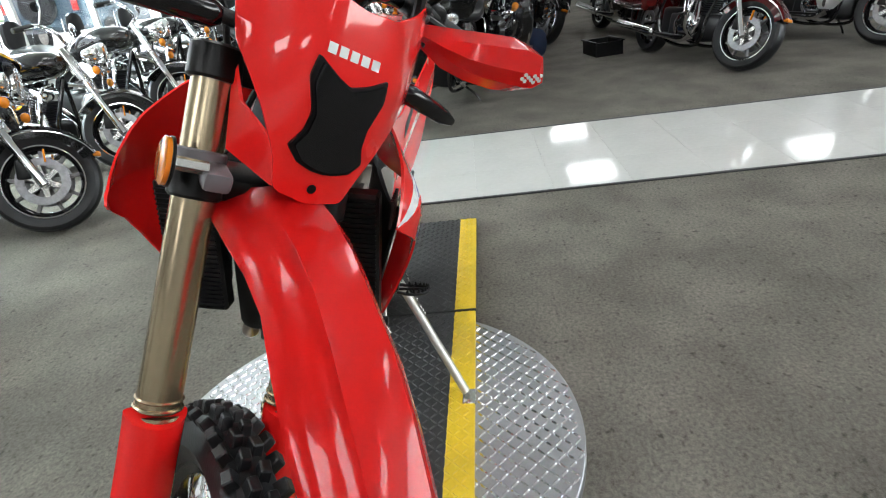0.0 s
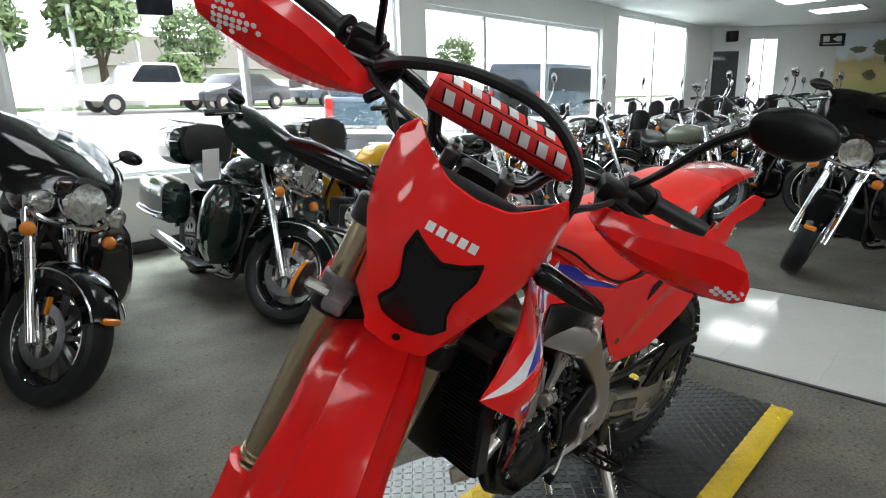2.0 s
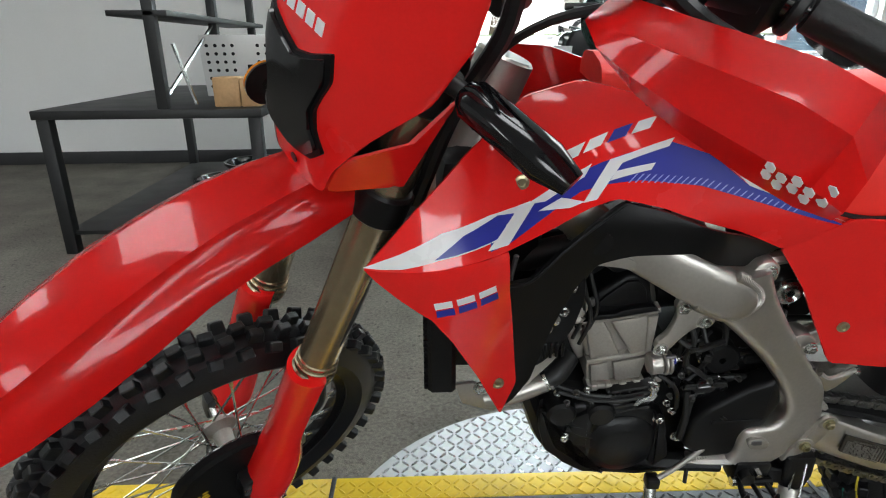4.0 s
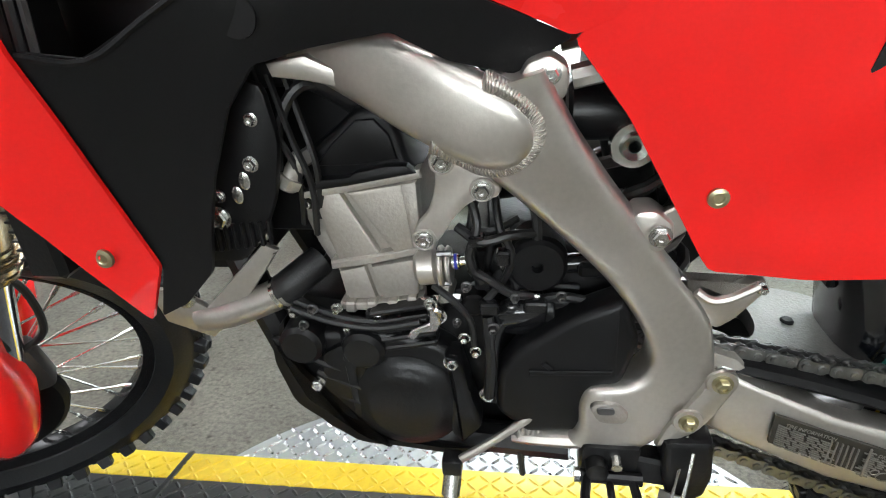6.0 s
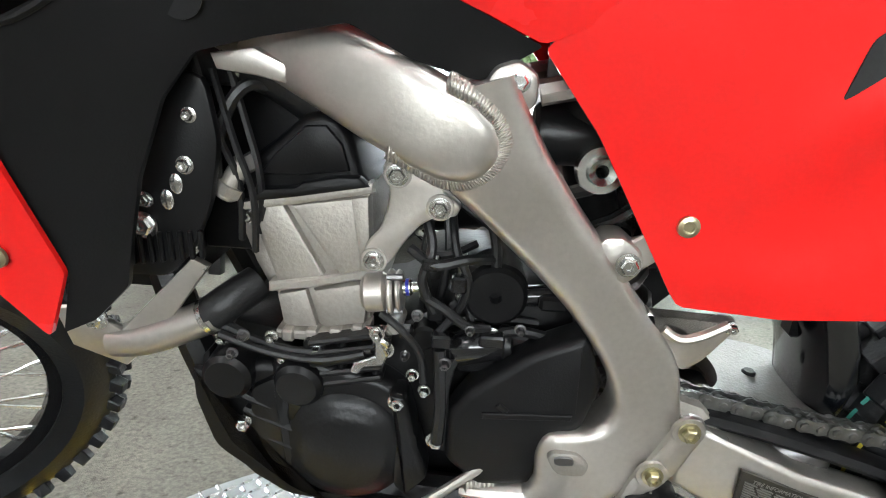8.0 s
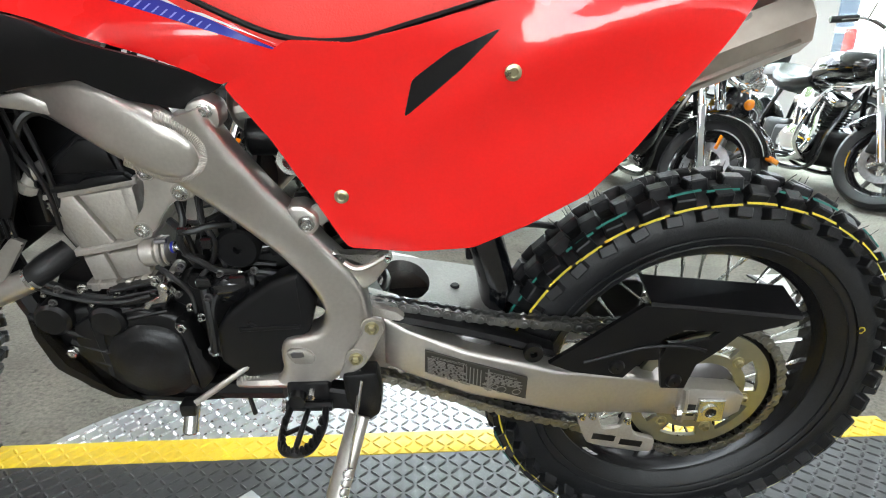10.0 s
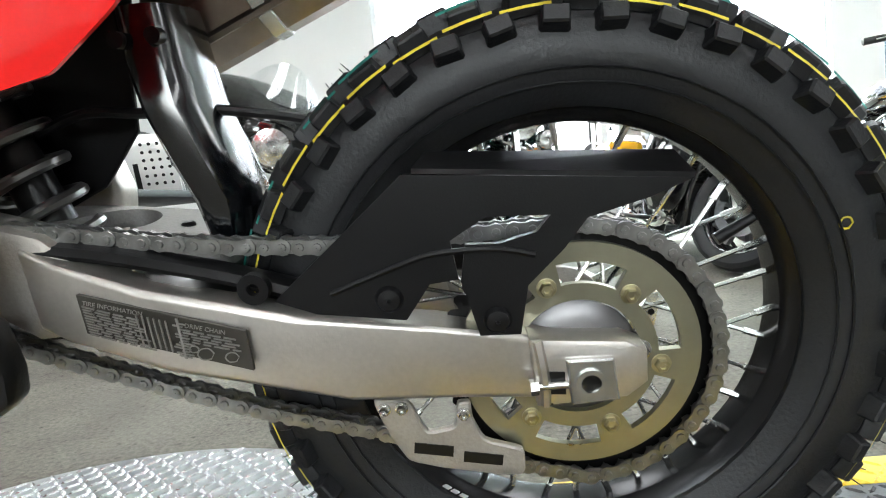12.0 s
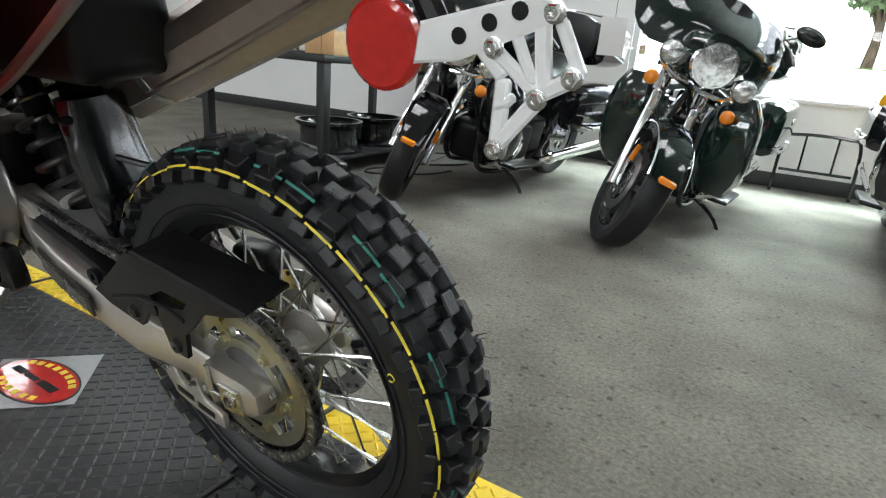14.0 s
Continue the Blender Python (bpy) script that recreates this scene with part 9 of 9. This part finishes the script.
def car(m, paint, label, L=4.5, H=1.45, kind="sedan"):
    t = thing("car", label, "car", m, group="parked cars")
    w = 0.88
    if kind == "jeep":
        prof = [(0, 0.45), (0, 0.95), (0.9, 1.02), (1.35, 1.06), (1.6, 1.72), (1.7, 1.80), (4.1, 1.80), (4.2, 1.7), (4.22, 0.45)]
        cab = [(1.45, 1.12), (1.66, 1.70), (4.05, 1.70), (4.1, 1.12)]
        L = 4.22
    elif kind == "pickup":
        prof = [(0, 0.45), (0, 0.9), (1.2, 1.02), (1.8, 1.70), (1.95, 1.75), (3.1, 1.75), (3.3, 1.05), (5.2, 1.05), (5.25, 0.45)]
        cab = [(1.45, 1.08), (1.88, 1.66), (3.05, 1.66), (3.2, 1.08)]
        L = 5.25
    else:
        prof = [(0, 0.40), (0, 0.70), (0.15, 0.78), (1.15, 0.92), (1.9, 1.38), (2.2, 1.44), (3.0, 1.42), (3.75, 1.0), (4.4, 0.95), (4.5, 0.6), (4.5, 0.38)]
        cab = [(1.3, 0.96), (1.98, 1.34), (2.95, 1.34), (3.55, 0.98)]
    part("body", prism(prof, -w, w, 0.05, 2, n=2, k=0.12), paint, t)
    for s in (-1, 1):
        part("side_window", prism(cab, s * w - 0.012, s * w + 0.012, 0.0, n=2, k=0.12), M_CARG, t)
    for x in (0.85, L - 0.9):
        for s in (-1, 1):
            wh = part("wheel", moved(wheel_spin([(0.18, -0.10), (0.33, -0.10), (0.36, 0), (0.33, 0.10), (0.18, 0.10)], 24), Matrix.Translation((x, s * 0.82, 0.36))), M_RUB, t)
            part("hub", moved(wheel_spin([(0.02, -0.105), (0.19, -0.09), (0.19, 0.09), (0.02, 0.105)], 16), Matrix.Translation((x, s * 0.82, 0.36))), M_ALU, wh)
    if kind == "jeep":
        part("spare_wheel", moved(wheel_spin([(0.1, -0.10), (0.34, -0.10), (0.38, 0), (0.34, 0.10), (0.1, 0.10)], 24), Matrix.Translation((L + 0.10, 0, 1.02)) @ Matrix.Rotation(radians(90), 4, "Z")), M_RUB, t)
        for s in (-1, 1):
            part("tail_lamp", box(L, L + 0.05, s * 0.74 - 0.06, s * 0.74 + 0.06, 0.9, 1.1, 0.01), M_REDL, t)
    if kind == "pickup":
        for s in (-1, 1):
            part("tail_lamp", box(L - 0.02, L + 0.03, s * 0.80 - 0.06, s * 0.80 + 0.06, 0.72, 1.03, 0.01), M_REDL, t)
        part("bumper", box(L, L + 0.12, -0.85, 0.85, 0.45, 0.60, 0.03), M_CHROME, t)
    return t


car(lot(17.9, 9.5, 183), M_CARB, "blue-grey boxy off-road car with spare wheel", kind="jeep")
car(lot(10.3, 12.1, 232), M_CARB, "blue-grey pickup truck parked close to the windows", kind="pickup")
car(lot(6.2, 23.6, 2), M_CARW, "white pickup truck parked across the lot", kind="pickup")
car(lot(10.2, 23.4, 14), M_CARK, "dark sedan parked across the lot")
car(lot(16.5, 25.0, 8), M_CARB, "blue sedan parked across the lot")
car(lot(-2.6, 21.5, 175), M_CARW, "white sedan parked across the lot")


def tree(m, h, r, seed):
    rg = random.Random(seed)
    t = thing("tree", "leafy green roadside tree", "tree", m, group="roadside trees")
    limbs = tube([(0, 0, 0), (0.1, 0.05, h * 0.25), (0.0, 0.1, h * 0.5)], [0.28, 0.2, 0.14], 8)
    for k in range(7):
        a = rg.uniform(0, 6.28)
        limbs = join(limbs, tube([(0, 0.05, h * rg.uniform(0.25, 0.45)), (math.cos(a) * r * 0.4, math.sin(a) * r * 0.4, h * 0.6), (math.cos(a) * r * 0.75, math.sin(a) * r * 0.75, h * rg.uniform(0.65, 0.9))], [0.1, 0.06, 0.02], 6))
    part("trunk", limbs, M_BARK, t)
    verts, faces = [], []
    for k in range(1500):
        u = Vector((rg.gauss(0, 1), rg.gauss(0, 1), rg.gauss(0, 1))).normalized() * r * rg.uniform(0.35, 1.0) ** 0.6 * (0.75 + 0.35 * noise.noise(Vector((k * 0.01, seed, 0))))
        c = Vector((u.x, u.y, h * 0.66 + u.z * 0.85))
        s = rg.uniform(0.16, 0.34)
        d1 = Vector((rg.gauss(0, 1), rg.gauss(0, 1), rg.gauss(0, 1))).normalized() * s
        d2 = d1.orthogonal().normalized() * s * 0.6
        b = len(verts)
        verts += [tuple(c - d1), tuple(c + d2), tuple(c + d1), tuple(c - d2)]
        faces.append((b, b + 1, b + 2, b + 3))
    me = bpy.data.meshes.new("crown")
    me.from_pydata(verts, [], faces)
    me.materials.append(M_LEAF)
    o = new("crown", me)
    o.parent = t


for i, (x, y, h, r) in enumerate(((9.5, 31, 6.5, 2.6), (5.2, 33, 6.0, 2.4), (21, 46, 8, 3.6), (-5, 33, 8, 3.5), (38, 50, 7, 3.2), (54, 48, 8, 3.4), (-13, 36, 9, 4), (14.5, 34, 3.0, 1.6))):
    tree(pose(x, y, gz(y)), h, r, i + 1)
hs = thing("house", "long pale-sided building across the road", "building", pose(16, 52, gz(52)))
part("wall", box(0, 26, 0, 8, 0, 3.2), M_BRICK, hs, smooth=0)
part("roof", moved(prism([(-0.6, 3.2), (26.6, 3.2), (24, 5.6), (2.6, 5.6)], -0.6, 8.6), Matrix.Identity(4)), M_ROOF, hs, smooth=0)
for k in range(5):
    w = part("window", box(2 + k * 5, 3.6 + k * 5, -0.04, 0.02, 1.1, 2.3), M_CARG, hs, smooth=0)
    part("frame", join(box(1.9 + k * 5, 2.0 + k * 5, -0.07, 0.0, 1.0, 2.4), box(3.6 + k * 5, 3.7 + k * 5, -0.07, 0, 1.0, 2.4), box(2 + k * 5, 3.6 + k * 5, -0.07, 0, 2.3, 2.4), box(2 + k * 5, 3.6 + k * 5, -0.07, 0, 1.0, 1.1)), M_TRIM, w, smooth=0)

for x, y in ((8.2, 30.0), (12.0, 33.0)):
    pl = thing("utility_pole", "slim pale utility pole with cross arms by the road", "utility pole", pose(x, y, gz(y)), group="utility poles")
    part("pole", rod((0, 0, -0.1), (0, 0, 9.5), 0.13, 0.09, 10), M_TRIM, pl)
    part("cross_arm", box(-1.1, 1.1, -0.06, 0.06, 8.2, 8.34), M_TRIM, pl)
    part("cross_arm", box(-0.8, 0.8, -0.06, 0.06, 5.2, 5.32), M_TRIM, pl)

# ---- to true metres ----
for o in list(scene.objects):
    if o.parent is None and o.type in ("MESH", "EMPTY", "LIGHT"):
        o.matrix_basis = Matrix.Scale(U, 4) @ o.matrix_basis
